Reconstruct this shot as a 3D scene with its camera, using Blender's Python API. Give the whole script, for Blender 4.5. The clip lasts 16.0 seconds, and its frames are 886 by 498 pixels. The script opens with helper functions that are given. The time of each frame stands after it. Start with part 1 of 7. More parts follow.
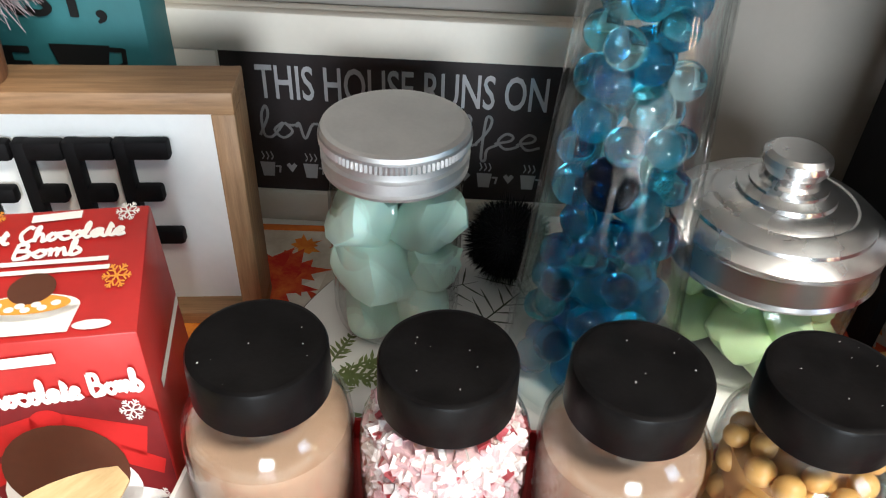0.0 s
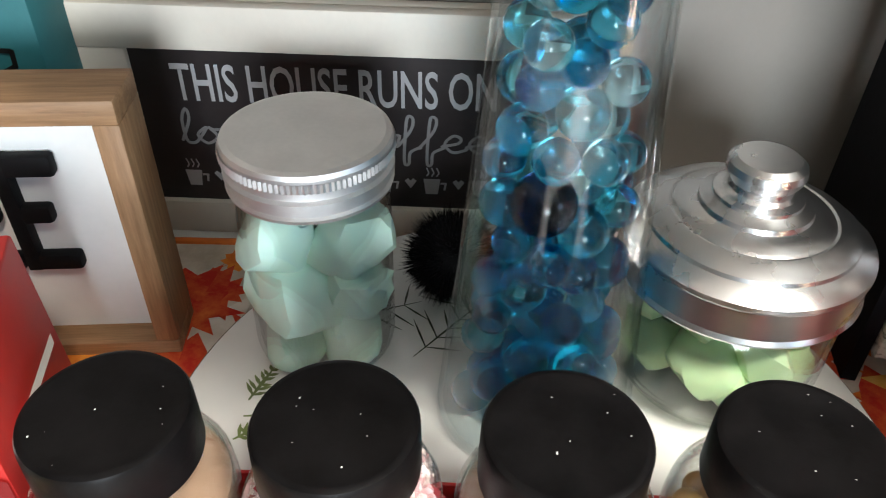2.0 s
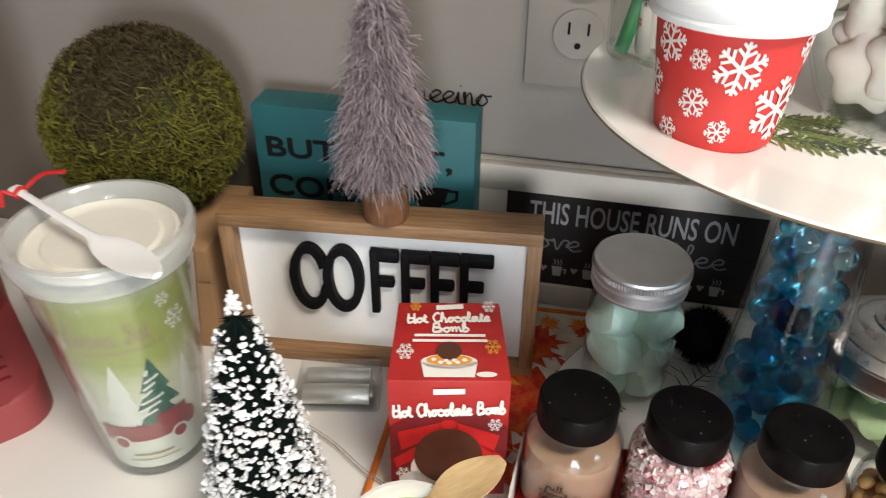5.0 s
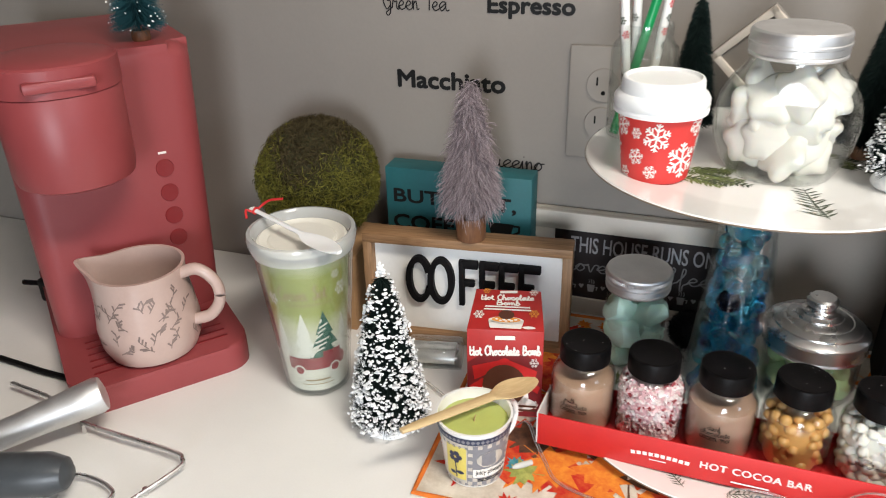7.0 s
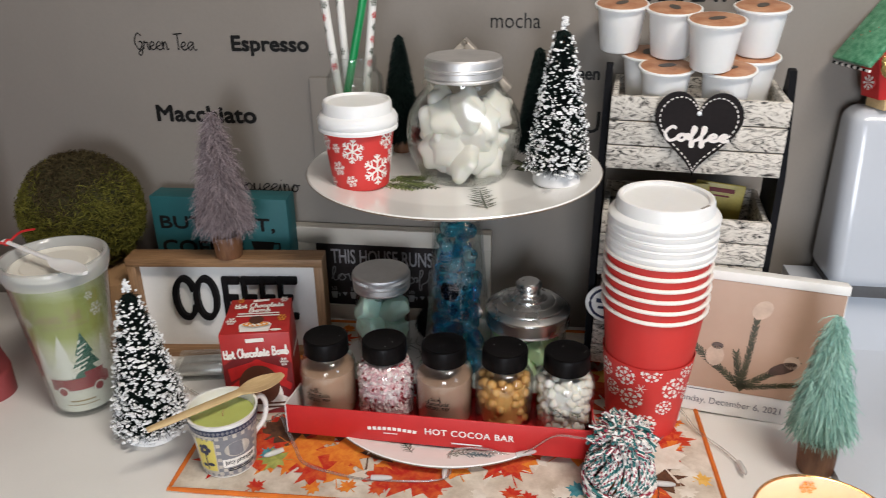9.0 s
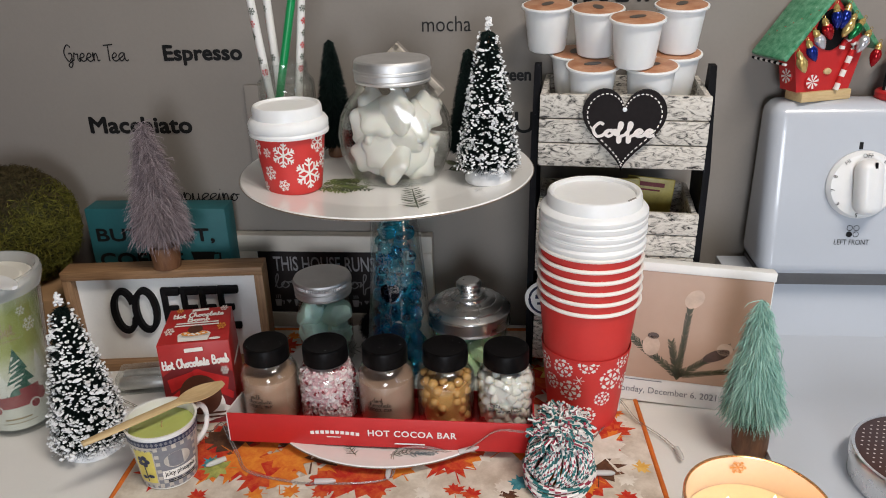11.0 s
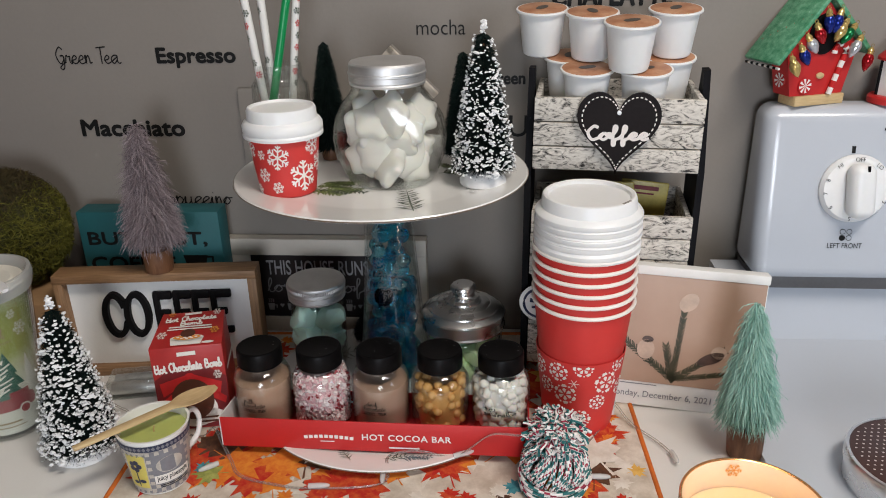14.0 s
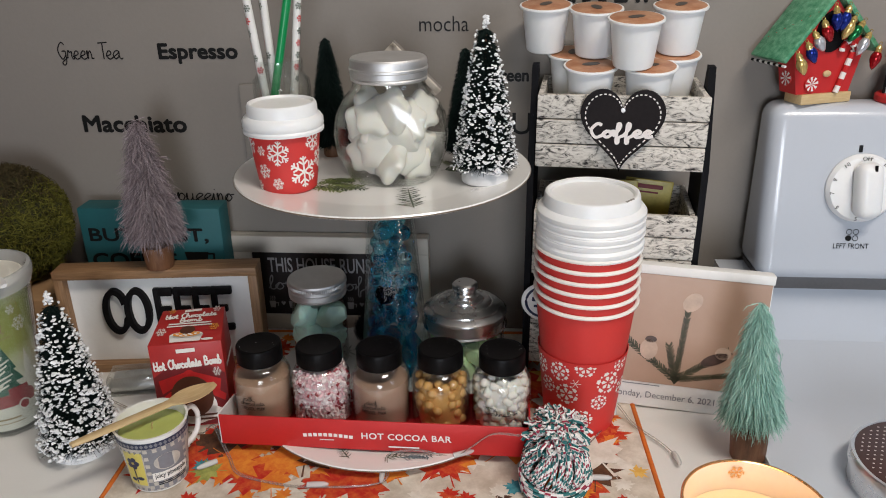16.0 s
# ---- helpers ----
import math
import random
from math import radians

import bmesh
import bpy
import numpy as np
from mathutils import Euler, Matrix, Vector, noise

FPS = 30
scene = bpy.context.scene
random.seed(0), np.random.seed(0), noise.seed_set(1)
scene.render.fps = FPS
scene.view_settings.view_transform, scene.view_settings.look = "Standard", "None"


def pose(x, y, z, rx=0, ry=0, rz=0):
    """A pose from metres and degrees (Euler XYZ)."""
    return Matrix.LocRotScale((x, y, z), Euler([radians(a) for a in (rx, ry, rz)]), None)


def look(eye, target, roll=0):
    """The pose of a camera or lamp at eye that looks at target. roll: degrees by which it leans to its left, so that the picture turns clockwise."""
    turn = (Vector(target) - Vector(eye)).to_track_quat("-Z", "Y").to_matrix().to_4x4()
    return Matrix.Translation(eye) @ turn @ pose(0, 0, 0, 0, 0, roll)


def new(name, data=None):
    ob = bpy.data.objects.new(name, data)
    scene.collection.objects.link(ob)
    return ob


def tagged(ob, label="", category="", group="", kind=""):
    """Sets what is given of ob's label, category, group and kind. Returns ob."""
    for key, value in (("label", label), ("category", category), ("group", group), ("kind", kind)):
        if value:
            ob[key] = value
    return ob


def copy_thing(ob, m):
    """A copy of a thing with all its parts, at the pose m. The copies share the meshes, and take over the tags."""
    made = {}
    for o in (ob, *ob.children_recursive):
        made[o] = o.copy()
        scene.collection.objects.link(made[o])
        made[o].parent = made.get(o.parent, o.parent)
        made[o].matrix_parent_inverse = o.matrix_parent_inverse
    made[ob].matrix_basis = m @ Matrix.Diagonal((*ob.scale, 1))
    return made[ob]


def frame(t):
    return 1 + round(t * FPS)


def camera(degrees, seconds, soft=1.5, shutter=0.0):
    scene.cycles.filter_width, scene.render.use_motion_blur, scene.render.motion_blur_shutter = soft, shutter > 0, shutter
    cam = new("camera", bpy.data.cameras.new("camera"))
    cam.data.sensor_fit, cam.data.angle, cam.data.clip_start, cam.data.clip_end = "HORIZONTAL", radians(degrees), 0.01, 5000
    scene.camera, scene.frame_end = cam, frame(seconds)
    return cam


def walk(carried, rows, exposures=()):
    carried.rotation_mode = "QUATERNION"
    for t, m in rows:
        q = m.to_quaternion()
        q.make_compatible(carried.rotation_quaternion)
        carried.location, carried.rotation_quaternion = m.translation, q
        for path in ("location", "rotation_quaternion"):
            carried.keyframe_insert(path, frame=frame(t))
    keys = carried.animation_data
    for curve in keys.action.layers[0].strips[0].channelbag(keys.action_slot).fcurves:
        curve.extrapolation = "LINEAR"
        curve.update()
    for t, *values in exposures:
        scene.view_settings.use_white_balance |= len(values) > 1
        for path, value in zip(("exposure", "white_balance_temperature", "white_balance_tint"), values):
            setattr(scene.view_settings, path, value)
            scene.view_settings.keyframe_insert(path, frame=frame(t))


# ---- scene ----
cam = camera(60.67, 16.0, soft=1.0, shutter=0.5)
PATH = [
    (0, (0.0342, 0.0414, 0.2533), (0.0021, 1.2365, -0.6526), 2.27),
    (0.5, (0.0372, 0.0530, 0.2422), (-0.0084, 1.2436, -0.6691), 1.95),
    (1, (0.0407, 0.0615, 0.2422), (-0.0046, 1.2494, -0.6725), 1.95),
    (1.5, (0.0499, 0.0693, 0.2402), (0.0012, 1.2488, -0.6851), 1.53),
    (2, (0.0624, 0.0819, 0.2421), (0.0231, 1.2590, -0.6868), 1.21),
    (2.5, (0.0648, 0.0799, 0.2510), (0.0444, 1.2476, -0.6902), 1.34),
    (3, (0.0600, 0.0694, 0.2622), (0.0392, 1.2429, -0.6719), 0.90),
    (3.5, (0.0413, 0.0419, 0.2848), (-0.0166, 1.2227, -0.6384), 0.66),
    (4, (0.0077, -0.0057, 0.3175), (-0.1467, 1.1712, -0.5996), 0.30),
    (4.5, (-0.0190, -0.0544, 0.3563), (-0.2401, 1.1374, -0.5273), 0.58),
    (5, (-0.0329, -0.0965, 0.3795), (-0.3008, 1.1188, -0.4579), 0.44),
    (5.2, (-0.0311, -0.1135, 0.3872), (-0.3249, 1.1075, -0.4330), -0.20),
    (7.3, (0.0715, -0.3658, 0.4582), (-0.3960, 0.8990, -0.1989), -1.32),
    (7.5, (0.0885, -0.3764, 0.4585), (-0.3730, 0.8971, -0.1860), -1.27),
    (8, (0.1319, -0.3901, 0.4602), (-0.2210, 0.9231, -0.1730), -0.71),
    (8.5, (0.1598, -0.3964, 0.4633), (-0.1131, 0.9401, -0.1606), -0.64),
    (9, (0.1773, -0.3997, 0.4625), (-0.0201, 0.9541, -0.1526), -0.66),
    (9.5, (0.1901, -0.4041, 0.4603), (0.0279, 0.9576, -0.1477), -0.93),
    (12, (0.2021, -0.4066, 0.4552), (0.0932, 0.9660, -0.1398), -1.31),
    (12.5, (0.2010, -0.4062, 0.4561), (0.0977, 0.9672, -0.1381), -1.22),
    (13, (0.2005, -0.4058, 0.4535), (0.0970, 0.9686, -0.1386), -1.26),
    (13.5, (0.1978, -0.4059, 0.4534), (0.0927, 0.9696, -0.1356), -1.18),
    (14, (0.1982, -0.4059, 0.4525), (0.0923, 0.9708, -0.1336), -1.12),
    (14.5, (0.1972, -0.4054, 0.4519), (0.0901, 0.9721, -0.1319), -1.11),
    (15, (0.1975, -0.4043, 0.4521), (0.0874, 0.9722, -0.1336), -1.04),
    (15.5, (0.2016, -0.4024, 0.4492), (0.0886, 0.9745, -0.1352), -0.99),
    (16, (0.2021, -0.4011, 0.4482), (0.0845, 0.9748, -0.1375), -0.98),
]
EXPOSURES = [(0,.88,6150,4),(2,1.1,6150,4),(3,1.38,6250,6),(3.5,.95,6250,6),(4,.42,6350,8),(4.5,.22,6350,8),(5,.18,6400,8),(7.5,.13,6250,8),(8,-.2,6300,9),(9,-.45,6300,10),(12,-.7,6250,10),(16,-.7,6250,10)]
walk(cam, [(t, look(eye, target, roll)) for t, eye, target, roll in PATH], exposures=EXPOSURES)

# ---- light ----
world = bpy.data.worlds.new("world")
scene.world = world
world.use_nodes = True
world.node_tree.nodes["Background"].inputs[0].default_value = (0.55, 0.62, 0.75, 1)
world.node_tree.nodes["Background"].inputs[1].default_value = 0.015


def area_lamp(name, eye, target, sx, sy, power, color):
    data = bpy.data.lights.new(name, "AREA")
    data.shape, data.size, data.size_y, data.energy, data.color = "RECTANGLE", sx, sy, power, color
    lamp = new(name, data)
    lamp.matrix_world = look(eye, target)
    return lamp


area_lamp("ceiling_lamp", (0.66, -0.46, 1.40), (0.45, -0.1, 0), 0.62, 0.18, 24, (1.0, 0.90, 0.79))
# Added fill lamp with no seen source; brightens the jars below the plate.
area_lamp("front_fill_lamp", (0.29, -1.555, 0.30), (0.95, 0.3, 0.05), 0.58, 0.58, 23, (0.90, 0.94, 1.0))
# Added cool fill lamp, source unseen; tints the right side bluish.
area_lamp("side_fill_lamp", (1.895, -1.0, 0.7), (0.5, 0.2, 0.1), 0.6, 0.6, 6, (0.60, 0.78, 1.0))


# ---- materials ----
def shader(name):
    m = bpy.data.materials.new(name)
    m.use_nodes = True
    nt = m.node_tree
    return m, nt, nt.nodes["Principled BSDF"]


def mat(name, color, rough=0.5, metal=0.0, var=0.12, scale=25.0, bump=0.0, bscale=300.0, coat=0.0, stretch=(1, 1, 1), sss=0.0, spec=0.5):
    """A surface with variation at two scales and a fine relief."""
    m, nt, b = shader(name)
    co = nt.nodes.new("ShaderNodeTexCoord")
    mp = nt.nodes.new("ShaderNodeMapping")
    mp.inputs["Scale"].default_value = stretch
    nt.links.new(co.outputs["Object"], mp.inputs[0])
    n1 = nt.nodes.new("ShaderNodeTexNoise")
    n1.inputs["Scale"].default_value, n1.inputs["Detail"].default_value = scale, 8
    nt.links.new(mp.outputs[0], n1.inputs["Vector"])
    n2 = nt.nodes.new("ShaderNodeTexNoise")
    n2.inputs["Scale"].default_value, n2.inputs["Detail"].default_value = bscale, 4
    nt.links.new(mp.outputs[0], n2.inputs["Vector"])
    add = nt.nodes.new("ShaderNodeMath")
    add.operation = "MULTIPLY_ADD"
    add.inputs[1].default_value = 0.35
    nt.links.new(n2.outputs[0], add.inputs[0])
    nt.links.new(n1.outputs[0], add.inputs[2])
    ramp = nt.nodes.new("ShaderNodeValToRGB")
    lo, hi = ramp.color_ramp.elements
    lo.position, hi.position = 0.4, 0.95
    lo.color = [c * (1 - var) for c in color] + [1]
    hi.color = [min(1, c * (1 + var)) for c in color] + [1]
    nt.links.new(add.outputs[0], ramp.inputs[0])
    nt.links.new(ramp.outputs[0], b.inputs["Base Color"])
    b.inputs["Metallic"].default_value = metal
    b.inputs["Specular IOR Level"].default_value = spec
    rr = nt.nodes.new("ShaderNodeMapRange")
    rr.inputs[3].default_value, rr.inputs[4].default_value = max(0.02, rough - 0.08), min(1, rough + 0.1)
    nt.links.new(n1.outputs[0], rr.inputs[0])
    nt.links.new(rr.outputs[0], b.inputs["Roughness"])
    b.inputs["Coat Weight"].default_value = coat
    if sss:
        b.inputs["Subsurface Weight"].default_value = sss
        b.inputs["Subsurface Radius"].default_value = (0.004, 0.003, 0.002)
    if bump:
        bp = nt.nodes.new("ShaderNodeBump")
        bp.inputs["Strength"].default_value, bp.inputs["Distance"].default_value = bump, 0.001
        nt.links.new(n2.outputs[0], bp.inputs["Height"])
        nt.links.new(bp.outputs[0], b.inputs["Normal"])
    return m


def two_tone(name, c1, c2, scale, lo, hi, rough=0.6, stretch=(1, 1, 1), bump=0.3, third=None):
    """Noise-driven patches of two (or three) colours, as in worn paint, wood grain or mixed fibres."""
    m, nt, b = shader(name)
    co = nt.nodes.new("ShaderNodeTexCoord")
    mp = nt.nodes.new("ShaderNodeMapping")
    mp.inputs["Scale"].default_value = stretch
    nt.links.new(co.outputs["Object"], mp.inputs[0])
    n1 = nt.nodes.new("ShaderNodeTexNoise")
    n1.inputs["Scale"].default_value, n1.inputs["Detail"].default_value = scale, 9
    n1.inputs["Roughness"].default_value = 0.65
    nt.links.new(mp.outputs[0], n1.inputs["Vector"])
    ramp = nt.nodes.new("ShaderNodeValToRGB")
    a, z = ramp.color_ramp.elements
    a.position, z.position = lo, hi
    a.color, z.color = [*c1, 1], [*c2, 1]
    if third:
        e = ramp.color_ramp.elements.new(min(0.99, hi + 0.1))
        e.color = [*third, 1]
    nt.links.new(n1.outputs[0], ramp.inputs[0])
    nt.links.new(ramp.outputs[0], b.inputs["Base Color"])
    b.inputs["Roughness"].default_value = rough
    bp = nt.nodes.new("ShaderNodeBump")
    bp.inputs["Strength"].default_value, bp.inputs["Distance"].default_value = bump, 0.001
    nt.links.new(n1.outputs[0], bp.inputs["Height"])
    nt.links.new(bp.outputs[0], b.inputs["Normal"])
    return m


def clear_glass(name, tint=(0.97, 0.99, 0.985), gloss=1.0, rough=0.02, white=0.0):
    """Thin clear glass or plastic: light passes straight through, the sheen follows Fresnel."""
    m, nt, b = shader(name)
    nt.nodes.remove(b)
    out = nt.nodes["Material Output"]
    tr = nt.nodes.new("ShaderNodeBsdfTransparent")
    tr.inputs[0].default_value = (*tint, 1)
    gl = nt.nodes.new("ShaderNodeBsdfGlossy")
    gl.inputs["Roughness"].default_value = rough
    lw = nt.nodes.new("ShaderNodeLayerWeight")
    pw = nt.nodes.new("ShaderNodeMath")
    pw.operation = "POWER"
    pw.inputs[1].default_value = 3.2
    nt.links.new(lw.outputs["Facing"], pw.inputs[0])
    k = nt.nodes.new("ShaderNodeMath")
    k.operation = "MULTIPLY_ADD"
    k.inputs[1].default_value, k.inputs[2].default_value = 0.5 * gloss, 0.03 * gloss
    nt.links.new(pw.outputs[0], k.inputs[0])
    mx = nt.nodes.new("ShaderNodeMixShader")
    nt.links.new(k.outputs[0], mx.inputs[0])
    last = tr.outputs[0]
    if white:
        df = nt.nodes.new("ShaderNodeBsdfDiffuse")
        df.inputs[0].default_value = (0.85, 0.86, 0.85, 1)
        m2 = nt.nodes.new("ShaderNodeMixShader")
        m2.inputs[0].default_value = white
        nt.links.new(tr.outputs[0], m2.inputs[1])
        nt.links.new(df.outputs[0], m2.inputs[2])
        last = m2.outputs[0]
    nt.links.new(last, mx.inputs[1])
    nt.links.new(gl.outputs[0], mx.inputs[2])
    nt.links.new(mx.outputs[0], out.inputs[0])
    return m


def bead_glass(name, color):
    m, nt, b = shader(name)
    b.inputs["Base Color"].default_value = (*color, 1)
    b.inputs["Transmission Weight"].default_value = 0.97
    b.inputs["Roughness"].default_value = 0.015
    b.inputs["IOR"].default_value = 1.36
    return m


def glow(name, color, power):
    m, nt, b = shader(name)
    b.inputs["Base Color"].default_value = (*color, 1)
    b.inputs["Emission Color"].default_value = (*color, 1)
    b.inputs["Emission Strength"].default_value = power
    return m


def fibre(name, dark, light, rough=0.7, spec=0.2):
    """Bristles and threads: each one has its own tone."""
    m, nt, b = shader(name)
    geo = nt.nodes.new("ShaderNodeNewGeometry")
    ramp = nt.nodes.new("ShaderNodeValToRGB")
    a, z = ramp.color_ramp.elements
    a.color, z.color = [*dark, 1], [*light, 1]
    nt.links.new(geo.outputs["Random Per Island"], ramp.inputs[0])
    nt.links.new(ramp.outputs[0], b.inputs["Base Color"])
    b.inputs["Roughness"].default_value = rough
    b.inputs["Specular IOR Level"].default_value = spec
    return m


# For the unseen room walls; dark so that they bounce back less fill light.
M_ROOM = mat("room_dimming_paint", (0.15, 0.135, 0.12), 0.8, var=0.05, scale=4)
M_WALL = mat("wall_paint", (0.25, 0.224, 0.198), 0.75, var=0.05, scale=6, bump=0.12, bscale=260)
M_COUNTER = mat("white_laminate", (0.78, 0.76, 0.72), 0.35, var=0.04, scale=12, bump=0.03, bscale=500)
M_WHITE = mat("white_gloss", (0.80, 0.79, 0.77), 0.3, var=0.03, scale=20)
M_ENAMEL = mat("stove_enamel", (0.52, 0.55, 0.60), 0.22, var=0.02, scale=8, coat=0.4)
M_PLASTIC_WHITE = mat("white_plastic", (0.82, 0.82, 0.81), 0.38, var=0.03, scale=40, sss=0.05)
M_CERAMIC = mat("white_ceramic", (0.84, 0.83, 0.80), 0.16, var=0.02, scale=15, coat=0.5)
M_PAPER = mat("white_card", (0.80, 0.79, 0.76), 0.7, var=0.04, scale=40, bump=0.1)
M_BLACK = mat("black_plastic", (0.0045, 0.0040, 0.0042), 0.36, var=0.6, scale=60, bump=0.06, bscale=500, spec=0.09)
M_BLACKPAINT = mat("black_paint", (0.005, 0.0045, 0.005), 0.6, var=0.3, scale=40, bump=0.15, spec=0.12)
M_CHALK = mat("chalkboard_black", (0.013, 0.010, 0.010), 0.45, var=0.35, scale=18, bump=0.05, spec=0.08)
M_SIGNPANEL = mat("dark_gloss_panel", (0.024, 0.018, 0.018), 0.38, var=0.3, scale=18, bump=0.05, spec=0.4)
M_INKDIM = mat("dim_grey_ink", (0.22, 0.21, 0.21), 0.6, var=0.1)
M_INK = mat("grey_white_ink", (0.38, 0.37, 0.38), 0.6, var=0.1)
M_DECAL = mat("black_vinyl", (0.007, 0.007, 0.007), 0.5, var=0.2, spec=0.25)
M_STEEL = mat("brushed_steel", (0.74, 0.73, 0.72), 0.5, metal=1.0, var=0.08, scale=50, bump=0.06, bscale=500)
M_CHROME = mat("polished_steel", (0.74, 0.74, 0.74), 0.27, metal=1.0, var=0.05, scale=30)
M_WOOD = two_tone("oak_wood", (0.20, 0.105, 0.045), (0.36, 0.205, 0.10), 26, 0.35, 0.7, 0.55, (1, 14, 14), 0.25)
M_WOODDARK = two_tone("brown_wood", (0.12, 0.05, 0.022), (0.22, 0.10, 0.045), 30, 0.35, 0.7, 0.55, (8, 8, 1.5), 0.25)
M_PALEWOOD = two_tone("pale_wood", (0.52, 0.36, 0.17), (0.66, 0.49, 0.26), 30, 0.3, 0.7, 0.55, (2, 16, 16), 0.15)
M_KRAFT = mat("kraft_card", (0.36, 0.21, 0.10), 0.8, var=0.12, scale=30, bump=0.15)
M_TEAL = mat("teal_paint", (0.015, 0.105, 0.116), 0.6, var=0.12, scale=22, bump=0.1)
M_RED = mat("red_card", (0.52, 0.018, 0.018), 0.45, var=0.08, scale=30)
M_REDCUP = mat("red_paper_cup", (0.60, 0.035, 0.03), 0.5, var=0.05, scale=30, bump=0.03)
M_KEURIG = mat("matte_red_plastic", (0.275, 0.050, 0.052), 0.42, var=0.06, scale=12, bump=0.04, bscale=900)
M_KEURIG_DARK = mat("button_slot_shade_red", (0.20, 0.014, 0.016), 0.35, var=0.06, scale=12)
M_GLASS = clear_glass("clear_glass", (0.962, 0.972, 0.966), 1.5)
M_PLASTIC_CLEAR = clear_glass("clear_plastic", (0.95, 0.965, 0.955), 1.4, 0.06, 0.025)
M_FROST = clear_glass("frosted_plastic", (0.9, 0.9, 0.88), 0.8, 0.25, 0.45)
M_COCOA = mat("cocoa_powder", (0.50, 0.315, 0.215), 0.9, var=0.12, scale=35, bump=0.3, bscale=500)
M_COCOA_DARK = mat("dark_cocoa_powder", (0.45, 0.285, 0.205), 0.9, var=0.12, scale=35, bump=0.3, bscale=500)
M_CHOCO = mat("chocolate", (0.085, 0.028, 0.014), 0.4, var=0.2, scale=50)
M_MINTCANDY = mat("mint_candy", (0.66, 0.90, 0.77), 0.55, var=0.06, scale=60, bump=0.1, sss=0.2)
M_GREENCANDY = mat("pale_green_candy", (0.66, 0.88, 0.52), 0.5, var=0.1, scale=60, bump=0.1, sss=0.2)
M_MARSH = mat("marshmallow", (0.84, 0.80, 0.73), 0.8, var=0.03, scale=60, bump=0.1, sss=0.25)
M_CARAMEL = mat("caramel_ball", (0.66, 0.36, 0.115), 0.4, var=0.15, scale=60, sss=0.15)
M_PEP_W = mat("peppermint_white", (0.84, 0.73, 0.72), 0.45, var=0.08, scale=100)
M_PEP_P = mat("peppermint_pink", (0.74, 0.46, 0.48), 0.45, var=0.15, scale=100)
M_PEP_R = mat("peppermint_red", (0.30, 0.035, 0.045), 0.45, var=0.2, scale=100)
M_WAX_GREEN = mat("green_wax", (0.50, 0.56, 0.16), 0.4, var=0.06, scale=40, sss=0.2)
M_WAX = mat("cream_wax", (0.78, 0.62, 0.38), 0.4, var=0.05, scale=40, sss=0.3)
M_TREEDARK = mat("dark_bristle", (0.006, 0.013, 0.011), 0.7, var=0.4, scale=80, spec=0.15)
M_TREEBLUE = mat("blue_green_bristle", (0.012, 0.07, 0.085), 0.7, var=0.4, scale=80)
M_TREEMINT = fibre("mint_bristle", (0.20, 0.40, 0.33), (0.44, 0.66, 0.57), 0.5)
M_TREELILAC = fibre("lilac_grey_bristle", (0.13, 0.10, 0.108), (0.42, 0.35, 0.37), 0.55)
M_SNOW = mat("flocking_snow", (0.86, 0.86, 0.86), 0.85, var=0.04, scale=120, bump=0.4)
M_MOSS = fibre("moss_blade", (0.055, 0.055, 0.008), (0.19, 0.175, 0.03), 0.8)
M_MOSSDRY = fibre("dry_moss_blade", (0.030, 0.022, 0.009), (0.085, 0.065, 0.028), 0.85)
M_MOSSCORE = mat("moss_core", (0.03, 0.03, 0.008), 0.9, var=0.5, scale=40, bump=0.5)
M_TWIG = mat("dark_green_print", (0.06, 0.075, 0.045), 0.5, var=0.3, scale=60)


# ---- mesh helpers ----
def part(name, bm, material, parent=None, label="", smooth=35, at=None):
    """Links a bmesh as ONE mesh object, under a thing or a part."""
    me = bpy.data.meshes.new(name)
    bmesh.ops.recalc_face_normals(bm, faces=bm.faces)
    bm.to_mesh(me)
    bm.free()
    return finish(name, me, material, parent, label, smooth, at)


def finish(name, me, material, parent=None, label="", smooth=35, at=None):
    for m in material if isinstance(material, (list, tuple)) else [material]:
        me.materials.append(m)
    if smooth:
        me.shade_smooth()
        me.set_sharp_from_angle(angle=radians(smooth))
    ob = new(name, me)
    if parent:
        ob.parent = parent
    if at is not None:
        ob.matrix_basis = at
    if label:
        ob["label"] = label
    return ob


def thing(name, m, label, category, group="", kind=""):
    ob = new(name)
    ob.empty_display_size = 0.01
    ob.matrix_basis = m
    return tagged(ob, label, category, group, kind)


def lathe(profile, n=48, bm=None, cap_low=False, cap_high=False, at=None, sy=1.0):
    """Turns a profile of (radius, height) round the z axis."""
    bm = bm or bmesh.new()
    at = at or Matrix()
    rings = []
    for r, z in profile:
        if r < 1e-6:
            rings.append([bm.verts.new(at @ Vector((0, 0, z)))])
        else:
            rings.append([bm.verts.new(at @ Vector((r * math.cos(2 * math.pi * i / n), sy * r * math.sin(2 * math.pi * i / n), z))) for i in range(n)])
    for a, b in zip(rings, rings[1:]):
        for i in range(n):
            j = (i + 1) % n
            if len(a) == 1 and len(b) == 1:
                continue
            if len(a) == 1:
                bm.faces.new((a[0], b[j], b[i]))
            elif len(b) == 1:
                bm.faces.new((a[i], a[j], b[0]))
            else:
                bm.faces.new((a[i], a[j], b[j], b[i]))
    if cap_low and len(rings[0]) > 1:
        bm.faces.new(rings[0][::-1])
    if cap_high and len(rings[-1]) > 1:
        bm.faces.new(rings[-1])
    return bm


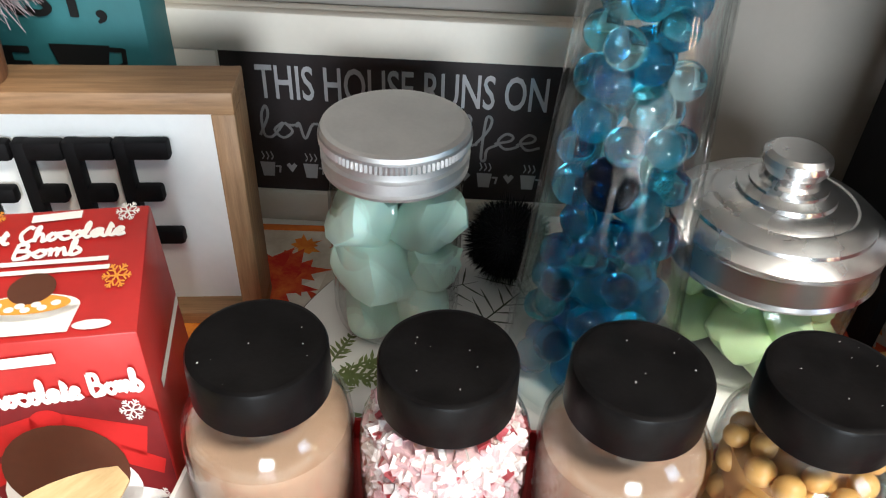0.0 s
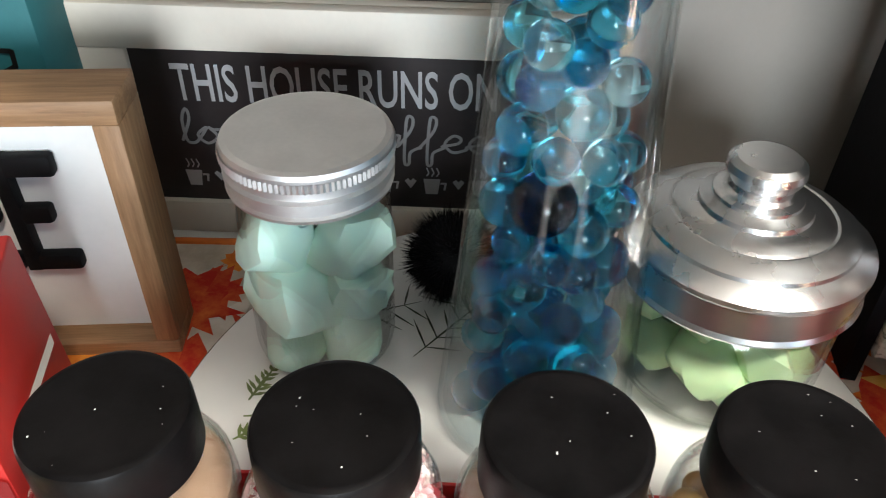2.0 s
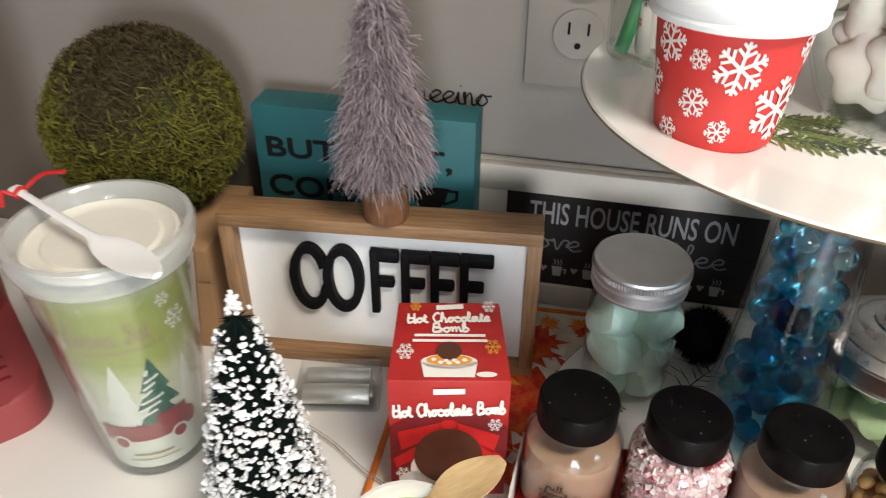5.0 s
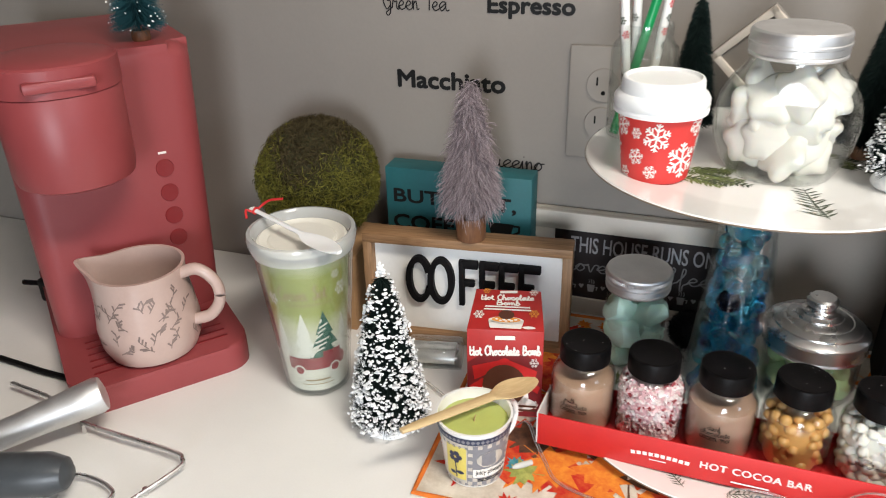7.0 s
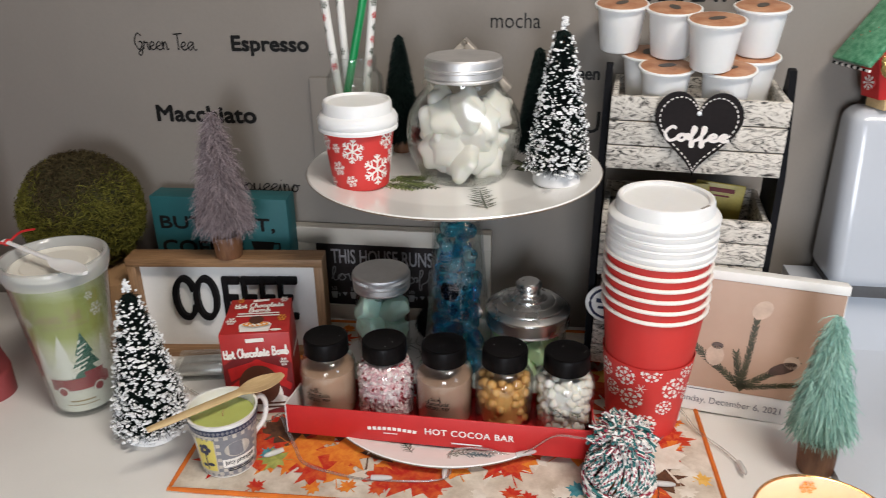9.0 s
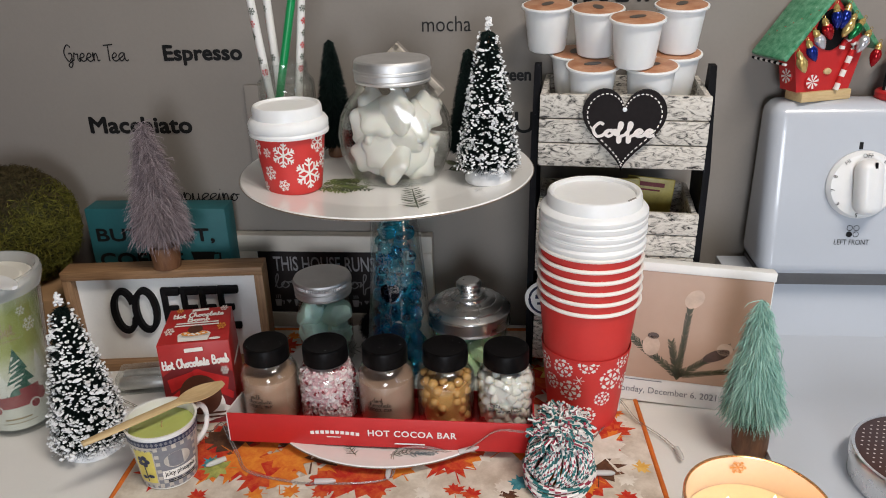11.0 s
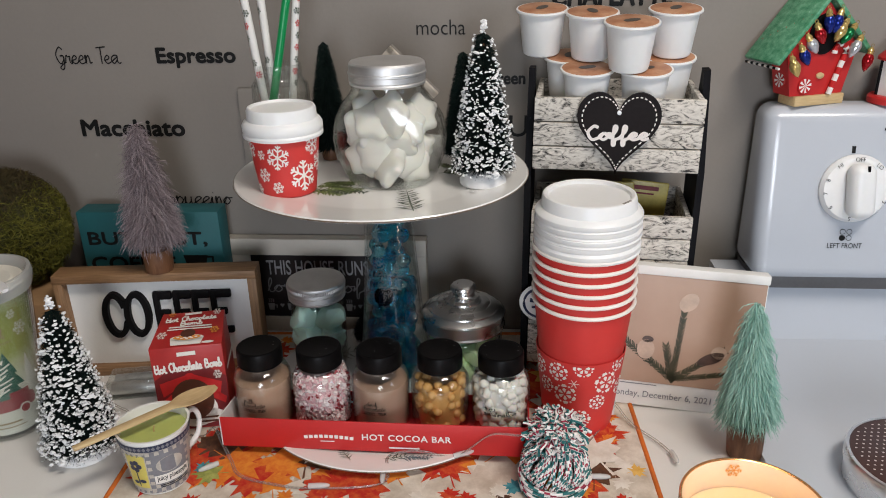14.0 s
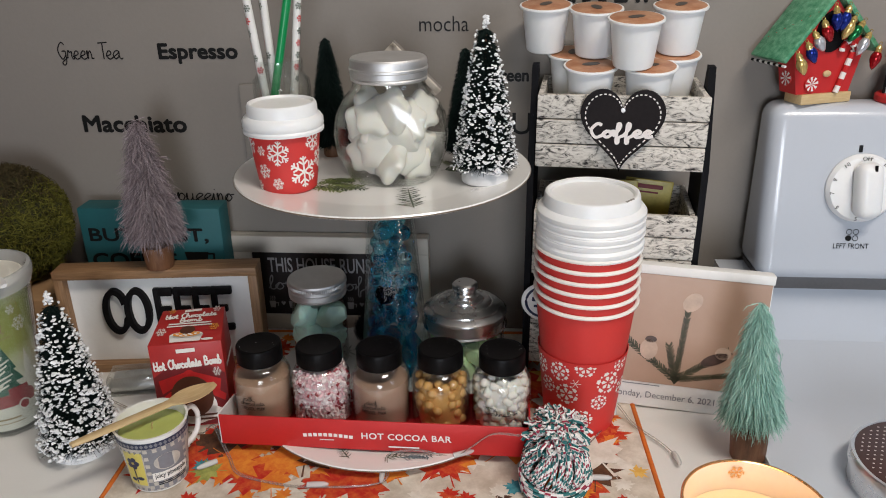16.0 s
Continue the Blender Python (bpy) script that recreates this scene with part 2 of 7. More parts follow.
def shell(profile, t):
    """A hollow vessel's closed profile: outside up, lip, inside down."""
    out = list(profile)
    inner = [(max(r - t, 0.0005), z) for r, z in profile[::-1]]
    inner = [(r, max(z, profile[0][1] + t)) for r, z in inner]
    return [(0, profile[0][1])] + out + inner + [(0, profile[0][1] + t)]


def box(x0, x1, y0, y1, z0, z1, bevel=0.0, seg=2, bm=None, at=None):
    bm = bm or bmesh.new()
    made = bmesh.ops.create_cube(bm, size=1)["verts"]
    for v in made:
        v.co = Vector(((x0 + x1) / 2 + v.co.x * (x1 - x0), (y0 + y1) / 2 + v.co.y * (y1 - y0), (z0 + z1) / 2 + v.co.z * (z1 - z0)))
    if bevel:
        edges = list({e for v in made for e in v.link_edges})
        made = list({v for f in bmesh.ops.bevel(bm, geom=edges, offset=bevel, segments=seg, profile=0.5, affect="EDGES")["faces"] for v in f.verts} | {v for v in made if v.is_valid})
    if at:
        for v in made:
            v.co = at @ v.co
    return bm


def prism(points, y0, y1, bm=None, at=None):
    """An outline in the x-z plane, pushed from y0 to y1."""
    bm = bm or bmesh.new()
    at = at or Matrix()
    a = [bm.verts.new(at @ Vector((x, y0, z))) for x, z in points]
    b = [bm.verts.new(at @ Vector((x, y1, z))) for x, z in points]
    n = len(points)
    bm.faces.new(a)
    bm.faces.new(b[::-1])
    for i in range(n):
        bm.faces.new((a[i], b[i], b[(i + 1) % n], a[(i + 1) % n]))
    return bm


def tube(points, r, n=8, bm=None, closed=False):
    """A round rod or cord along points."""
    bm = bm or bmesh.new()
    pts = [Vector(p) for p in points]
    rings = []
    up = Vector((0, 0, 1))
    for i, p in enumerate(pts):
        a, b = pts[max(i - 1, 0)], pts[min(i + 1, len(pts) - 1)]
        if closed:
            a, b = pts[i - 1], pts[(i + 1) % len(pts)]
        d = (b - a).normalized()
        s = d.cross(up)
        if s.length < 1e-3:
            s = d.cross(Vector((1, 0, 0)))
        s.normalize()
        u = s.cross(d)
        rr = r[i] if isinstance(r, (list, tuple)) else r
        rings.append([bm.verts.new(p + (s * math.cos(2 * math.pi * k / n) + u * math.sin(2 * math.pi * k / n)) * rr) for k in range(n)])
    pairs = list(zip(rings, rings[1:])) + ([(rings[-1], rings[0])] if closed else [])
    for a, b in pairs:
        for k in range(n):
            bm.faces.new((a[k], a[(k + 1) % n], b[(k + 1) % n], b[k]))
    if not closed:
        bm.faces.new(rings[0][::-1])
        bm.faces.new(rings[-1])
    return bm


def spline(points, steps=8):
    """Smooth points through the given ones."""
    p = [Vector(q) for q in points]
    p = [p[0] * 2 - p[1]] + p + [p[-1] * 2 - p[-2]]
    out = []
    for i in range(1, len(p) - 2):
        for k in range(steps):
            t = k / steps
            out.append(0.5 * ((2 * p[i]) + (p[i + 1] - p[i - 1]) * t + (2 * p[i - 1] - 5 * p[i] + 4 * p[i + 1] - p[i + 2]) * t * t + (3 * p[i] - p[i - 1] - 3 * p[i + 1] + p[i + 2]) * t ** 3))
    out.append(p[-2])
    return out


GR = (1 + 5 ** 0.5) / 2
ICO_V = [Vector(p).normalized() for p in ((-1, GR, 0), (1, GR, 0), (-1, -GR, 0), (1, -GR, 0), (0, -1, GR), (0, 1, GR), (0, -1, -GR), (0, 1, -GR), (GR, 0, -1), (GR, 0, 1), (-GR, 0, -1), (-GR, 0, 1))]
ICO_F = [(0, 11, 5), (0, 5, 1), (0, 1, 7), (0, 7, 10), (0, 10, 11), (1, 5, 9), (5, 11, 4), (11, 10, 2), (10, 7, 6), (7, 1, 8), (3, 9, 4), (3, 4, 2), (3, 2, 6), (3, 6, 8), (3, 8, 9), (4, 9, 5), (2, 4, 11), (6, 2, 10), (8, 6, 7), (9, 8, 1)]


def blob(bm, at, rough=0.0):
    """A small uneven lump."""
    vs = [bm.verts.new(at @ (p * (1 + rough * random.uniform(-1, 1)))) for p in ICO_V]
    for f in ICO_F:
        bm.faces.new([vs[i] for i in f])


def text_mesh(body, size, extrude=0.0, shear=0.0, offset=0.0, align="CENTER", spacing=1.0, wide=1.0, fit=0.0, fit_h=0.0, bold=0.0):
    """Letters in Blender's own font, standing in the x-z plane and facing -y."""
    cu = bpy.data.curves.new("letters", "FONT")
    cu.body, cu.size, cu.extrude, cu.shear, cu.offset = body, size, extrude, shear, offset
    cu.align_x, cu.align_y, cu.space_character, cu.resolution_u = align, "CENTER", spacing, 3
    ob = bpy.data.objects.new("letters", cu)
    me = bpy.data.meshes.new_from_object(ob)
    bpy.data.objects.remove(ob)
    xs, ys = [v.co.x for v in me.vertices], [v.co.y for v in me.vertices]
    if fit:
        me.transform(Matrix.Translation((-(min(xs) + max(xs)) / 2, 0, 0)))
        wide = fit / (max(xs) - min(xs))
    if fit_h:
        me.transform(Matrix.Translation((0, -(min(ys) + max(ys)) / 2, 0)))
        me.transform(Matrix.Diagonal((1, fit_h / (max(ys) - min(ys)), 1, 1)))
    me.transform(Matrix(((wide, 0, 0, 0), (0, 0, -1, 0), (0, 1, 0, 0), (0, 0, 0, 1))))
    if bold:
        vs, fs = [], []
        for k, (dx, dz) in enumerate(((0, 0), (1, 0), (-1, 0), (0, 1), (0, -1), (0.7, 0.7), (-0.7, 0.7), (0.7, -0.7), (-0.7, -0.7))):
            n0 = len(vs)
            vs += [(v.co.x + dx * bold, v.co.y - 0.00001 * k, v.co.z + dz * bold) for v in me.vertices]
            fs += [tuple(n0 + i for i in f.vertices) for f in me.polygons]
        me = bpy.data.meshes.new("letters")
        me.from_pydata(vs, [], fs)
    return me


def letters(name, body, size, material, parent, at, label="", **kw):
    return finish(name, text_mesh(body, size, **kw), material, parent, label, 0, at)


def wrap_mesh(me, radius, turn=0.0, lift=0.0004):
    """Bends a flat x-z drawing round a body of revolution: radius(z) gives its width."""
    for v in me.vertices:
        r = radius(v.co.z) + lift
        a = v.co.x / r + turn - math.pi / 2
        v.co = Vector((r * math.cos(a), r * math.sin(a), v.co.z))
    return me


def bars_mesh(shapes, depth=0.0):
    """Flat convex outlines in the x-z plane, as one mesh."""
    vs, fs = [], []
    for s in shapes:
        fs.append(tuple(range(len(vs), len(vs) + len(s))))
        vs += [(x, -depth, z) for x, z in s]
    me = bpy.data.meshes.new("print")
    me.from_pydata(vs, [], fs)
    return me


def stroke(x0, z0, x1, z1, w, n=1):
    """A flat line as short pieces, so that it bends well."""
    d = Vector((x1 - x0, z1 - z0))
    s = Vector((-d.y, d.x)).normalized() * w / 2
    out = []
    for i in range(n):
        a, b = Vector((x0, z0)) + d * i / n, Vector((x0, z0)) + d * (i + 1) / n
        out.append([tuple(a - s), tuple(b - s), tuple(b + s), tuple(a + s)])
    return out


def snowflake(cx, cz, r, kind=0, turn=0.0):
    out = []
    w = r * 0.13
    for k in range(6):
        a = turn + k * math.pi / 3
        c, s = math.cos(a), math.sin(a)
        out += stroke(cx, cz, cx + r * c, cz + r * s, w, 2)
        if kind == 0:
            for q in (0.45, 0.75):
                for e in (-1, 1):
                    b = a + e * math.pi / 3.4
                    L = r * (0.42 if q < 0.6 else 0.28)
                    out += stroke(cx + q * r * c, cz + q * r * s, cx + q * r * c + L * math.cos(b), cz + q * r * s + L * math.sin(b), w * 0.9, 1)
        elif kind == 1:
            for e in (-1, 1):
                b = a + e * 0.5
                out.append([(cx + 0.55 * r * c, cz + 0.55 * r * s), (cx + 0.8 * r * math.cos(b), cz + 0.8 * r * math.sin(b)), (cx + r * c, cz + r * s)][::e])
    return out


def blades(name, count, base, tip, width, material, parent, label="", normal=None):
    """Many thin pointed bristles, base and tip being count x 3 arrays."""
    d = tip - base
    side = np.cross(d, np.random.normal(size=d.shape))
    side /= np.linalg.norm(side, axis=1)[:, None] + 1e-9
    v = np.empty((count, 3, 3))
    v[:, 0], v[:, 1], v[:, 2] = base - side * width, base + side * width, tip
    me = bpy.data.meshes.new(name)
    me.from_pydata(v.reshape(-1, 3).tolist(), [], np.arange(count * 3).reshape(-1, 3).tolist())
    ob = finish(name, me, material, parent, label, 0)
    ob["kind"] = "stuff"
    return ob


def ribbons(name, base, mid, tip, width, material, parent, label=""):
    """Soft bent bristles with blunt ends; base, mid and tip are count x 3 arrays."""
    n = len(base)
    side = np.cross(tip - base, np.random.normal(size=base.shape))
    side *= width / (np.linalg.norm(side, axis=1)[:, None] + 1e-9)
    v = np.stack([base - side, base + side, mid - side, mid + side, tip - side * 0.55, tip + side * 0.55], 1)
    k = np.arange(n)[:, None] * 6
    f = np.concatenate([k + [0, 1, 3, 2], k + [2, 3, 5, 4]])
    me = bpy.data.meshes.new(name)
    me.from_pydata(v.reshape(-1, 3).tolist(), [], f.tolist())
    ob = finish(name, me, material, parent, label, 60)
    ob["kind"] = "stuff"
    return ob


def soft_tree(name, m, label, h, r, z0, bristle, count, droop, power, width, foot_r, foot_h, frizz, low=0.0):
    """A bushy tree of soft bent bristles on a wooden foot."""
    t = thing(name, m, label, "decorative tree")
    part("stem", tube([(0, 0, 0.002), (0, 0, h * 0.92)], 0.0013, 6), M_WOODDARK, t)
    u = np.random.random(count)
    z = z0 + (h - z0) * (1 - np.sqrt(1 - u * 0.995))
    a = np.random.random(count) * 2 * math.pi
    lump = 1 + 0.10 * np.sin(a * 3 + z * 190) * np.sin(a * 2 - z * 260 + 1)
    rr = (r * np.clip((h - z) / (h - z0), 0, 1) ** power + 0.0025) * np.random.uniform(0.50, 1.12, count) * lump
    inner = rr * np.random.uniform(0.0, 0.62, count)
    base = np.stack([inner * np.cos(a), inner * np.sin(a), z + 0.006 - inner * droop * 0.4], 1)
    a2 = a + np.random.normal(0, 0.10 + frizz * 0.1, count)
    tip = np.stack([rr * np.cos(a2), rr * np.sin(a2), z - rr * droop * np.random.uniform(0.6, 1.25, count) - low * np.random.random(count) * (z < z0 + 0.01)], 1)
    tip += np.random.normal(0, 0.0012 + 0.0010 * frizz, (count, 3))
    mid = base * 0.42 + tip * 0.58
    mid[:, 2] += rr * 0.16 + np.random.normal(0, 0.0008, count)
    mid[:, :2] += np.random.normal(0, 0.0012 * frizz + 0.0004, (count, 2))
    ribbons("bristles", base, mid, tip, width, bristle, t)
    part("foot", lathe([(0, 0), (foot_r * 0.88, 0), (foot_r * 0.93, 0.002), (foot_r, foot_h - 0.003), (foot_r * 0.95, foot_h), (0, foot_h)], 28), M_WOODDARK, t, "round brown wooden foot")
    return t


# Handwriting: control points of each letter in units of the small letters' height; "|" lifts the pen.
PEN = {
    "a": ("75,85 40,100 5,55 30,0 70,40 78,95 75,30 95,0 115,15", 1.1), "c": ("70,80 40,100 5,50 35,0 80,20", 0.8),
    "d": ("75,85 40,100 5,50 30,0 70,40 85,200 78,30 95,0 115,15", 1.1), "e": ("0,35 50,55 60,85 35,100 8,50 35,0 80,20", 0.8),
    "f": ("0,20 45,120 55,190 38,205 30,120 25,-70 40,-80 45,-10 80,25", 0.75), "h": ("0,10 35,150 30,205 15,150 12,0 20,60 50,100 65,60 65,0 90,15", 0.9),
    "i": ("0,20 20,100 20,20 40,0 60,20|28,150 34,157", 0.5), "k": ("0,10 30,150 28,205 12,140 10,0 15,50 60,100 30,55 65,0 90,15", 0.85),
    "l": ("0,10 35,140 30,205 12,140 15,20 35,0 55,20", 0.5), "m": ("0,80 10,100 12,0 15,60 40,100 48,60 48,0 52,60 75,100 85,50 90,5 115,15", 1.1),
    "n": ("0,80 10,100 12,0 15,60 40,100 52,50 55,5 80,15", 0.75), "o": ("40,100 5,50 35,0 70,45 45,98 60,85 95,90", 0.85),
    "p": ("0,80 12,100 10,-90 12,50 40,100 70,55 40,0 15,15 50,0 85,15", 0.85), "r": ("0,20 15,105 30,85 55,90 50,30 65,0 80,15", 0.7),
    "s": ("0,10 35,100 45,40 30,0 5,10 40,0 70,20", 0.6), "t": ("0,20 25,170 20,30 40,0 60,20|0,115 50,120", 0.5),
    "u": ("0,70 10,100 10,30 30,0 60,40 65,100 65,20 85,5 100,20", 0.95), "v": ("0,80 12,100 30,0 60,95 90,90", 0.8),
    "w": ("0,90 15,0 40,70 60,0 85,95 105,90", 0.95), "C": ("90,180 55,205 8,110 40,0 95,30", 0.95),
    "G": ("95,175 55,205 8,110 45,0 90,50 90,95 55,95 90,95 88,-30 60,-75 40,-40 110,20", 1.1), "T": ("50,200 46,0|0,195 110,205|50,4 52,0", 0.75),
    "H": ("15,205 10,0|85,205 80,0 110,15|10,100 85,105", 1.1), "B": ("15,205 10,0|10,200 60,190 60,120 15,108 75,90 75,15 10,0", 1.0),
    "b": ("0,10 30,150 25,205 12,140 12,10 35,0 62,40 35,95 14,60", 0.75), "x": ("0,90 30,55 65,0|65,100 0,0", 0.75),
    "S": ("80,180 50,205 20,165 60,110 75,50 40,0 5,30", 0.9),
    "&": ("70,20 20,120 50,160 60,120 10,50 40,0 90,70", 1.1), " ": ("", 0.7),
}


def pen_mesh(body, width, height, pen):
    """Handwritten words as a thin ribbon, standing in the x-z plane and centred."""
    lines, run, x = [], [], 0.0
    for ch in body:
        path, step = PEN[ch]
        if ch in "T& ":
            lines.append(run)
            run = []
        for k, piece in enumerate(path.split("|")):
            pts = [(x + float(p.split(",")[0]) / 100, 0.0, float(p.split(",")[1]) / 100) for p in piece.split()]
            if k == 0:
                run = run + pts
            else:
                lines.append(pts)
        if ch in "T& ":
            lines.append(run)
            run = []
        x += step
    lines = [spline(p, 5) for p in lines + [run] if len(p) > 1]
    xs, zs = [p.x for q in lines for p in q], [p.z for q in lines for p in q]
    kx, kz = width / (max(xs) - min(xs)), height / (max(zs) - min(zs))
    vs, fs = [], []
    for n, q in enumerate(lines):
        q = [Vector(((p.x - (min(xs) + max(xs)) / 2) * kx, 0, (p.z - (min(zs) + max(zs)) / 2) * kz)) for p in q]
        for i, p in enumerate(q):
            d = q[min(i + 1, len(q) - 1)] - q[max(i - 1, 0)]
            e = Vector((-d.z, 0, d.x)).normalized() * pen / 2
            y = Vector((0, -0.0000015 * (i % 40) - 0.00001 * (n % 3), 0))
            vs += [p - e + y, p + e + y]
            if i:
                b = len(vs) - 4
                fs.append((b, b + 2, b + 3, b + 1))
    me = bpy.data.meshes.new("handwriting")
    me.from_pydata(vs, [], fs)
    return me


def brush_tree(name, m, label, h, r, z0, bristle, count=3500, snow=0, foot="wood", foot_r=0.012, foot_h=0.02, droop=0.15, group="", power=1.0, tuft=0.0006, whorls=26, clump=0.55, flake=1.0):
    """A bottle-brush tree: wire stem, whorls of bristles, flocking and a foot. z0: where the bristles begin."""
    t = thing(name, m, label, "decorative tree", group)
    part("stem", tube([(0, 0, 0.002), (0, 0, h * 0.9)], 0.0012, 6), M_WOODDARK, t)
    u = np.random.random(count)
    z = z0 + (h - z0) * (1 - np.sqrt(1 - u * 0.99))
    step = (h - z0) / whorls
    z = (z0 + np.round((z - z0) / step) * step) * clump + z * (1 - clump)
    a = np.random.random(count) * 2 * math.pi
    rr = r * np.clip((h - z) / (h - z0), 0.0, 1) ** power * np.random.uniform(0.80, 1.06, count) + 0.0022
    inner = rr * (0.25 if droop > 0.5 else 0.0)
    base = np.stack([inner * np.cos(a), inner * np.sin(a), z + 0.004], 1)
    a2 = a + np.random.normal(0, 0.05, count)
    tip = np.stack([rr * np.cos(a2), rr * np.sin(a2), z - rr * droop + np.random.normal(0, 0.0015, count)], 1)
    blades("bristles", count, base, tip, tuft, bristle, t)
    if snow:
        bm = bmesh.new()
        for i in np.random.choice(count, snow, replace=False):
            p = Vector(tip[i]) * random.uniform(0.9, 1.0)
            p.z = tip[i][2] + 0.0006
            s = random.uniform(0.0004, 0.0008) * (1.6 if random.random() < 0.2 else 1) * flake
            q = Matrix.Translation(p) @ Euler((random.uniform(-0.5, 0.5), random.uniform(-0.5, 0.5), a[i])).to_matrix().to_4x4()
            blob(bm, q @ Matrix.Diagonal((s * 1.2, s * random.uniform(0.9, 2.3), s * random.uniform(0.7, 1.2), 1)), 0.3)
        for k in range(4):
            an, zc = random.uniform(0, 6.28), z0 + (h - z0) * random.uniform(0.45, 0.8)
            for n in range(9):
                rc = r * max(0.0, (h - zc) / (h - z0)) ** power * 0.97
                b = an + random.gauss(0, 0.16)
                blob(bm, Matrix.Translation((rc * math.cos(b), rc * math.sin(b), zc + random.gauss(0, 0.0026))) @ Matrix.Diagonal((0.0012, 0.0012, 0.0011, 1)), 0.3)
        for k in range(34):
            q = random.random()
            wdt = 0.0016 + 0.0022 * q
            blob(bm, Matrix.Translation((random.uniform(-1, 1) * wdt, random.uniform(-1, 1) * wdt, h + 0.001 - q * 0.013)) @ Matrix.Diagonal((0.0015, 0.0015, 0.0012, 1)), 0.3)
        part("snow_flocking", bm, M_SNOW, t, "white flocked snow", 0)
    if foot == "wood":
        part("foot", lathe([(0, 0), (foot_r * 0.9, 0), (foot_r, 0.002), (foot_r, foot_h - 0.002), (foot_r * 0.92, foot_h), (0, foot_h)], 24), M_WOODDARK, t, "round brown wooden foot")
    else:
        bm = lathe([(0, 0), (foot_r * 0.94, 0), (foot_r, 0.0012), (foot_r * 0.97, foot_h * 0.3), (foot_r * 0.8, foot_h * 0.65), (foot_r * 0.5, foot_h * 0.9), (0, foot_h)], 40)
        for v in bm.verts:
            v.co *= 1 + 0.06 * noise.noise(v.co * 130) if v.co.z > 0.0005 else 1
        part("foot", bm, M_SNOW, t, "white snowy base")
    return t


# ---- the room ----
WALL_Y = 0.4126
SOUTH = -1.56


def slab(name, x0, x1, y0, y1, z0, z1, material, label, bevel=0.0):
    return tagged(part(name, box(x0, x1, y0, y1, z0, z1, bevel), material), label, "", "", "structure")


slab("wall_north", -1.9, 1.9, WALL_Y, WALL_Y + 0.12, -0.9, 1.5, M_WALL, "beige painted kitchen wall behind the counter")
# Unseen room walls, darker than the north wall to deepen the shade.
slab("wall_west", -2.02, -1.9, SOUTH, WALL_Y + 0.12, -0.9, 1.5, M_ROOM, "unseen side wall, darkened to cut bounced light")
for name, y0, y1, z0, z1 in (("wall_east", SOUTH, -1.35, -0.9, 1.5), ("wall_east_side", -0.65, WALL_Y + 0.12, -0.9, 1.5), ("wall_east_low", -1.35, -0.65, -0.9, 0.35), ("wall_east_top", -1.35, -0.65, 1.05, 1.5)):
    slab(name, 1.9, 2.02, y0, y1, z0, z1, M_ROOM, "unseen side wall, darkened to cut bounced light")
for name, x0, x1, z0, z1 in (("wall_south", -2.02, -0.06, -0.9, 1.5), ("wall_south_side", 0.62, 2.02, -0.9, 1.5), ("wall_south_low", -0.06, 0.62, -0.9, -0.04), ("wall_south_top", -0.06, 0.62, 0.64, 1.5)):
    slab(name, x0, x1, SOUTH - 0.12, SOUTH, z0, z1, M_ROOM, "unseen far wall, darkened to cut bounced light")
# Added unseen window, built into the south wall to house the front fill lamp.
win = thing("lamp_opening_1", pose(0.28, SOUTH - 0.06, 0.30), "added unseen window surround that houses the front fill lamp", "window", "", "structure")
for x in (-0.34, 0.30):
    part("opening_frame", box(x, x + 0.04, -0.03, 0.03, -0.34, 0.34, 0.003), M_WHITE, win)
for z in (-0.34, 0.30):
    part("opening_frame", box(-0.30, 0.30, -0.03, 0.03, z, z + 0.04, 0.003), M_WHITE, win)
part("pane", box(-0.30, 0.30, -0.003, 0.003, -0.30, 0.30), M_GLASS, win).visible_shadow = False
# Added unseen window, built round the cool side fill lamp.
win = thing("lamp_opening_2", pose(1.96, -1.0, 0.70, 0, 0, 90), "added unseen window surround that houses the side fill lamp", "window", "", "structure")
for x in (-0.35, 0.31):
    part("opening_frame", box(x, x + 0.04, -0.03, 0.03, -0.35, 0.35, 0.003), M_WHITE, win)
for z in (-0.35, 0.31):
    part("opening_frame", box(-0.31, 0.31, -0.03, 0.03, z, z + 0.04, 0.003), M_WHITE, win)
part("pane", box(-0.31, 0.31, -0.003, 0.003, -0.31, 0.31), M_GLASS, win).visible_shadow = False
slab("ceiling", -2.02, 2.02, SOUTH - 0.12, WALL_Y + 0.12, 1.5, 1.6, M_WHITE, "white painted ceiling")
slab("floor", -2.02, 2.02, SOUTH - 0.12, WALL_Y + 0.12, -1.0, -0.9, M_WOOD, "brown wooden kitchen floor")

counter = thing("kitchen_counter", pose(0, 0, 0), "white laminate kitchen counter with base cabinet against the wall", "counter")
part("worktop", box(-1.6, 0.4396, -0.23, WALL_Y - 0.002, -0.038, 0, 0.0012), M_COUNTER, counter)
part("cabinet_body", box(-1.6, 0.425, -0.19, WALL_Y - 0.004, -0.9, -0.038, 0.002), M_WHITE, counter)

# ---- stove ----
stove = thing("stove", pose(0, 0, 0), "white enamel electric stove with control knob on its back console", "stove")
part("stove_body", box(0.440, 1.19, -0.24, WALL_Y - 0.004, -0.9, -0.004, 0.006), M_ENAMEL, stove)
bm = bmesh.new()
prof = [(0.005, -0.25), (0.008, -0.2), (0.008, 0.26), (0.014, 0.31), (0.03, 0.345), (0.06, 0.362), (0.10, 0.366)]
va = [bm.verts.new((0.440, y, z)) for z, y in prof] + [bm.verts.new((0.440, 0.40, 0.10)), bm.verts.new((0.440, 0.40, -0.003)), bm.verts.new((0.440, -0.25, -0.003))]
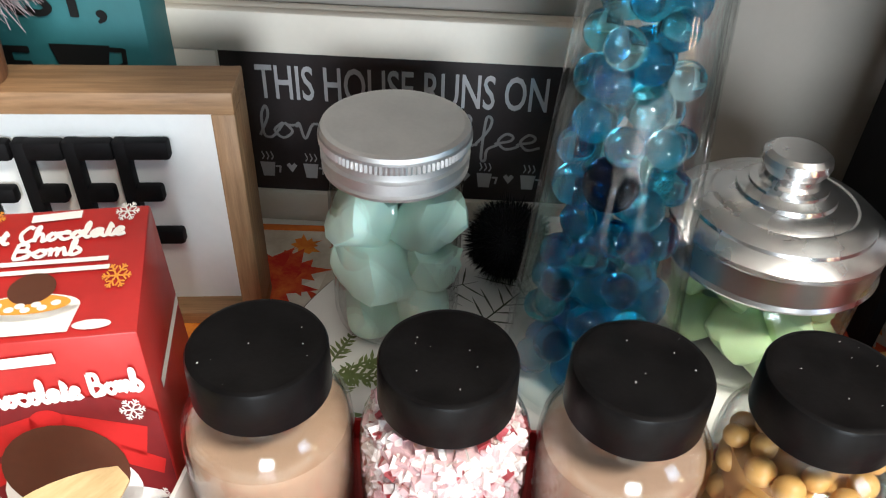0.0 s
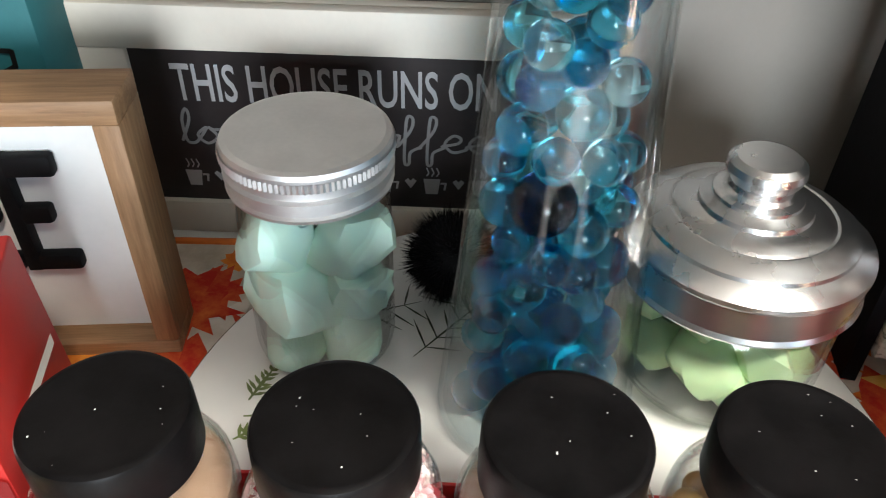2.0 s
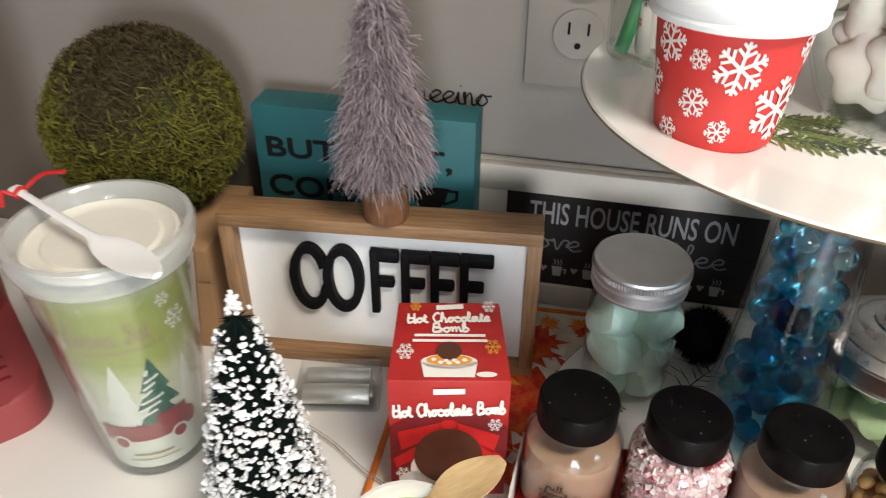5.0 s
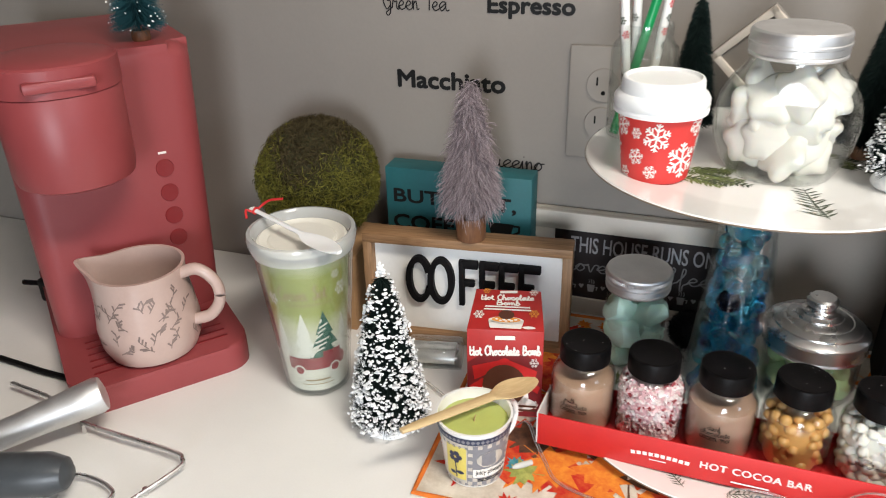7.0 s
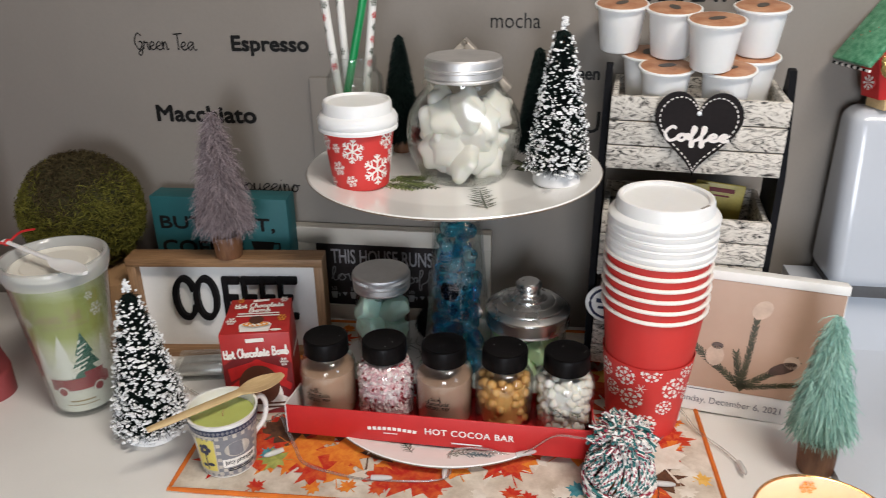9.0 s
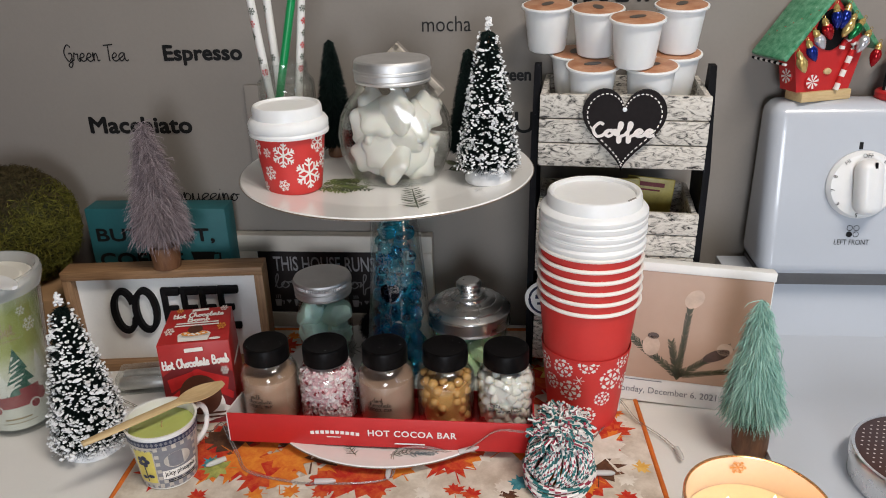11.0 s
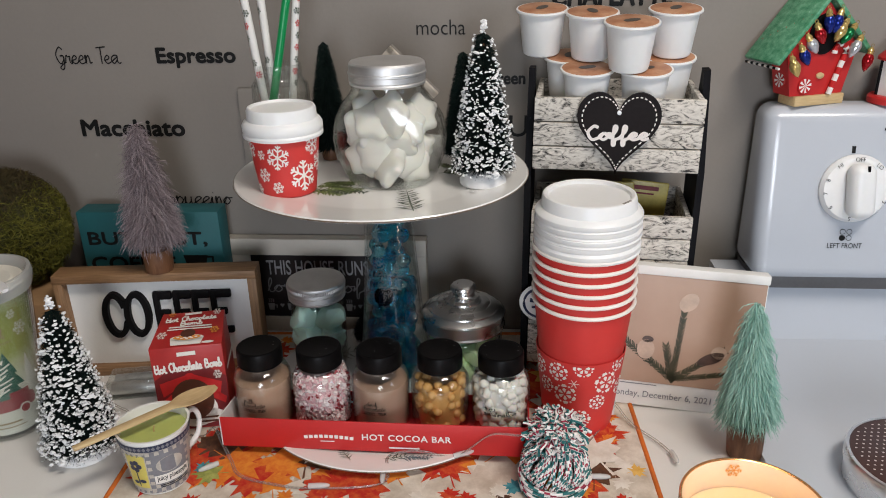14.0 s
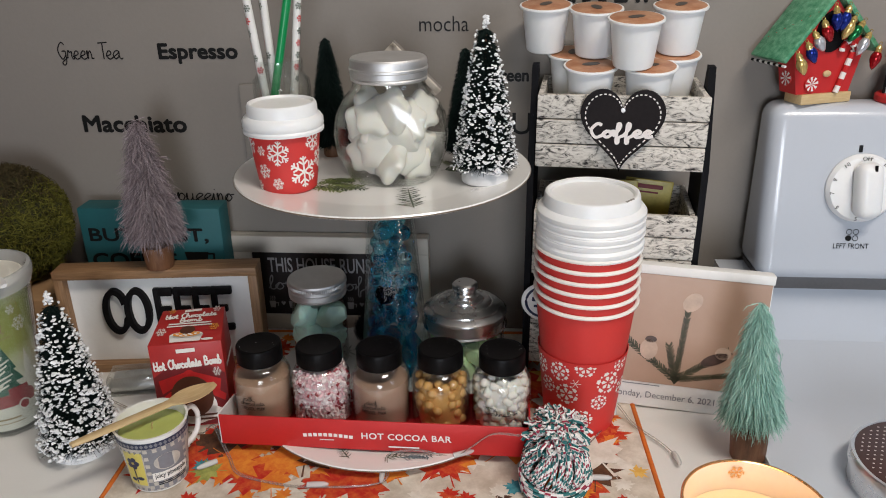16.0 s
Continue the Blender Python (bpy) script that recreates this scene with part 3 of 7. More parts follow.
vb = [bm.verts.new((1.19, v.co.y, v.co.z)) for v in va]
bm.faces.new(va)
bm.faces.new(vb[::-1])
for i in range(len(va)):
    j = (i + 1) % len(va)
    bm.faces.new((va[i], vb[i], vb[j], va[j]))
part("cooktop", bm, M_ENAMEL, stove)
bm = box(0.4660, 1.19, 0.335, WALL_Y - 0.006, 0.104, 0.2822, 0.015, 5)
for v in bm.verts:
    if v.co.y < 0.37:
        v.co.y += (v.co.z - 0.104) * 0.1495
part("console", bm, M_ENAMEL, stove)
# Grey block painted as the shade under the console.
part("console_gap_shade", box(0.4715, 1.185, 0.356, WALL_Y - 0.008, 0.086, 0.1045, 0.002), mat("gap_shade_grey", (0.13, 0.125, 0.125), 0.5, var=0.15), stove, "grey strip put in for the shade below the console")
CON = pose(0, 0.335, 0.104, -8.5)
KX, KZ = 0.5575, 0.0995
knob = part("knob_skirt", lathe([(0, 0.0005), (0.0345, 0.0005), (0.0345, 0.003), (0.0315, 0.007), (0.022, 0.009), (0, 0.009)], 56), M_PLASTIC_WHITE, stove, "white round dial skirt", at=CON @ pose(KX, 0, KZ, 90))
part("grip", box(-0.0128, 0.0128, -0.0275, 0.0275, 0.006, 0.028, 0.0098, 5), M_PLASTIC_WHITE, knob, "white oval knob grip", at=pose(0, 0, 0, 0, 0, 4))
part("pointer", box(0.001, 0.0035, 0.010, 0.026, 0.0265, 0.0276), M_BLACK, knob, "dark pointer mark", at=pose(0, 0, 0, 0, 0, 4))
for mark, ang in (("OFF", 0), ("HI", 38), ("8", 72), ("7", 98), ("6", 128), ("5", 172), ("4", 212), ("3", 245), ("2", 275), ("LO", -40)):
    a = radians(90 + ang)
    letters("dial_mark", mark, 0.0058, M_DECAL, knob, pose(0.0300 * math.cos(a), 0.0300 * math.sin(a), 0.0086, -90, 0, 0) @ pose(0, 0, 0, 0, -ang if mark != "OFF" else 0, 0))
part("off_mark", box(KX - 0.0060, KX - 0.0025, -0.0010, 0.0006, KZ + 0.0355, KZ + 0.0425, 0.0004), M_DECAL, stove, at=CON)
letters("console_letters", "LEFT FRONT", 0.0078, M_DECAL, stove, CON @ pose(0.5557, -0.0007, 0.0393), fit=0.0345)
finish("console_bar", bars_mesh(stroke(0.5800, 0.1586, 0.594, 0.1586, 0.0024), 0.0007), M_DECAL, stove, "", 0, CON)
for i in range(4):
    px, pz = 0.5557 + (i % 2 - 0.5) * 0.0066, 0.0510 + (i // 2 - 0.5) * 0.0066
    if i == 0:
        part("burner_mark", lathe([(0, 0), (0.0030, 0), (0.0030, 0.0007), (0, 0.0007)], 20), M_DECAL, stove, at=CON @ pose(px, 0, pz, 90))
    else:
        part("burner_mark", tube([(px + 0.0027 * math.cos(k * 0.524), -0.0004, pz + 0.0027 * math.sin(k * 0.524)) for k in range(12)], 0.0003, 5, closed=True), M_DECAL, stove, at=CON)

# ---- wall things ----
for body, x, z, size, kw in (
    ("Espresso", -0.130, 0.3272, 0.026, dict(fit=0.0870, fit_h=0.0205, bold=0.0009)),
    ("Macchiato", -0.215, 0.2495, 0.026, dict(fit=0.1195, fit_h=0.0178, bold=0.0010)),
    ("mocha", 0.1375, 0.3565, 0.025, dict(offset=-0.0001, fit=0.0515, fit_h=0.0155)),
    ("Green", 0.206, 0.3035, 0.022, dict(fit=0.041, fit_h=0.0128, bold=0.0006)),
    ("CHAI LATTE", 0.3125, 0.3865, 0.034, dict(fit=0.12, fit_h=0.020, bold=0.0010)),
    ("U", 0.2205, 0.2500, 0.034, dict(offset=0.0002)),
):
    ob = letters("wall_decal", body, size, M_DECAL, None, pose(x, WALL_Y - 0.0006, z), **kw)
    tagged(ob, "black vinyl lettering %s stuck on the wall" % body, "wall decal", "coffee words on the wall")

for body, x, z, w, h, pen in (("Green Tea", -0.251, 0.3275, 0.073, 0.0245, 0.0013), ("Cappuccino", -0.161, 0.1640, 0.102, 0.0270, 0.0014)):
    ob = finish("wall_decal", pen_mesh(body, w, h, pen), M_DECAL, None, "", 0, pose(x, WALL_Y - 0.0006, z))
    tagged(ob, "thin black script lettering %s stuck on the wall" % body, "wall decal", "coffee words on the wall")

M_OUTLET = mat("almond_plastic", (0.275, 0.248, 0.218), 0.5, var=0.03)
outlet = thing("wall_outlet", pose(-0.053, WALL_Y, 0.2375), "almond plastic double power outlet on the beige wall", "outlet")
part("cover_plate", box(-0.035, 0.035, -0.005, 0.0, -0.0575, 0.0575, 0.002), M_OUTLET, outlet)
for s in (-1, 1):
    f = part("socket_face", lathe([(0, 0), (0.0165, 0), (0.017, 0.001), (0.0165, 0.0022), (0, 0.0022)], 32), M_OUTLET, outlet, at=pose(0, -0.005, s * 0.0195, 90))
    for q in (-1, 1):
        part("slot", box(q * 0.0064 - 0.0008, q * 0.0064 + 0.0008, 0.0, 0.008, 0.0018, 0.0027), M_BLACK, f)
    part("ground_hole", lathe([(0, 0.0018), (0.0022, 0.0018), (0.0022, 0.0026), (0, 0.0026)], 12, at=pose(0, -0.0075, 0)), M_BLACK, f)

# ---- placemat ----
M_MAT = two_tone("mat_cloth", (0.50, 0.42, 0.33), (0.76, 0.69, 0.59), 40, 0.35, 0.65, 0.9, bump=0.3)
M_ORANGE = mat("orange_cloth", (0.62, 0.15, 0.015), 0.85, var=0.2, scale=60, bump=0.3)
LEAFMATS = [
    two_tone("leaf_red", (0.50, 0.014, 0.006), (0.72, 0.17, 0.03), 70, 0.42, 0.72, 0.9),
    two_tone("leaf_orange", (0.66, 0.13, 0.012), (0.80, 0.30, 0.03), 90, 0.35, 0.65, 0.9),
    two_tone("leaf_cream", (0.62, 0.55, 0.46), (0.82, 0.77, 0.69), 45, 0.35, 0.65, 0.9),
    two_tone("leaf_brown", (0.055, 0.022, 0.012), (0.17, 0.07, 0.03), 90, 0.35, 0.65, 0.9),
    two_tone("leaf_gold", (0.70, 0.36, 0.05), (0.80, 0.52, 0.14), 90, 0.35, 0.65, 0.9),
    two_tone("leaf_green", (0.20, 0.24, 0.05), (0.45, 0.46, 0.12), 90, 0.35, 0.65, 0.9),
    two_tone("leaf_blue", (0.02, 0.16, 0.22), (0.10, 0.36, 0.40), 120, 0.35, 0.65, 0.9),
]
mat_t = thing("placemat", pose(0.0965, 0.238, 0, 0, 0, 2.0), "autumn leaf print cloth placemat with orange edge on the counter", "placemat")
part("cloth", box(-0.241, 0.241, -0.153, 0.153, 0.0002, 0.0026, 0.0008, 1), M_MAT, mat_t)
edge = [(x, y, 0.0022) for x, y in [(-0.239 + 0.478 * k / 20, -0.151) for k in range(21)] + [(0.239, -0.151 + 0.302 * k / 14) for k in range(1, 15)] + [(0.239 - 0.478 * k / 20, 0.151) for k in range(1, 21)] + [(-0.239, 0.151 - 0.302 * k / 14) for k in range(1, 14)]]
part("piped_edge", tube(edge, 0.0024, 8, closed=True), M_ORANGE, mat_t, "orange piped edge")


def leaf_outline(r, turn, cx, cy):
    """A maple leaf's outline."""
    spec = [(90, 1.0), (78, 0.62), (62, 0.78), (55, 0.5), (30, 0.95), (22, 0.62), (2, 0.72), (-12, 0.42), (-38, 0.6), (-62, 0.32), (-86, 0.2), (-88, 0.7), (-92, 0.7), (-94, 0.2), (-118, 0.32), (-142, 0.6), (-168, 0.42), (178, 0.72), (158, 0.62), (150, 0.95), (125, 0.5), (118, 0.78), (102, 0.62)]
    return [(cx + r * q * random.uniform(0.92, 1.08) * math.cos(radians(a) + turn), cy + r * q * random.uniform(0.92, 1.08) * math.sin(radians(a) + turn)) for a, q in spec]


rng = random.Random(5)
random.seed(11)
leaf_spots = []
for k in range(215):
    x, y, r = rng.uniform(-0.225, 0.225), rng.uniform(-0.143, 0.143), rng.uniform(0.022, 0.050)
    if abs(x) + r * 0.85 > 0.231 or abs(y) + r * 0.85 > 0.148:
        r = 0.012
    leaf_spots.append((x, y, r, rng.choice([0, 0, 0, 0, 0, 0, 0, 0, 0, 1, 1, 1, 1, 2, 2, 2, 2, 2, 3, 4])))
leaf_spots += [(-0.165, -0.098, 0.012, 6), (0.117, -0.12, 0.013, 6), (-0.155, -0.105, 0.02, 5), (0.13, -0.125, 0.016, 5)]
for k, (x, y, r, c) in enumerate(leaf_spots):
    bm = bmesh.new()
    vs = [bm.verts.new((px, py, 0.0)) for px, py in leaf_outline(r, rng.uniform(0, 6.28), 0, 0)]
    mid = bm.verts.new((0, 0, 0))
    for i in range(len(vs)):
        bm.faces.new((vs[i], vs[(i + 1) % len(vs)], mid))
    part("printed_leaf", bm, LEAFMATS[c], mat_t, "", 0, pose(x, y, 0.00272 + 0.0000025 * k))

# ---- the two-tier plate stand ----
PX, PY = 0.0885, 0.2590
M_PLATERIM = mat("brown_rim_glaze", (0.16, 0.12, 0.08), 0.3, var=0.3, scale=60)
PLATE = [(0, 0), (0.090, 0), (0.095, 0.0012), (0.130, 0.0062), (0.1342, 0.0085), (0.135, 0.0098), (0.1342, 0.0108), (0.129, 0.0100), (0.097, 0.0060), (0.090, 0.0052), (0, 0.0050)]


def plate(name, m, label, seed):
    t = thing(name, m, label, "plate", "plates of the tiered stand")
    part("dish", lathe(PLATE, 96), M_CERAMIC, t)
    part("rim_line", tube([(0.1350 * math.cos(k * math.pi / 60), 0.1350 * math.sin(k * math.pi / 60), 0.0093) for k in range(120)], 0.0006, 6, closed=True), M_PLATERIM, t, "thin brown rim line")
    rnd = random.Random(seed)

    def zz(x, y):
        r = math.hypot(x, y)
        for (r0, z0), (r1, z1) in zip(PLATE[::-1], PLATE[-2::-1]):
            if r0 <= r <= r1:
                return z0 + (z1 - z0) * (r - r0) / max(r1 - r0, 1e-6) + 0.0003
        return 0.0054

    return t, zz, rnd


def sprig(zz, rnd, x, y, length, turn, n, spread=0.5, w0=0.0009):
    """A printed needle sprig lying on a plate."""
    out = []
    dx, dy = math.cos(turn), math.sin(turn)
    segs = [(x, y, x + dx * length, y + dy * length, w0)]
    for k in range(n):
        q = (k + 1) / (n + 1)
        for e in (-1, 1):
            a = turn + e * rnd.uniform(0.7, 1.1)
            L = length * spread * (1 - 0.5 * q) * rnd.uniform(0.7, 1)
            sx, sy = x + dx * length * q, y + dy * length * q
            segs.append((sx, sy, sx + L * math.cos(a), sy + L * math.sin(a), w0))
    vs, fs = [], []
    for x0, y0, x1, y1, w in segs:
        d = Vector((x1 - x0, y1 - y0))
        s = Vector((-d.y, d.x)).normalized() * w / 2
        i = len(vs)
        for p, q in ((Vector((x0, y0)), 0.5), (Vector((x0 + x1, y0 + y1)) / 2, 1.2), (Vector((x1, y1)), 0.2)):
            for e in (-1, 1):
                v = p + s * q * e
                vs.append((v.x, v.y, zz(v.x, v.y)))
        fs += [(i, i + 2, i + 3, i + 1), (i + 2, i + 4, i + 5, i + 3)]
    me = bpy.data.meshes.new("printed_sprig")
    me.from_pydata(vs, [], fs)
    return me


M_LEAFPRINT = mat("olive_print", (0.16, 0.20, 0.06), 0.4, var=0.4, scale=90)
M_BLUEPRINT = mat("blue_grey_print", (0.10, 0.17, 0.20), 0.4, var=0.4, scale=90)
M_GREYPRINT = mat("pale_grey_print", (0.62, 0.63, 0.64), 0.3, var=0.1, scale=90)
low, zz, rnd = plate("dinner_plate", pose(PX, PY, 0.003), "white dinner plate with printed sprigs lying on the placemat", 3)
for x, y, L, a in ((0.01, -0.115, 0.022, 0.3), (-0.02, -0.118, 0.02, 2.2), (-0.09, 0.06, 0.05, 0.4), (-0.045, 0.045, 0.045, 0.9), (-0.02, 0.07, 0.05, 2.0)):
    finish("printed_sprig", sprig(zz, rnd, x, y, L, a, 5), M_TWIG, low, "dark printed sprig", 0)
for x, y, L, a in ((0.025, -0.114, 0.03, 0.15), (0.03, -0.111, 0.022, -0.15)):
    finish("printed_sprig", sprig(zz, rnd, x, y, L, a, 8, 0.3), M_BLUEPRINT, low, "blue grey printed sprig", 0)
for k in range(8):
    finish("printed_sprig", sprig(zz, rnd, -0.104 + rnd.uniform(-0.008, 0.01), 0.0 + rnd.uniform(-0.012, 0.02), rnd.uniform(0.014, 0.026), rnd.uniform(-0.8, 1.8), 6, 0.4, 0.0014), M_LEAFPRINT, low, "olive printed pine sprig", 0)
PL = Matrix.Translation((0.0914, 0.2663, 0.2356))
up, zz, rnd = plate("cake_plate", PL, "white plate with printed pine sprigs resting on the glass vase", 4)
finish("printed_sprig", sprig(zz, rnd, 0.040, -0.104, 0.060, 1.78, 11, 0.34, 0.0015), M_TWIG, up, "grey green printed fern sprig", 0)
finish("printed_sprig", sprig(zz, rnd, 0.083, -0.06, 0.014, 1.2, 3, 0.6), M_GREYPRINT, up, "pale grey printed snowflake", 0)
for k in range(12):
    finish("printed_sprig", sprig(zz, rnd, -0.050 + rnd.uniform(-0.016, 0.016), -0.034 + rnd.uniform(-0.016, 0.014), rnd.uniform(0.022, 0.038), rnd.uniform(-0.7, 0.7), 7, 0.36, 0.0018), rnd.choice([M_LEAFPRINT, M_TWIG, M_LEAFPRINT]), up, "olive printed pine sprig", 0)
for k in range(8):
    finish("printed_sprig", sprig(zz, rnd, 0.058 + rnd.uniform(-0.012, 0.02), 0.008 + rnd.uniform(-0.012, 0.016), rnd.uniform(0.02, 0.034), rnd.uniform(-0.6, 3.6), 6, 0.4, 0.0018), rnd.choice([M_LEAFPRINT, M_TWIG]), up, "olive printed pine sprig", 0)

# ---- vase of water beads ----
VASE = [(0.037, 0.0), (0.0378, 0.003), (0.0345, 0.04), (0.0302, 0.09), (0.0262, 0.14), (0.0230, 0.19), (0.0218, 0.2236)]
vase = thing("glass_vase", pose(0.0925, 0.2835, 0.0085) @ Matrix.Diagonal((1, 1, 1.0155, 1)), "tall clear glass vase of blue glass beads under the upper plate", "vase")
M_VASEGLASS = clear_glass("thick_clear_glass", (0.96, 0.98, 0.98), 1.1, 0.02)
part("vase_glass", lathe(shell(VASE, 0.0022), 64), M_VASEGLASS, vase)
BEADS = [bead_glass("deep_blue_bead", (0.04, 0.40, 0.66)), bead_glass("blue_bead", (0.10, 0.58, 0.78)), bead_glass("teal_bead", (0.24, 0.75, 0.84)), bead_glass("pale_bead", (0.50, 0.86, 0.95)), bead_glass("dark_bead", (0.01, 0.02, 0.06))]


def vase_r(z):
    for (r0, z0), (r1, z1) in zip(VASE, VASE[1:]):
        if z0 <= z <= z1:
            return r0 + (r1 - r0) * (z - z0) / (z1 - z0)
    return VASE[-1][0]


def sphere_mesh(name, material, u=24, v=14):
    bm = bmesh.new()
    bmesh.ops.create_uvsphere(bm, u_segments=u, v_segments=v, radius=1)
    me = bpy.data.meshes.new(name)
    bm.to_mesh(me)
    bm.free()
    me.shade_smooth()
    me.materials.append(material)
    return me


BEAD_MESH = [sphere_mesh("water_bead", m) for m in BEADS]
placed = [(Vector((-0.0065, -0.0145, 0.1030)), 0.0102)]
rnd = random.Random(8)
ob = new("water_bead", BEAD_MESH[4])
ob.parent = vase
ob.matrix_basis = Matrix.Translation(placed[0][0]) @ Matrix.Diagonal((0.0102, 0.0102, 0.0102, 1))
tries = 0
while len(placed) < 290 and tries < 90000:
    tries += 1
    z = rnd.uniform(0.008, 0.214)
    s = rnd.choice([0.0070, 0.0080, 0.0090, 0.0100])
    rim = vase_r(z) - 0.0030 - s
    if rim < 0:
        continue
    q, a = rim * math.sqrt(rnd.uniform(0.10, 1)), rnd.uniform(0, 6.283)
    p = Vector((q * math.cos(a), q * math.sin(a), z))
    if all((p - o).length > (s + t) * 0.90 for o, t in placed):
        placed.append((p, s))
        g = z / 0.213
        k = rnd.choices([0, 1, 2, 3, 4], [3.0 * (1 - g) + 0.5, 2.2, 2.0 * g + 0.3, 0.7, 0.0])[0]
        ob = new("water_bead", BEAD_MESH[k])
        ob.parent = vase
        ob.matrix_basis = Matrix.Translation(p) @ Matrix.Diagonal((s, s, s, 1))

# ---- cocoa bar tray with jars ----
TR = pose(-0.0531, 0.1565, 0.0125, 0, 0, -0.8)
tray = thing("cocoa_tray", TR, "shallow red card tray lettered hot cocoa bar holding five jars", "tray")
TL, TD, TH = 0.281, 0.076, 0.0315
part("tray_base", box(0, TL, 0, TD, 0, 0.0014), M_RED, tray)
part("front_panel", box(0, TL, -0.0014, 0, 0, TH, 0.0004), M_RED, tray)
part("back_panel", box(0, TL, TD, TD + 0.0014, 0, 0.012, 0.0004), M_RED, tray)
part("side_panel", prism([(0, 0.0), (TD, 0.0), (TD, 0.012), (TD * 0.55, TH * 0.8), (0, TH)], -0.0007, 0.0007), M_PAPER, tray, "white card side panel", at=pose(-0.0008, 0, 0, 0, 0, 90))
part("side_panel", prism([(0, 0.0), (TD, 0.0), (TD, 0.012), (TD * 0.55, TH * 0.8), (0, TH)], -0.0007, 0.0007), M_RED, tray, at=pose(TL + 0.0008, 0, 0, 0, 0, 90))
M_PRINTWHITE = mat("white_print", (0.8, 0.74, 0.70), 0.6, var=0.04)
letters("tray_letters", "HOT COCOA BAR", 0.0092, M_PRINTWHITE, tray, pose(0.1715, -0.0019, 0.0155), offset=0.0002, spacing=1.1)
bars = []
for k in range(10):
    x = 0.0775 + k * 0.0047
    bars += stroke(x, 0.0138 + 0.0013 * math.sin(k / 9 * math.pi), x + 0.0034, 0.0138 + 0.0013 * math.sin((k + 0.7) / 9 * math.pi), 0.0036)
bars += stroke(0.0925, 0.0098, 0.1055, 0.0098, 0.001)
finish("printed_bar", bars_mesh(bars, 0.0018), M_PRINTWHITE, tray, "", 0)
finish("printed_bar", bars_mesh(stroke(0.1555, 0.005, 0.1835, 0.005, 0.0016), 0.0018), M_PRINTWHITE, tray, "", 0)

JAR = [(0.0230, 0.0), (0.0264, 0.0025), (0.0274, 0.006), (0.0275, 0.044), (0.0268, 0.051), (0.0240, 0.0570), (0.0200, 0.0605), (0.0195, 0.064)]


def jar_r(z):
    for (r0, z0), (r1, z1) in zip(JAR, JAR[1:]):
        if z0 <= z <= z1:
            return r0 + (r1 - r0) * (z - z0) / (z1 - z0)
    return 0.0195


def packed(n, r, zmax, seed, squash=1.0, gap=0.9):
    """Places for pieces near the inside of a jar's wall."""
    rnd = random.Random(seed)
    out, tries = [], 0
    while len(out) < n and tries < 20000:
        tries += 1
        z = rnd.uniform(0.003 + r, zmax)
        rim = jar_r(z) - 0.0016 - r
        q, a = rim * math.sqrt(rnd.uniform(0.35, 1)), rnd.uniform(0, 6.283)
        p = Vector((q * math.cos(a), q * math.sin(a), z))
        if all((p - o).length > 2 * r * gap for o in out):
            out.append(p)
    return out


def cocoa_jar(k, label, fill):
    m = TR @ pose(0.0286 + 0.0568 * k, 0.0435 + 0.0008 * k, 0.0016, 0, 0, 2)
    t = thing("candy_jar", m @ Matrix.Diagonal((1, 1, 1.0, 1)), label, "jar", "jars in the cocoa tray")
    part("jar_glass", lathe(shell(JAR, 0.0013), 56), M_GLASS, t)
    lid = lathe([(0, 0.0804), (0.0178, 0.0804), (0.0186, 0.0806), (0.0194, 0.0806), (0.0205, 0.0801), (0.0211, 0.0789), (0.0213, 0.0700), (0.0213, 0.0642), (0.0204, 0.0632), (0.019, 0.0632), (0.019, 0.078), (0, 0.078)], 72)
    part("lid", lid, M_BLACK, t, "black plastic screw lid", 28)
    bm = bmesh.new()
    for i in range(7):
        a, q, s = random.uniform(0, 6.28), 0.019 * math.sqrt(random.random()), random.uniform(0.0001, 0.0003)
        blob(bm, Matrix.Translation((q * math.cos(a), q * math.sin(a), 0.0805)) @ Matrix.Diagonal((s, s * random.uniform(0.6, 1.6), s * 0.5, 1)), 0.3)
    part("dust", bm, M_PAPER, t, "specks of dust on the lid")["kind"] = "stuff"
    fill(t)
    return t


def powder(material, top):
    def fill(t):
        prof = [(0, 0.0018)] + [(r - 0.0016, max(z, 0.0018)) for r, z in JAR if z < top]
        rr = jar_r(top) - 0.0016
        prof += [(rr, top), (rr * 0.7, top + 0.001), (rr * 0.3, top - 0.001), (0, top - 0.0006)]
        part("cocoa_powder", lathe(prof, 48), material, t, "brown cocoa powder")
    return fill


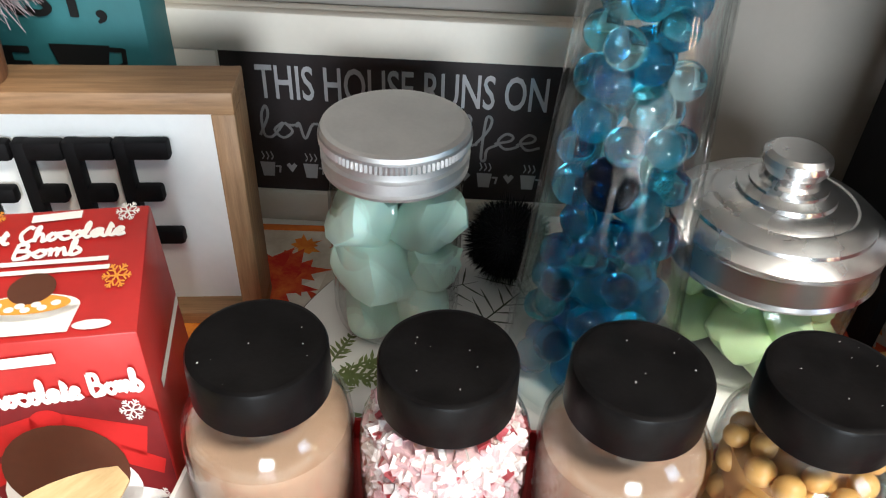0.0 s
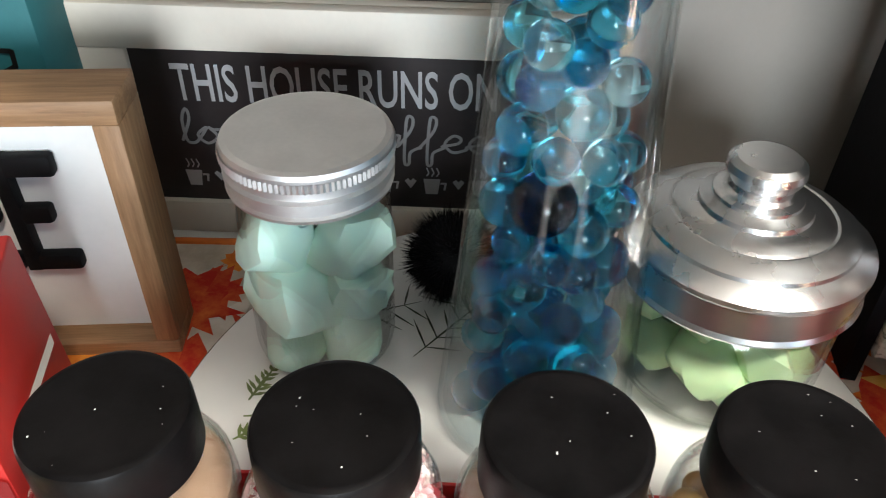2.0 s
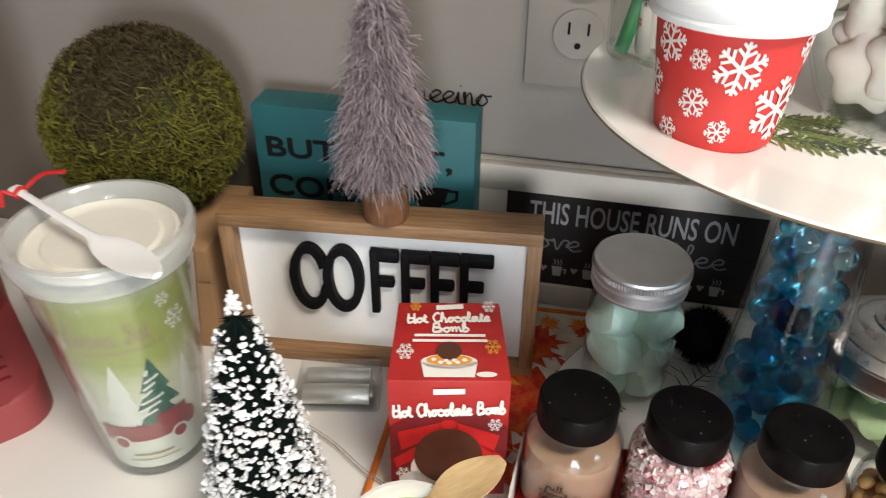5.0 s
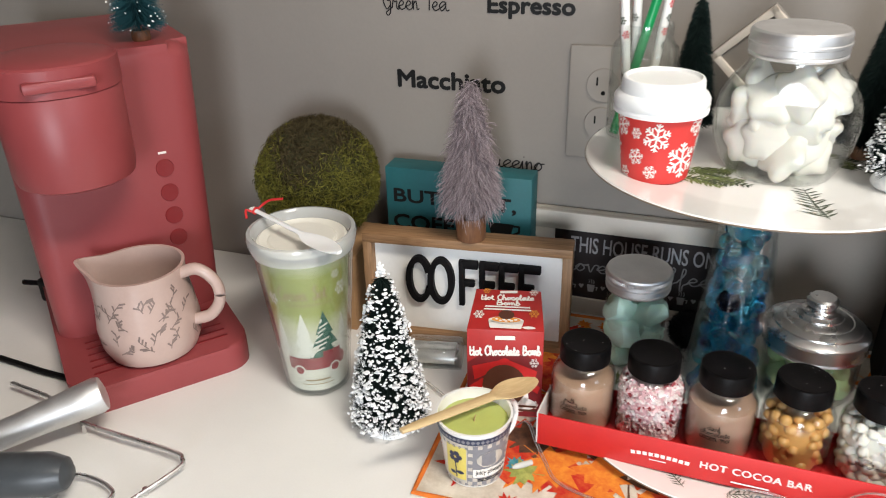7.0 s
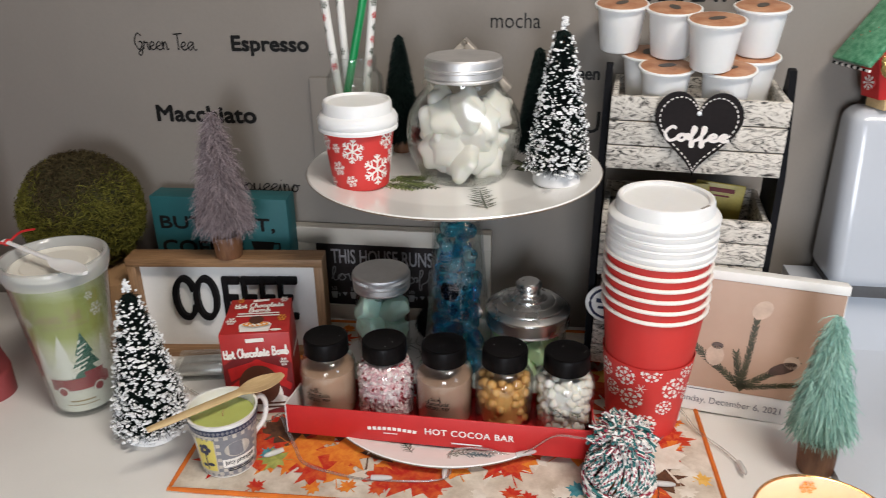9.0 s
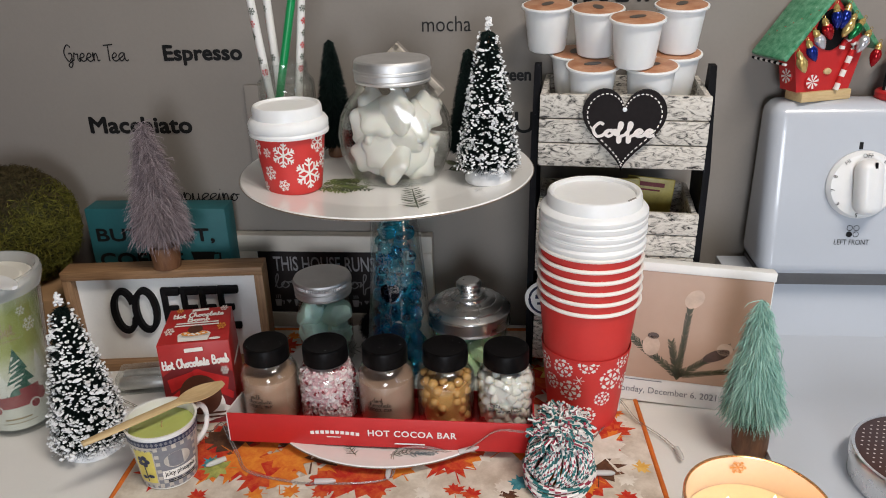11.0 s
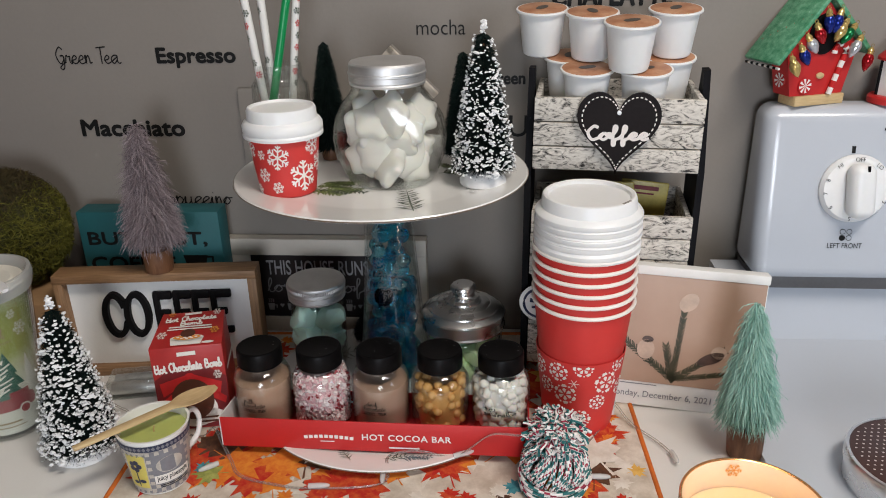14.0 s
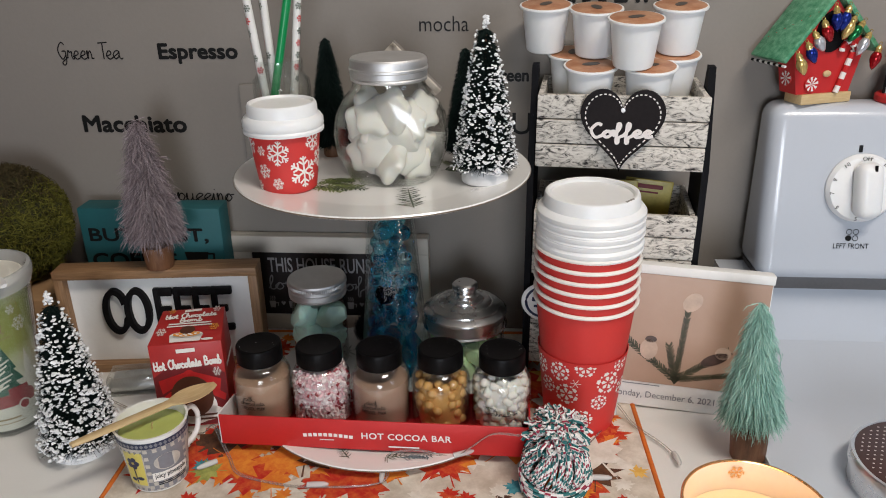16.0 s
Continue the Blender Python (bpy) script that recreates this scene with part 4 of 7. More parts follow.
def peppermint(t):
    bm = bmesh.new()
    rnd = random.Random(21)
    for k in range(1700):
        z = rnd.uniform(0.004, 0.059)
        q = (jar_r(z) - 0.0022) * rnd.uniform(0.9, 1.0)
        a = rnd.uniform(0, 6.283)
        s = rnd.uniform(0.0011, 0.0027)
        c = rnd.choices([0, 1, 2], [7, 4, 1])[0]
        mm = Matrix.Translation((q * math.cos(a), q * math.sin(a), z)) @ Euler((rnd.uniform(0, 6), rnd.uniform(0, 6), rnd.uniform(0, 6))).to_matrix().to_4x4() @ Matrix.Diagonal((s, s * rnd.uniform(0.4, 0.9), s * rnd.uniform(0.3, 0.6), 1))
        vs = [bm.verts.new(mm @ Vector(p)) for p in ((-1, -1, -1), (1, -1, -1), (0.6, 1, -1), (-0.7, 0.8, -1), (-0.9, -1, 1), (1, -0.8, 1), (0.5, 1, 1), (-1, 0.7, 1))]
        for f in ((0, 3, 2, 1), (4, 5, 6, 7), (0, 1, 5, 4), (1, 2, 6, 5), (2, 3, 7, 6), (3, 0, 4, 7)):
            bm.faces.new([vs[i] for i in f]).material_index = c
    ob = part("crushed_peppermint", bm, [M_PEP_W, M_PEP_P, M_PEP_R], t, "crushed pink and white peppermint pieces", 0)
    ob["kind"] = "stuff"
    prof = [(0, 0.002)] + [(r - 0.0032, max(z, 0.002)) for r, z in JAR if z < 0.058] + [(0.016, 0.058), (0, 0.058)]
    part("peppermint_bulk", lathe(prof, 32), M_PEP_P, t, "crushed peppermint")


CARAMEL_MESH = sphere_mesh("caramel_ball", M_CARAMEL, 16, 10)


def bulk(t, material, name, top):
    """The heap behind the outermost pieces."""
    prof = [(0, 0.003)] + [(r - 0.0065, max(z, 0.003)) for r, z in JAR if z < top] + [(0.012, top), (0, top + 0.001)]
    part(name, lathe(prof, 32), material, t)


def caramel(t):
    for p in packed(95, 0.0046, 0.05, 31):
        ob = new("caramel_ball", CARAMEL_MESH)
        ob.parent = t
        s = random.uniform(0.0042, 0.005)
        ob.matrix_basis = Matrix.Translation(p) @ Euler((random.random() * 6, random.random() * 6, 0)).to_matrix().to_4x4() @ Matrix.Diagonal((s, s, s * 0.93, 1))
    bulk(t, M_CARAMEL, "caramel_fill", 0.046)


bm = lathe([(0, -1), (0.7, -1), (0.95, -0.8), (1, -0.5), (1, 0.5), (0.95, 0.8), (0.7, 1), (0, 1)], 14)
MINI_MESH = bpy.data.meshes.new("mini_marshmallow")
bmesh.ops.recalc_face_normals(bm, faces=bm.faces)
bm.to_mesh(MINI_MESH)
bm.free()
MINI_MESH.shade_smooth()
MINI_MESH.materials.append(M_MARSH)


def minis(t):
    for p in packed(190, 0.0040, 0.055, 41, gap=0.86):
        ob = new("mini_marshmallow", MINI_MESH)
        ob.parent = t
        ob.matrix_basis = Matrix.Translation(p) @ Euler((random.random() * 6, random.random() * 6, random.random() * 6)).to_matrix().to_4x4() @ Matrix.Diagonal((0.0040, 0.0040, 0.0046, 1))
    bulk(t, M_MARSH, "marshmallow_fill", 0.052)


def jar_text(t, lines, turn, z0):
    for i, (words, dx) in enumerate(lines):
        me = pen_mesh(words, 0.0026 * len(words) + 0.0005, 0.0052, 0.00045)
        me.transform(Matrix.Translation((dx, 0, z0 - i * 0.0049)))
        finish("jar_letters", wrap_mesh(me, jar_r, turn, 0.0003), M_DECAL, t, "thin handwritten lettering", 0)


j = cocoa_jar(0, "small glass jar of milk chocolate cocoa powder with black lid", powder(M_COCOA, 0.0475))
jar_text(j, [("milk", -0.003), ("chocolate", 0), ("cocoa mix", 0)], -0.14, 0.0362)
cocoa_jar(1, "small glass jar of crushed pink peppermint with black lid", peppermint)
j = cocoa_jar(2, "small glass jar of dark chocolate cocoa powder with black lid", powder(M_COCOA_DARK, 0.0475))
jar_text(j, [("dark", -0.001), ("chocolate", 0), ("cocoa mix", 0)], -0.14, 0.0362)
cocoa_jar(3, "small glass jar of round caramel balls with black lid", caramel)
j = cocoa_jar(4, "small glass jar of mini marshmallows with black lid", minis)
jar_text(j, [("mini", -0.0095), ("marshmallows", 0)], -0.02, 0.0335)

# ---- jars behind the tray ----
mint_jar = thing("mint_candy_jar", pose(0.0058, 0.3136, 0.0085) @ Matrix.Diagonal((1.02, 1.02, 0.983, 1)), "clear glass jar of mint green candies with silver screw lid", "jar")
MJ = [(0.024, 0), (0.0275, 0.003), (0.0285, 0.008), (0.0285, 0.070), (0.0275, 0.077), (0.0255, 0.0815), (0.0255, 0.086)]
part("jar_glass", lathe(shell(MJ, 0.0016), 56), M_GLASS, mint_jar)
part("lid", lathe([(0, 0.1035), (0.0275, 0.1035), (0.0295, 0.1028), (0.0302, 0.1012), (0.0300, 0.0965), (0.0288, 0.0955), (0.0288, 0.0925), (0.0302, 0.0915), (0.0302, 0.0890), (0.0290, 0.0885), (0.0290, 0.086), (0.0300, 0.0850), (0.0296, 0.0835), (0.0265, 0.0835), (0.0262, 0.101), (0, 0.101)], 72), M_STEEL, mint_jar, "silver metal screw lid", 18)
bm = bmesh.new()
rings = [[bm.verts.new(((0.0302 + (0.0006 if k % 2 else 0)) * math.cos(math.pi * k / 100), (0.0302 + (0.0006 if k % 2 else 0)) * math.sin(math.pi * k / 100), z)) for k in range(200)] for z in (0.0965, 0.1000)]
for k in range(200):
    bm.faces.new((rings[0][k], rings[0][(k + 1) % 200], rings[1][(k + 1) % 200], rings[1][k]))
part("knurled_ring", bm, M_STEEL, mint_jar, "fine knurled band", 10)


def candy(parent, p, s, material, seed, name="candy"):
    """A soft lump with flat sides."""
    bm = bmesh.new()
    bmesh.ops.create_icosphere(bm, subdivisions=3, radius=1)
    rnd = random.Random(seed)
    cuts = [Vector((rnd.gauss(0, 1), rnd.gauss(0, 1), rnd.gauss(0, 1))).normalized() for _ in range(11)]
    for v in bm.verts:
        d = v.co.normalized()
        soft = sum(max(0.0, d.dot(c) / (0.60 + 0.03 * (j % 4))) ** 36 for j, c in enumerate(cuts)) + 1
        v.co = d * soft ** (-1 / 36) * 1.12 * (1 + 0.05 * noise.noise(d * 2.5) + 0.012 * noise.noise(d * 9))
    m = Matrix.Translation(p) @ Euler((rnd.uniform(0, 6), rnd.uniform(0, 6), rnd.uniform(0, 6))).to_matrix().to_4x4() @ Matrix.Diagonal((*s, 1))
    for v in bm.verts:
        v.co = m @ v.co
    return part(name, bm, material, parent, "", 32)


spots = [((-0.0105, -0.011, 0.0625), 0.0172), ((0.0125, -0.009, 0.062), 0.0162), ((-0.002, 0.012, 0.062), 0.016), ((-0.0085, -0.010, 0.036), 0.0195), ((0.0135, -0.010, 0.039), 0.0150), ((0.004, 0.012, 0.036), 0.017), ((0.010, -0.008, 0.0165), 0.0155), ((-0.008, 0.008, 0.0165), 0.0155), ((-0.011, -0.012, 0.0145), 0.0135)]
for i, (p, s) in enumerate(spots):
    candy(mint_jar, (p[0] * 1.06, p[1] * 1.06, p[2]), (s * 1.07, s * 0.98, s * 1.08), M_MINTCANDY, 60 + i)

apo = thing("apothecary_jar", pose(0.1638, 0.3048, 0.0085) @ Matrix.Diagonal((0.965, 0.965, 1, 1)), "round glass jar of pale green candies with stepped silver lid", "jar")
AJ = [(0.030, 0), (0.034, 0.002), (0.035, 0.006), (0.041, 0.012), (0.0425, 0.022), (0.0425, 0.046), (0.0415, 0.050), (0.0385, 0.054), (0.0395, 0.057), (0.0385, 0.06), (0.0385, 0.064)]
part("jar_glass", lathe(shell(AJ, 0.002), 64), M_GLASS, apo)
lid = part("lid", lathe([(0.0412, 0.0555), (0.0452, 0.0560), (0.0458, 0.0572), (0.0448, 0.0588), (0.0448, 0.0700), (0.0455, 0.0712), (0.0452, 0.0728), (0.0425, 0.0748), (0.0385, 0.0768), (0.0380, 0.0782), (0.0340, 0.0802), (0.0300, 0.0815), (0.0290, 0.0812), (0.0275, 0.0822), (0.0225, 0.0836), (0.0205, 0.0842), (0.0200, 0.0860), (0.0180, 0.0868), (0.0160, 0.0880), (0.0158, 0.0892), (0.0128, 0.0902), (0.0115, 0.0915), (0.0112, 0.0935), (0.0120, 0.0942), (0.0135, 0.0965), (0.0140, 0.0985), (0.0134, 0.1010), (0.0110, 0.1028), (0, 0.1036)], 80), M_CHROME, apo, "stepped silver metal lid with round knob", 24)
for i in range(21):
    a, q, z = i * 2.4, 0.0255 if i % 3 else 0.008, 0.0125 + 0.040 * i / 20
    candy(apo, (q * math.cos(a), q * math.sin(a), z), (0.0145, 0.0145, 0.0115), M_GREENCANDY if i % 3 else M_MINTCANDY, 90 + i)

# ---- hot chocolate box ----
hb = thing("gift_box", pose(-0.1259, 0.1857, 0.0029, 0, 0, 12.5), "red printed hot chocolate bomb carton standing on the placemat", "box")
HW, HZ, HD = 0.0680, 0.0915, 0.062
bm = bmesh.new()
side = [(0, 0), (0.0015, HZ), (0.0625, 0.0967), (0.0640, 0.0952), (0.0640, 0.0)]
a = [bm.verts.new((0.0005, y, z)) for y, z in side]
b = [bm.verts.new((HW - 0.0005 if i in (0, 1, 4) else HW - 0.004, y, z)) for i, (y, z) in enumerate(side)]
for i in (2, 3):
    a[i].co.x = 0.004
bm.faces.new(a)
bm.faces.new(b[::-1])
for i in range(5):
    bm.faces.new((a[i], b[i], b[(i + 1) % 5], a[(i + 1) % 5]))
bmesh.ops.bevel(bm, geom=list(bm.edges), offset=0.0007, segments=2, profile=0.5, affect="EDGES")
M_BOXRED = mat("box_red_card", (0.40, 0.018, 0.016), 0.4, var=0.12, scale=50)
part("carton", bm, M_BOXRED, hb)
FRONT = Matrix.Translation((HW / 2, -0.0007, 0)) @ Matrix.Rotation(-math.atan2(0.0015, HZ), 4, "X") @ Matrix.Diagonal((0.96, 1, 1.22, 1))
SL = math.atan2(0.0967 - HZ, 0.0625 - 0.0015)
SLOPE = Matrix.Translation((HW / 2, 0.0015, HZ)) @ Matrix.Rotation(SL - math.pi / 2, 4, "X") @ Matrix.Translation((0, -0.0009, 0.001)) @ Matrix.Diagonal((0.94, 1, 1.26, 1))
M_ORANGEPRINT = mat("orange_print", (0.75, 0.30, 0.04), 0.5, var=0.05)
M_PALEPRINT = mat("cream_print", (0.82, 0.78, 0.72), 0.5, var=0.04)
M_DARKRED = mat("dark_red_print", (0.16, 0.008, 0.01), 0.45, var=0.25, scale=60)
M_BOWRED = mat("bow_red_print", (0.50, 0.012, 0.012), 0.45, var=0.2, scale=60)


def disc_shape(cx, cz, rx, rz, n=28, a0=0.0, a1=6.2832):
    return [(cx + rx * math.cos(a0 + (a1 - a0) * k / n), cz + rz * math.sin(a0 + (a1 - a0) * k / n)) for k in range(n + (a1 - a0 < 6.2))]


def printed(name, shapes, depth, material, parent, at, label=""):
    return finish(name, bars_mesh(shapes, depth), material, parent, label, 0, at)


finish("box_letters", pen_mesh("Hot Chocolate", 0.051, 0.0066, 0.0014), M_PALEPRINT, hb, "white script lettering", 0, SLOPE @ pose(0, -0.0002, 0.0370, 0, -3, 0))
finish("box_letters", pen_mesh("Bomb", 0.0215, 0.0060, 0.0014), M_PALEPRINT, hb, "white script lettering", 0, SLOPE @ pose(0.001, -0.0002, 0.0305, 0, -3, 0))
printed("printed_bar", stroke(-0.021, 0.0255, 0.022, 0.0255, 0.0017) + stroke(-0.022, 0.0222, 0.023, 0.0222, 0.0017) + stroke(-0.008, 0.0435, 0.009, 0.0445, 0.0032), 0.0002, M_PALEPRINT, hb, SLOPE)
printed("printed_cup", [disc_shape(0, 0.0095, 0.0165, 0.0045), [(-0.0165, 0.0092), (-0.0145, 0.0005), (0.0145, 0.0005), (0.0165, 0.0092)], disc_shape(0.0215, 0.0022, 0.006, 0.0016)], 0.0002, M_PALEPRINT, hb, SLOPE, "white mug print")
printed("printed_drink", [disc_shape(0, 0.0103, 0.0135, 0.0032)], 0.0004, M_ORANGEPRINT, hb, SLOPE)
printed("printed_ball", [disc_shape(0, 0.0158, 0.0075, 0.0055)], 0.0005, M_CHOCO, hb, SLOPE, "chocolate ball print")
printed("printed_bits", [disc_shape(x, z, 0.0016, 0.001, 10) for x, z in ((-0.009, 0.0105), (-0.005, 0.0088), (0.0, 0.0084), (0.005, 0.0088), (0.009, 0.0102), (-0.002, 0.0098), (0.003, 0.01))], 0.0006, M_PALEPRINT, hb, SLOPE)
for x, z, r, k, mm in ((-0.026, 0.0155, 0.0052, 0, M_PALEPRINT), (0.026, 0.0185, 0.0048, 0, M_ORANGEPRINT), (0.025, 0.0445, 0.0042, 0, M_PALEPRINT), (-0.021, 0.0445, 0.0036, 0, M_ORANGEPRINT)):
    printed("printed_snowflake", snowflake(x, z, r, k), 0.0002, mm, hb, SLOPE)
printed("printed_panel", [[(-0.0345, 0.0015), (0.0345, 0.0015), (0.0345, 0.047), (0.02, 0.055), (-0.02, 0.055), (-0.0345, 0.047)]], 0.0002, M_DARKRED, hb, FRONT, "dark red lower print")
printed("printed_bar", stroke(-0.009, 0.069, 0.009, 0.0695, 0.0034), 0.0003, M_PALEPRINT, hb, FRONT)
finish("box_letters", pen_mesh("Hot Chocolate Bomb", 0.0640, 0.0082, 0.0016), M_PALEPRINT, hb, "white script lettering", 0, FRONT @ pose(0, -0.0004, 0.0585, 0, -3, 0))
printed("printed_ribbon", [[(-0.03, 0.044), (-0.005, 0.05), (-0.002, 0.044), (-0.028, 0.032)], [(0.005, 0.05), (0.03, 0.042), (0.027, 0.03), (0.003, 0.044)], disc_shape(0, 0.047, 0.006, 0.005), [(0.02, 0.036), (0.033, 0.028), (0.031, 0.022), (0.016, 0.03)], [(-0.02, 0.034), (-0.033, 0.026), (-0.031, 0.02), (-0.016, 0.028)]], 0.0003, M_BOWRED, hb, FRONT, "red ribbon bow print")
printed("printed_cup", [disc_shape(0, 0.0190, 0.0228, 0.0165), disc_shape(0, 0.012, 0.030, 0.008)], 0.0004, M_PALEPRINT, hb, FRONT, "white saucer print")
printed("printed_ball", [disc_shape(0, 0.028, 0.0205, 0.0185)], 0.0006, M_CHOCO, hb, FRONT, "chocolate ball print")
for x, z, r in ((0.027, 0.049, 0.0042), (-0.027, 0.016, 0.0045), (0.028, 0.012, 0.004)):
    printed("printed_snowflake", snowflake(x, z, r), 0.0004, M_PALEPRINT, hb, FRONT)
printed("printed_bar", [q for z in (0.0105, 0.0068) for q in stroke(0.004, z, 0.03, z, 0.0018)], 0.0007, M_CHOCO, hb, FRONT)
printed("printed_bar", stroke(-0.022, 0.060, 0.022, 0.060, 0.0045), 0.0003, M_PALEPRINT, hb, Matrix.Translation((HW - 0.0003, 0.032, 0)) @ Matrix.Rotation(math.pi / 2, 4, "Z"))

# ---- mug candle and spoon ----
mug = thing("candle_mug", pose(-0.098, 0.120, 0.0029) @ Matrix.Diagonal((0.92, 0.92, 1.0, 1)), "small printed mug candle with pale green wax on the placemat", "candle")
MUG = [(0.0238, 0.0), (0.0255, 0.001), (0.0330, 0.0575), (0.0340, 0.0605)]


def mug_r(z):
    return 0.0255 + (0.0330 - 0.0255) * z / 0.0575


part("cup", lathe(shell(MUG, 0.0022) , 64), M_CERAMIC, mug)
wax = part("wax", lathe([(0, 0.004), (0.024, 0.004), (0.0300, 0.0515), (0.029, 0.0520), (0.012, 0.0508), (0, 0.0500)], 48), M_WAX_GREEN, mug, "pale green wax")
part("wick", tube([(0, 0, 0.0495), (0.0005, 0, 0.054), (0.0015, 0, 0.0565)], 0.0006, 6), M_PALEWOOD, wax)
part("handle", tube(spline([(0.0300, 0.009, 0.049), (0.040, 0.011, 0.053), (0.0455, 0.013, 0.042), (0.042, 0.012, 0.026), (0.0285, 0.008, 0.016)], 8), 0.0026, 10), M_CERAMIC, mug, at=pose(0, 0, 0, 0, 0, 38))
M_NAVY = mat("navy_print", (0.02, 0.028, 0.07), 0.4, var=0.2)
M_GREYTILE = mat("grey_print", (0.20, 0.20, 0.22), 0.4, var=0.2)
M_YELLOWPRINT = mat("yellow_print", (0.66, 0.55, 0.12), 0.4, var=0.15)


def mug_print(shapes, material, label="", lift=0.0004):
    finish("mug_print", wrap_mesh(bars_mesh(shapes), mug_r, 0.40, lift), material, mug, label, 0)


def wide(x0, x1, z0, z1, n=10):
    return [[(x0 + (x1 - x0) * k / n, z0), (x0 + (x1 - x0) * (k + 1) / n, z0), (x0 + (x1 - x0) * (k + 1) / n, z1), (x0 + (x1 - x0) * k / n, z1)] for k in range(n)]


M_BEIGEPRINT = two_tone("grey_beige_print", (0.40, 0.37, 0.33), (0.56, 0.51, 0.44), 90, 0.35, 0.65, 0.4, bump=0.02)
mug_print(wide(-0.085, 0.085, 0.0025, 0.0500, 60), M_BEIGEPRINT, "grey beige printed ground", 0.0002)
mug_print(wide(-0.085, 0.085, 0.0500, 0.0562, 60), M_NAVY, "navy band")
mug_print([[(x, 0.0508), (x + 0.0018, 0.0531), (x, 0.0554), (x - 0.0018, 0.0531)] for x in [-0.084 + 0.0042 * k for k in range(40)]], M_GREYTILE, "", 0.0006)
mug_print([q for k in range(26) for q in wide(-0.075 + k * 0.0058, -0.0725 + k * 0.0058, 0.0445, 0.0475, 1)], M_GREYTILE)
mug_print([q for k in range(26) for q in wide(-0.075 + k * 0.0058, -0.0725 + k * 0.0058, 0.003, 0.006, 1)], M_GREYTILE)
mug_print(wide(-0.030, -0.010, 0.009, 0.046, 8), M_YELLOWPRINT, "yellow printed panel")
mug_print([disc_shape(-0.0205 + 0.004 * math.cos(k * 1.2566), 0.034 + 0.004 * math.sin(k * 1.2566), 0.0028, 0.0028, 10) for k in range(5)] + stroke(-0.0205, 0.030, -0.019, 0.011, 0.0012, 3) + [disc_shape(-0.0155, 0.017, 0.0035, 0.002, 10), disc_shape(-0.023, 0.015, 0.003, 0.002, 10)], M_NAVY, "", 0.0007)
mug_print(wide(-0.009, 0.034, 0.004, 0.0495, 12), M_GREYTILE, "grey printed panel")
mug_print([q for i in range(10) for j in range(11) if (i + j) % 2 == 0 and (i in (0, 9) or j in (0, 1, 10)) for q in wide(-0.0085 + i * 0.0042, -0.0045 + i * 0.0042, 0.0045 + j * 0.0041, 0.0084 + j * 0.0041, 1)], M_BEIGEPRINT, "", 0.0006)
mug_print([disc_shape(0.012, 0.033, 0.013, 0.0085, 18)], M_BEIGEPRINT, "", 0.0007)
mug_print(wide(-0.004, 0.031, 0.0135, 0.023, 10), M_PALEPRINT, "", 0.0008)
me = text_mesh("juicy pineapple", 0.0072, offset=0.0001, wide=0.72)
me.transform(Matrix.Translation((0.0135, 0, 0.0195)))
finish("mug_letters", wrap_mesh(me, mug_r, 0.40, 0.0011), M_DECAL, mug, "", 0)
mug_print([q for k in range(2) for q in stroke(0.0, 0.0115 - 0.002 * k + 0.0, 0.027, 0.0115 - 0.002 * k, 0.0009, 8)], M_DECAL, "", 0.0009)

sa, sb = Vector((-0.1414, 0.0720, 0.0700)), Vector((-0.0596, 0.1726, 0.0655))
spoon = thing("wooden_spoon", Matrix.Translation(sa) @ (sb - sa).to_track_quat("X", "Z").to_matrix().to_4x4(), "small pale wooden spoon resting across the mug candle", "spoon")
L = (sb - sa).length
bm = bmesh.new()
rings = []
for k in range(33):
    q = k / 32
    x = q * L
    if q < 0.66:
        w = 0.0040 + 0.001 * math.sin(q * 3) + 0.0012 * max(0, 0.1 - q) * -10
        hgt, dip = 0.0016, 0.0
    else:
        s = (q - 0.66) / 0.34
        w = 0.0042 + 0.0085 * math.sin(min(1, s * 1.02) * math.pi) ** 0.8 * (1 - 0.15 * s)
        if s > 0.93:
            w *= 0.85
        hgt, dip = 0.0013, 0.0035 * math.sin(s * math.pi)
    ring = []
    for c, zq in ((-1, 0.3), (-0.7, 1), (0, 1), (0.7, 1), (1, 0.3), (1, -0.3), (0.7, -1), (0, -1), (-0.7, -1), (-1, -0.3)):
        ring.append(bm.verts.new((x, c * w, hgt * zq - dip * (1 - c * c))))
    rings.append(ring)
both = [[[v.co.copy() for v in r] for r in some] for some in (rings[:22], rings[21:])]
bm.free()
for name, some in zip(("handle", "bowl"), both):
    bm = bmesh.new()
    some = [[bm.verts.new(c) for c in r] for r in some]
    for a, b in zip(some, some[1:]):
        for i in range(10):
            bm.faces.new((a[i], a[(i + 1) % 10], b[(i + 1) % 10], b[i]))
    if name == "handle":
        bm.faces.new(some[0][::-1])
    else:
        bm.faces.new(some[-1])
    part(name, bm, M_PALEWOOD, spoon, "", 50)

# ---- coffee frame sign, teal block, house sign ----
FR = pose(-0.2690, 0.2826, 0.0, 0, 0, 6.2)
fr = thing("coffee_sign", FR, "wooden box frame sign with raised black coffee letters on white", "sign")
FW, FH, FD, FT = 0.2135, 0.1225, 0.026, 0.0095
part("frame_rail", box(0, FW, 0, FD, FH - FT, FH, 0.0007), M_WOOD, fr)
part("frame_rail", box(0, FW, 0, FD, 0.0, FT, 0.0007), M_WOOD, fr)
M_WOODUP = two_tone("oak_wood_upright", (0.20, 0.105, 0.045), (0.36, 0.205, 0.10), 26, 0.35, 0.7, 0.55, (14, 14, 1), 0.25)
part("frame_stile", box(0, FT, 0.0004, FD, FT, FH - FT, 0.0007), M_WOODUP, fr)
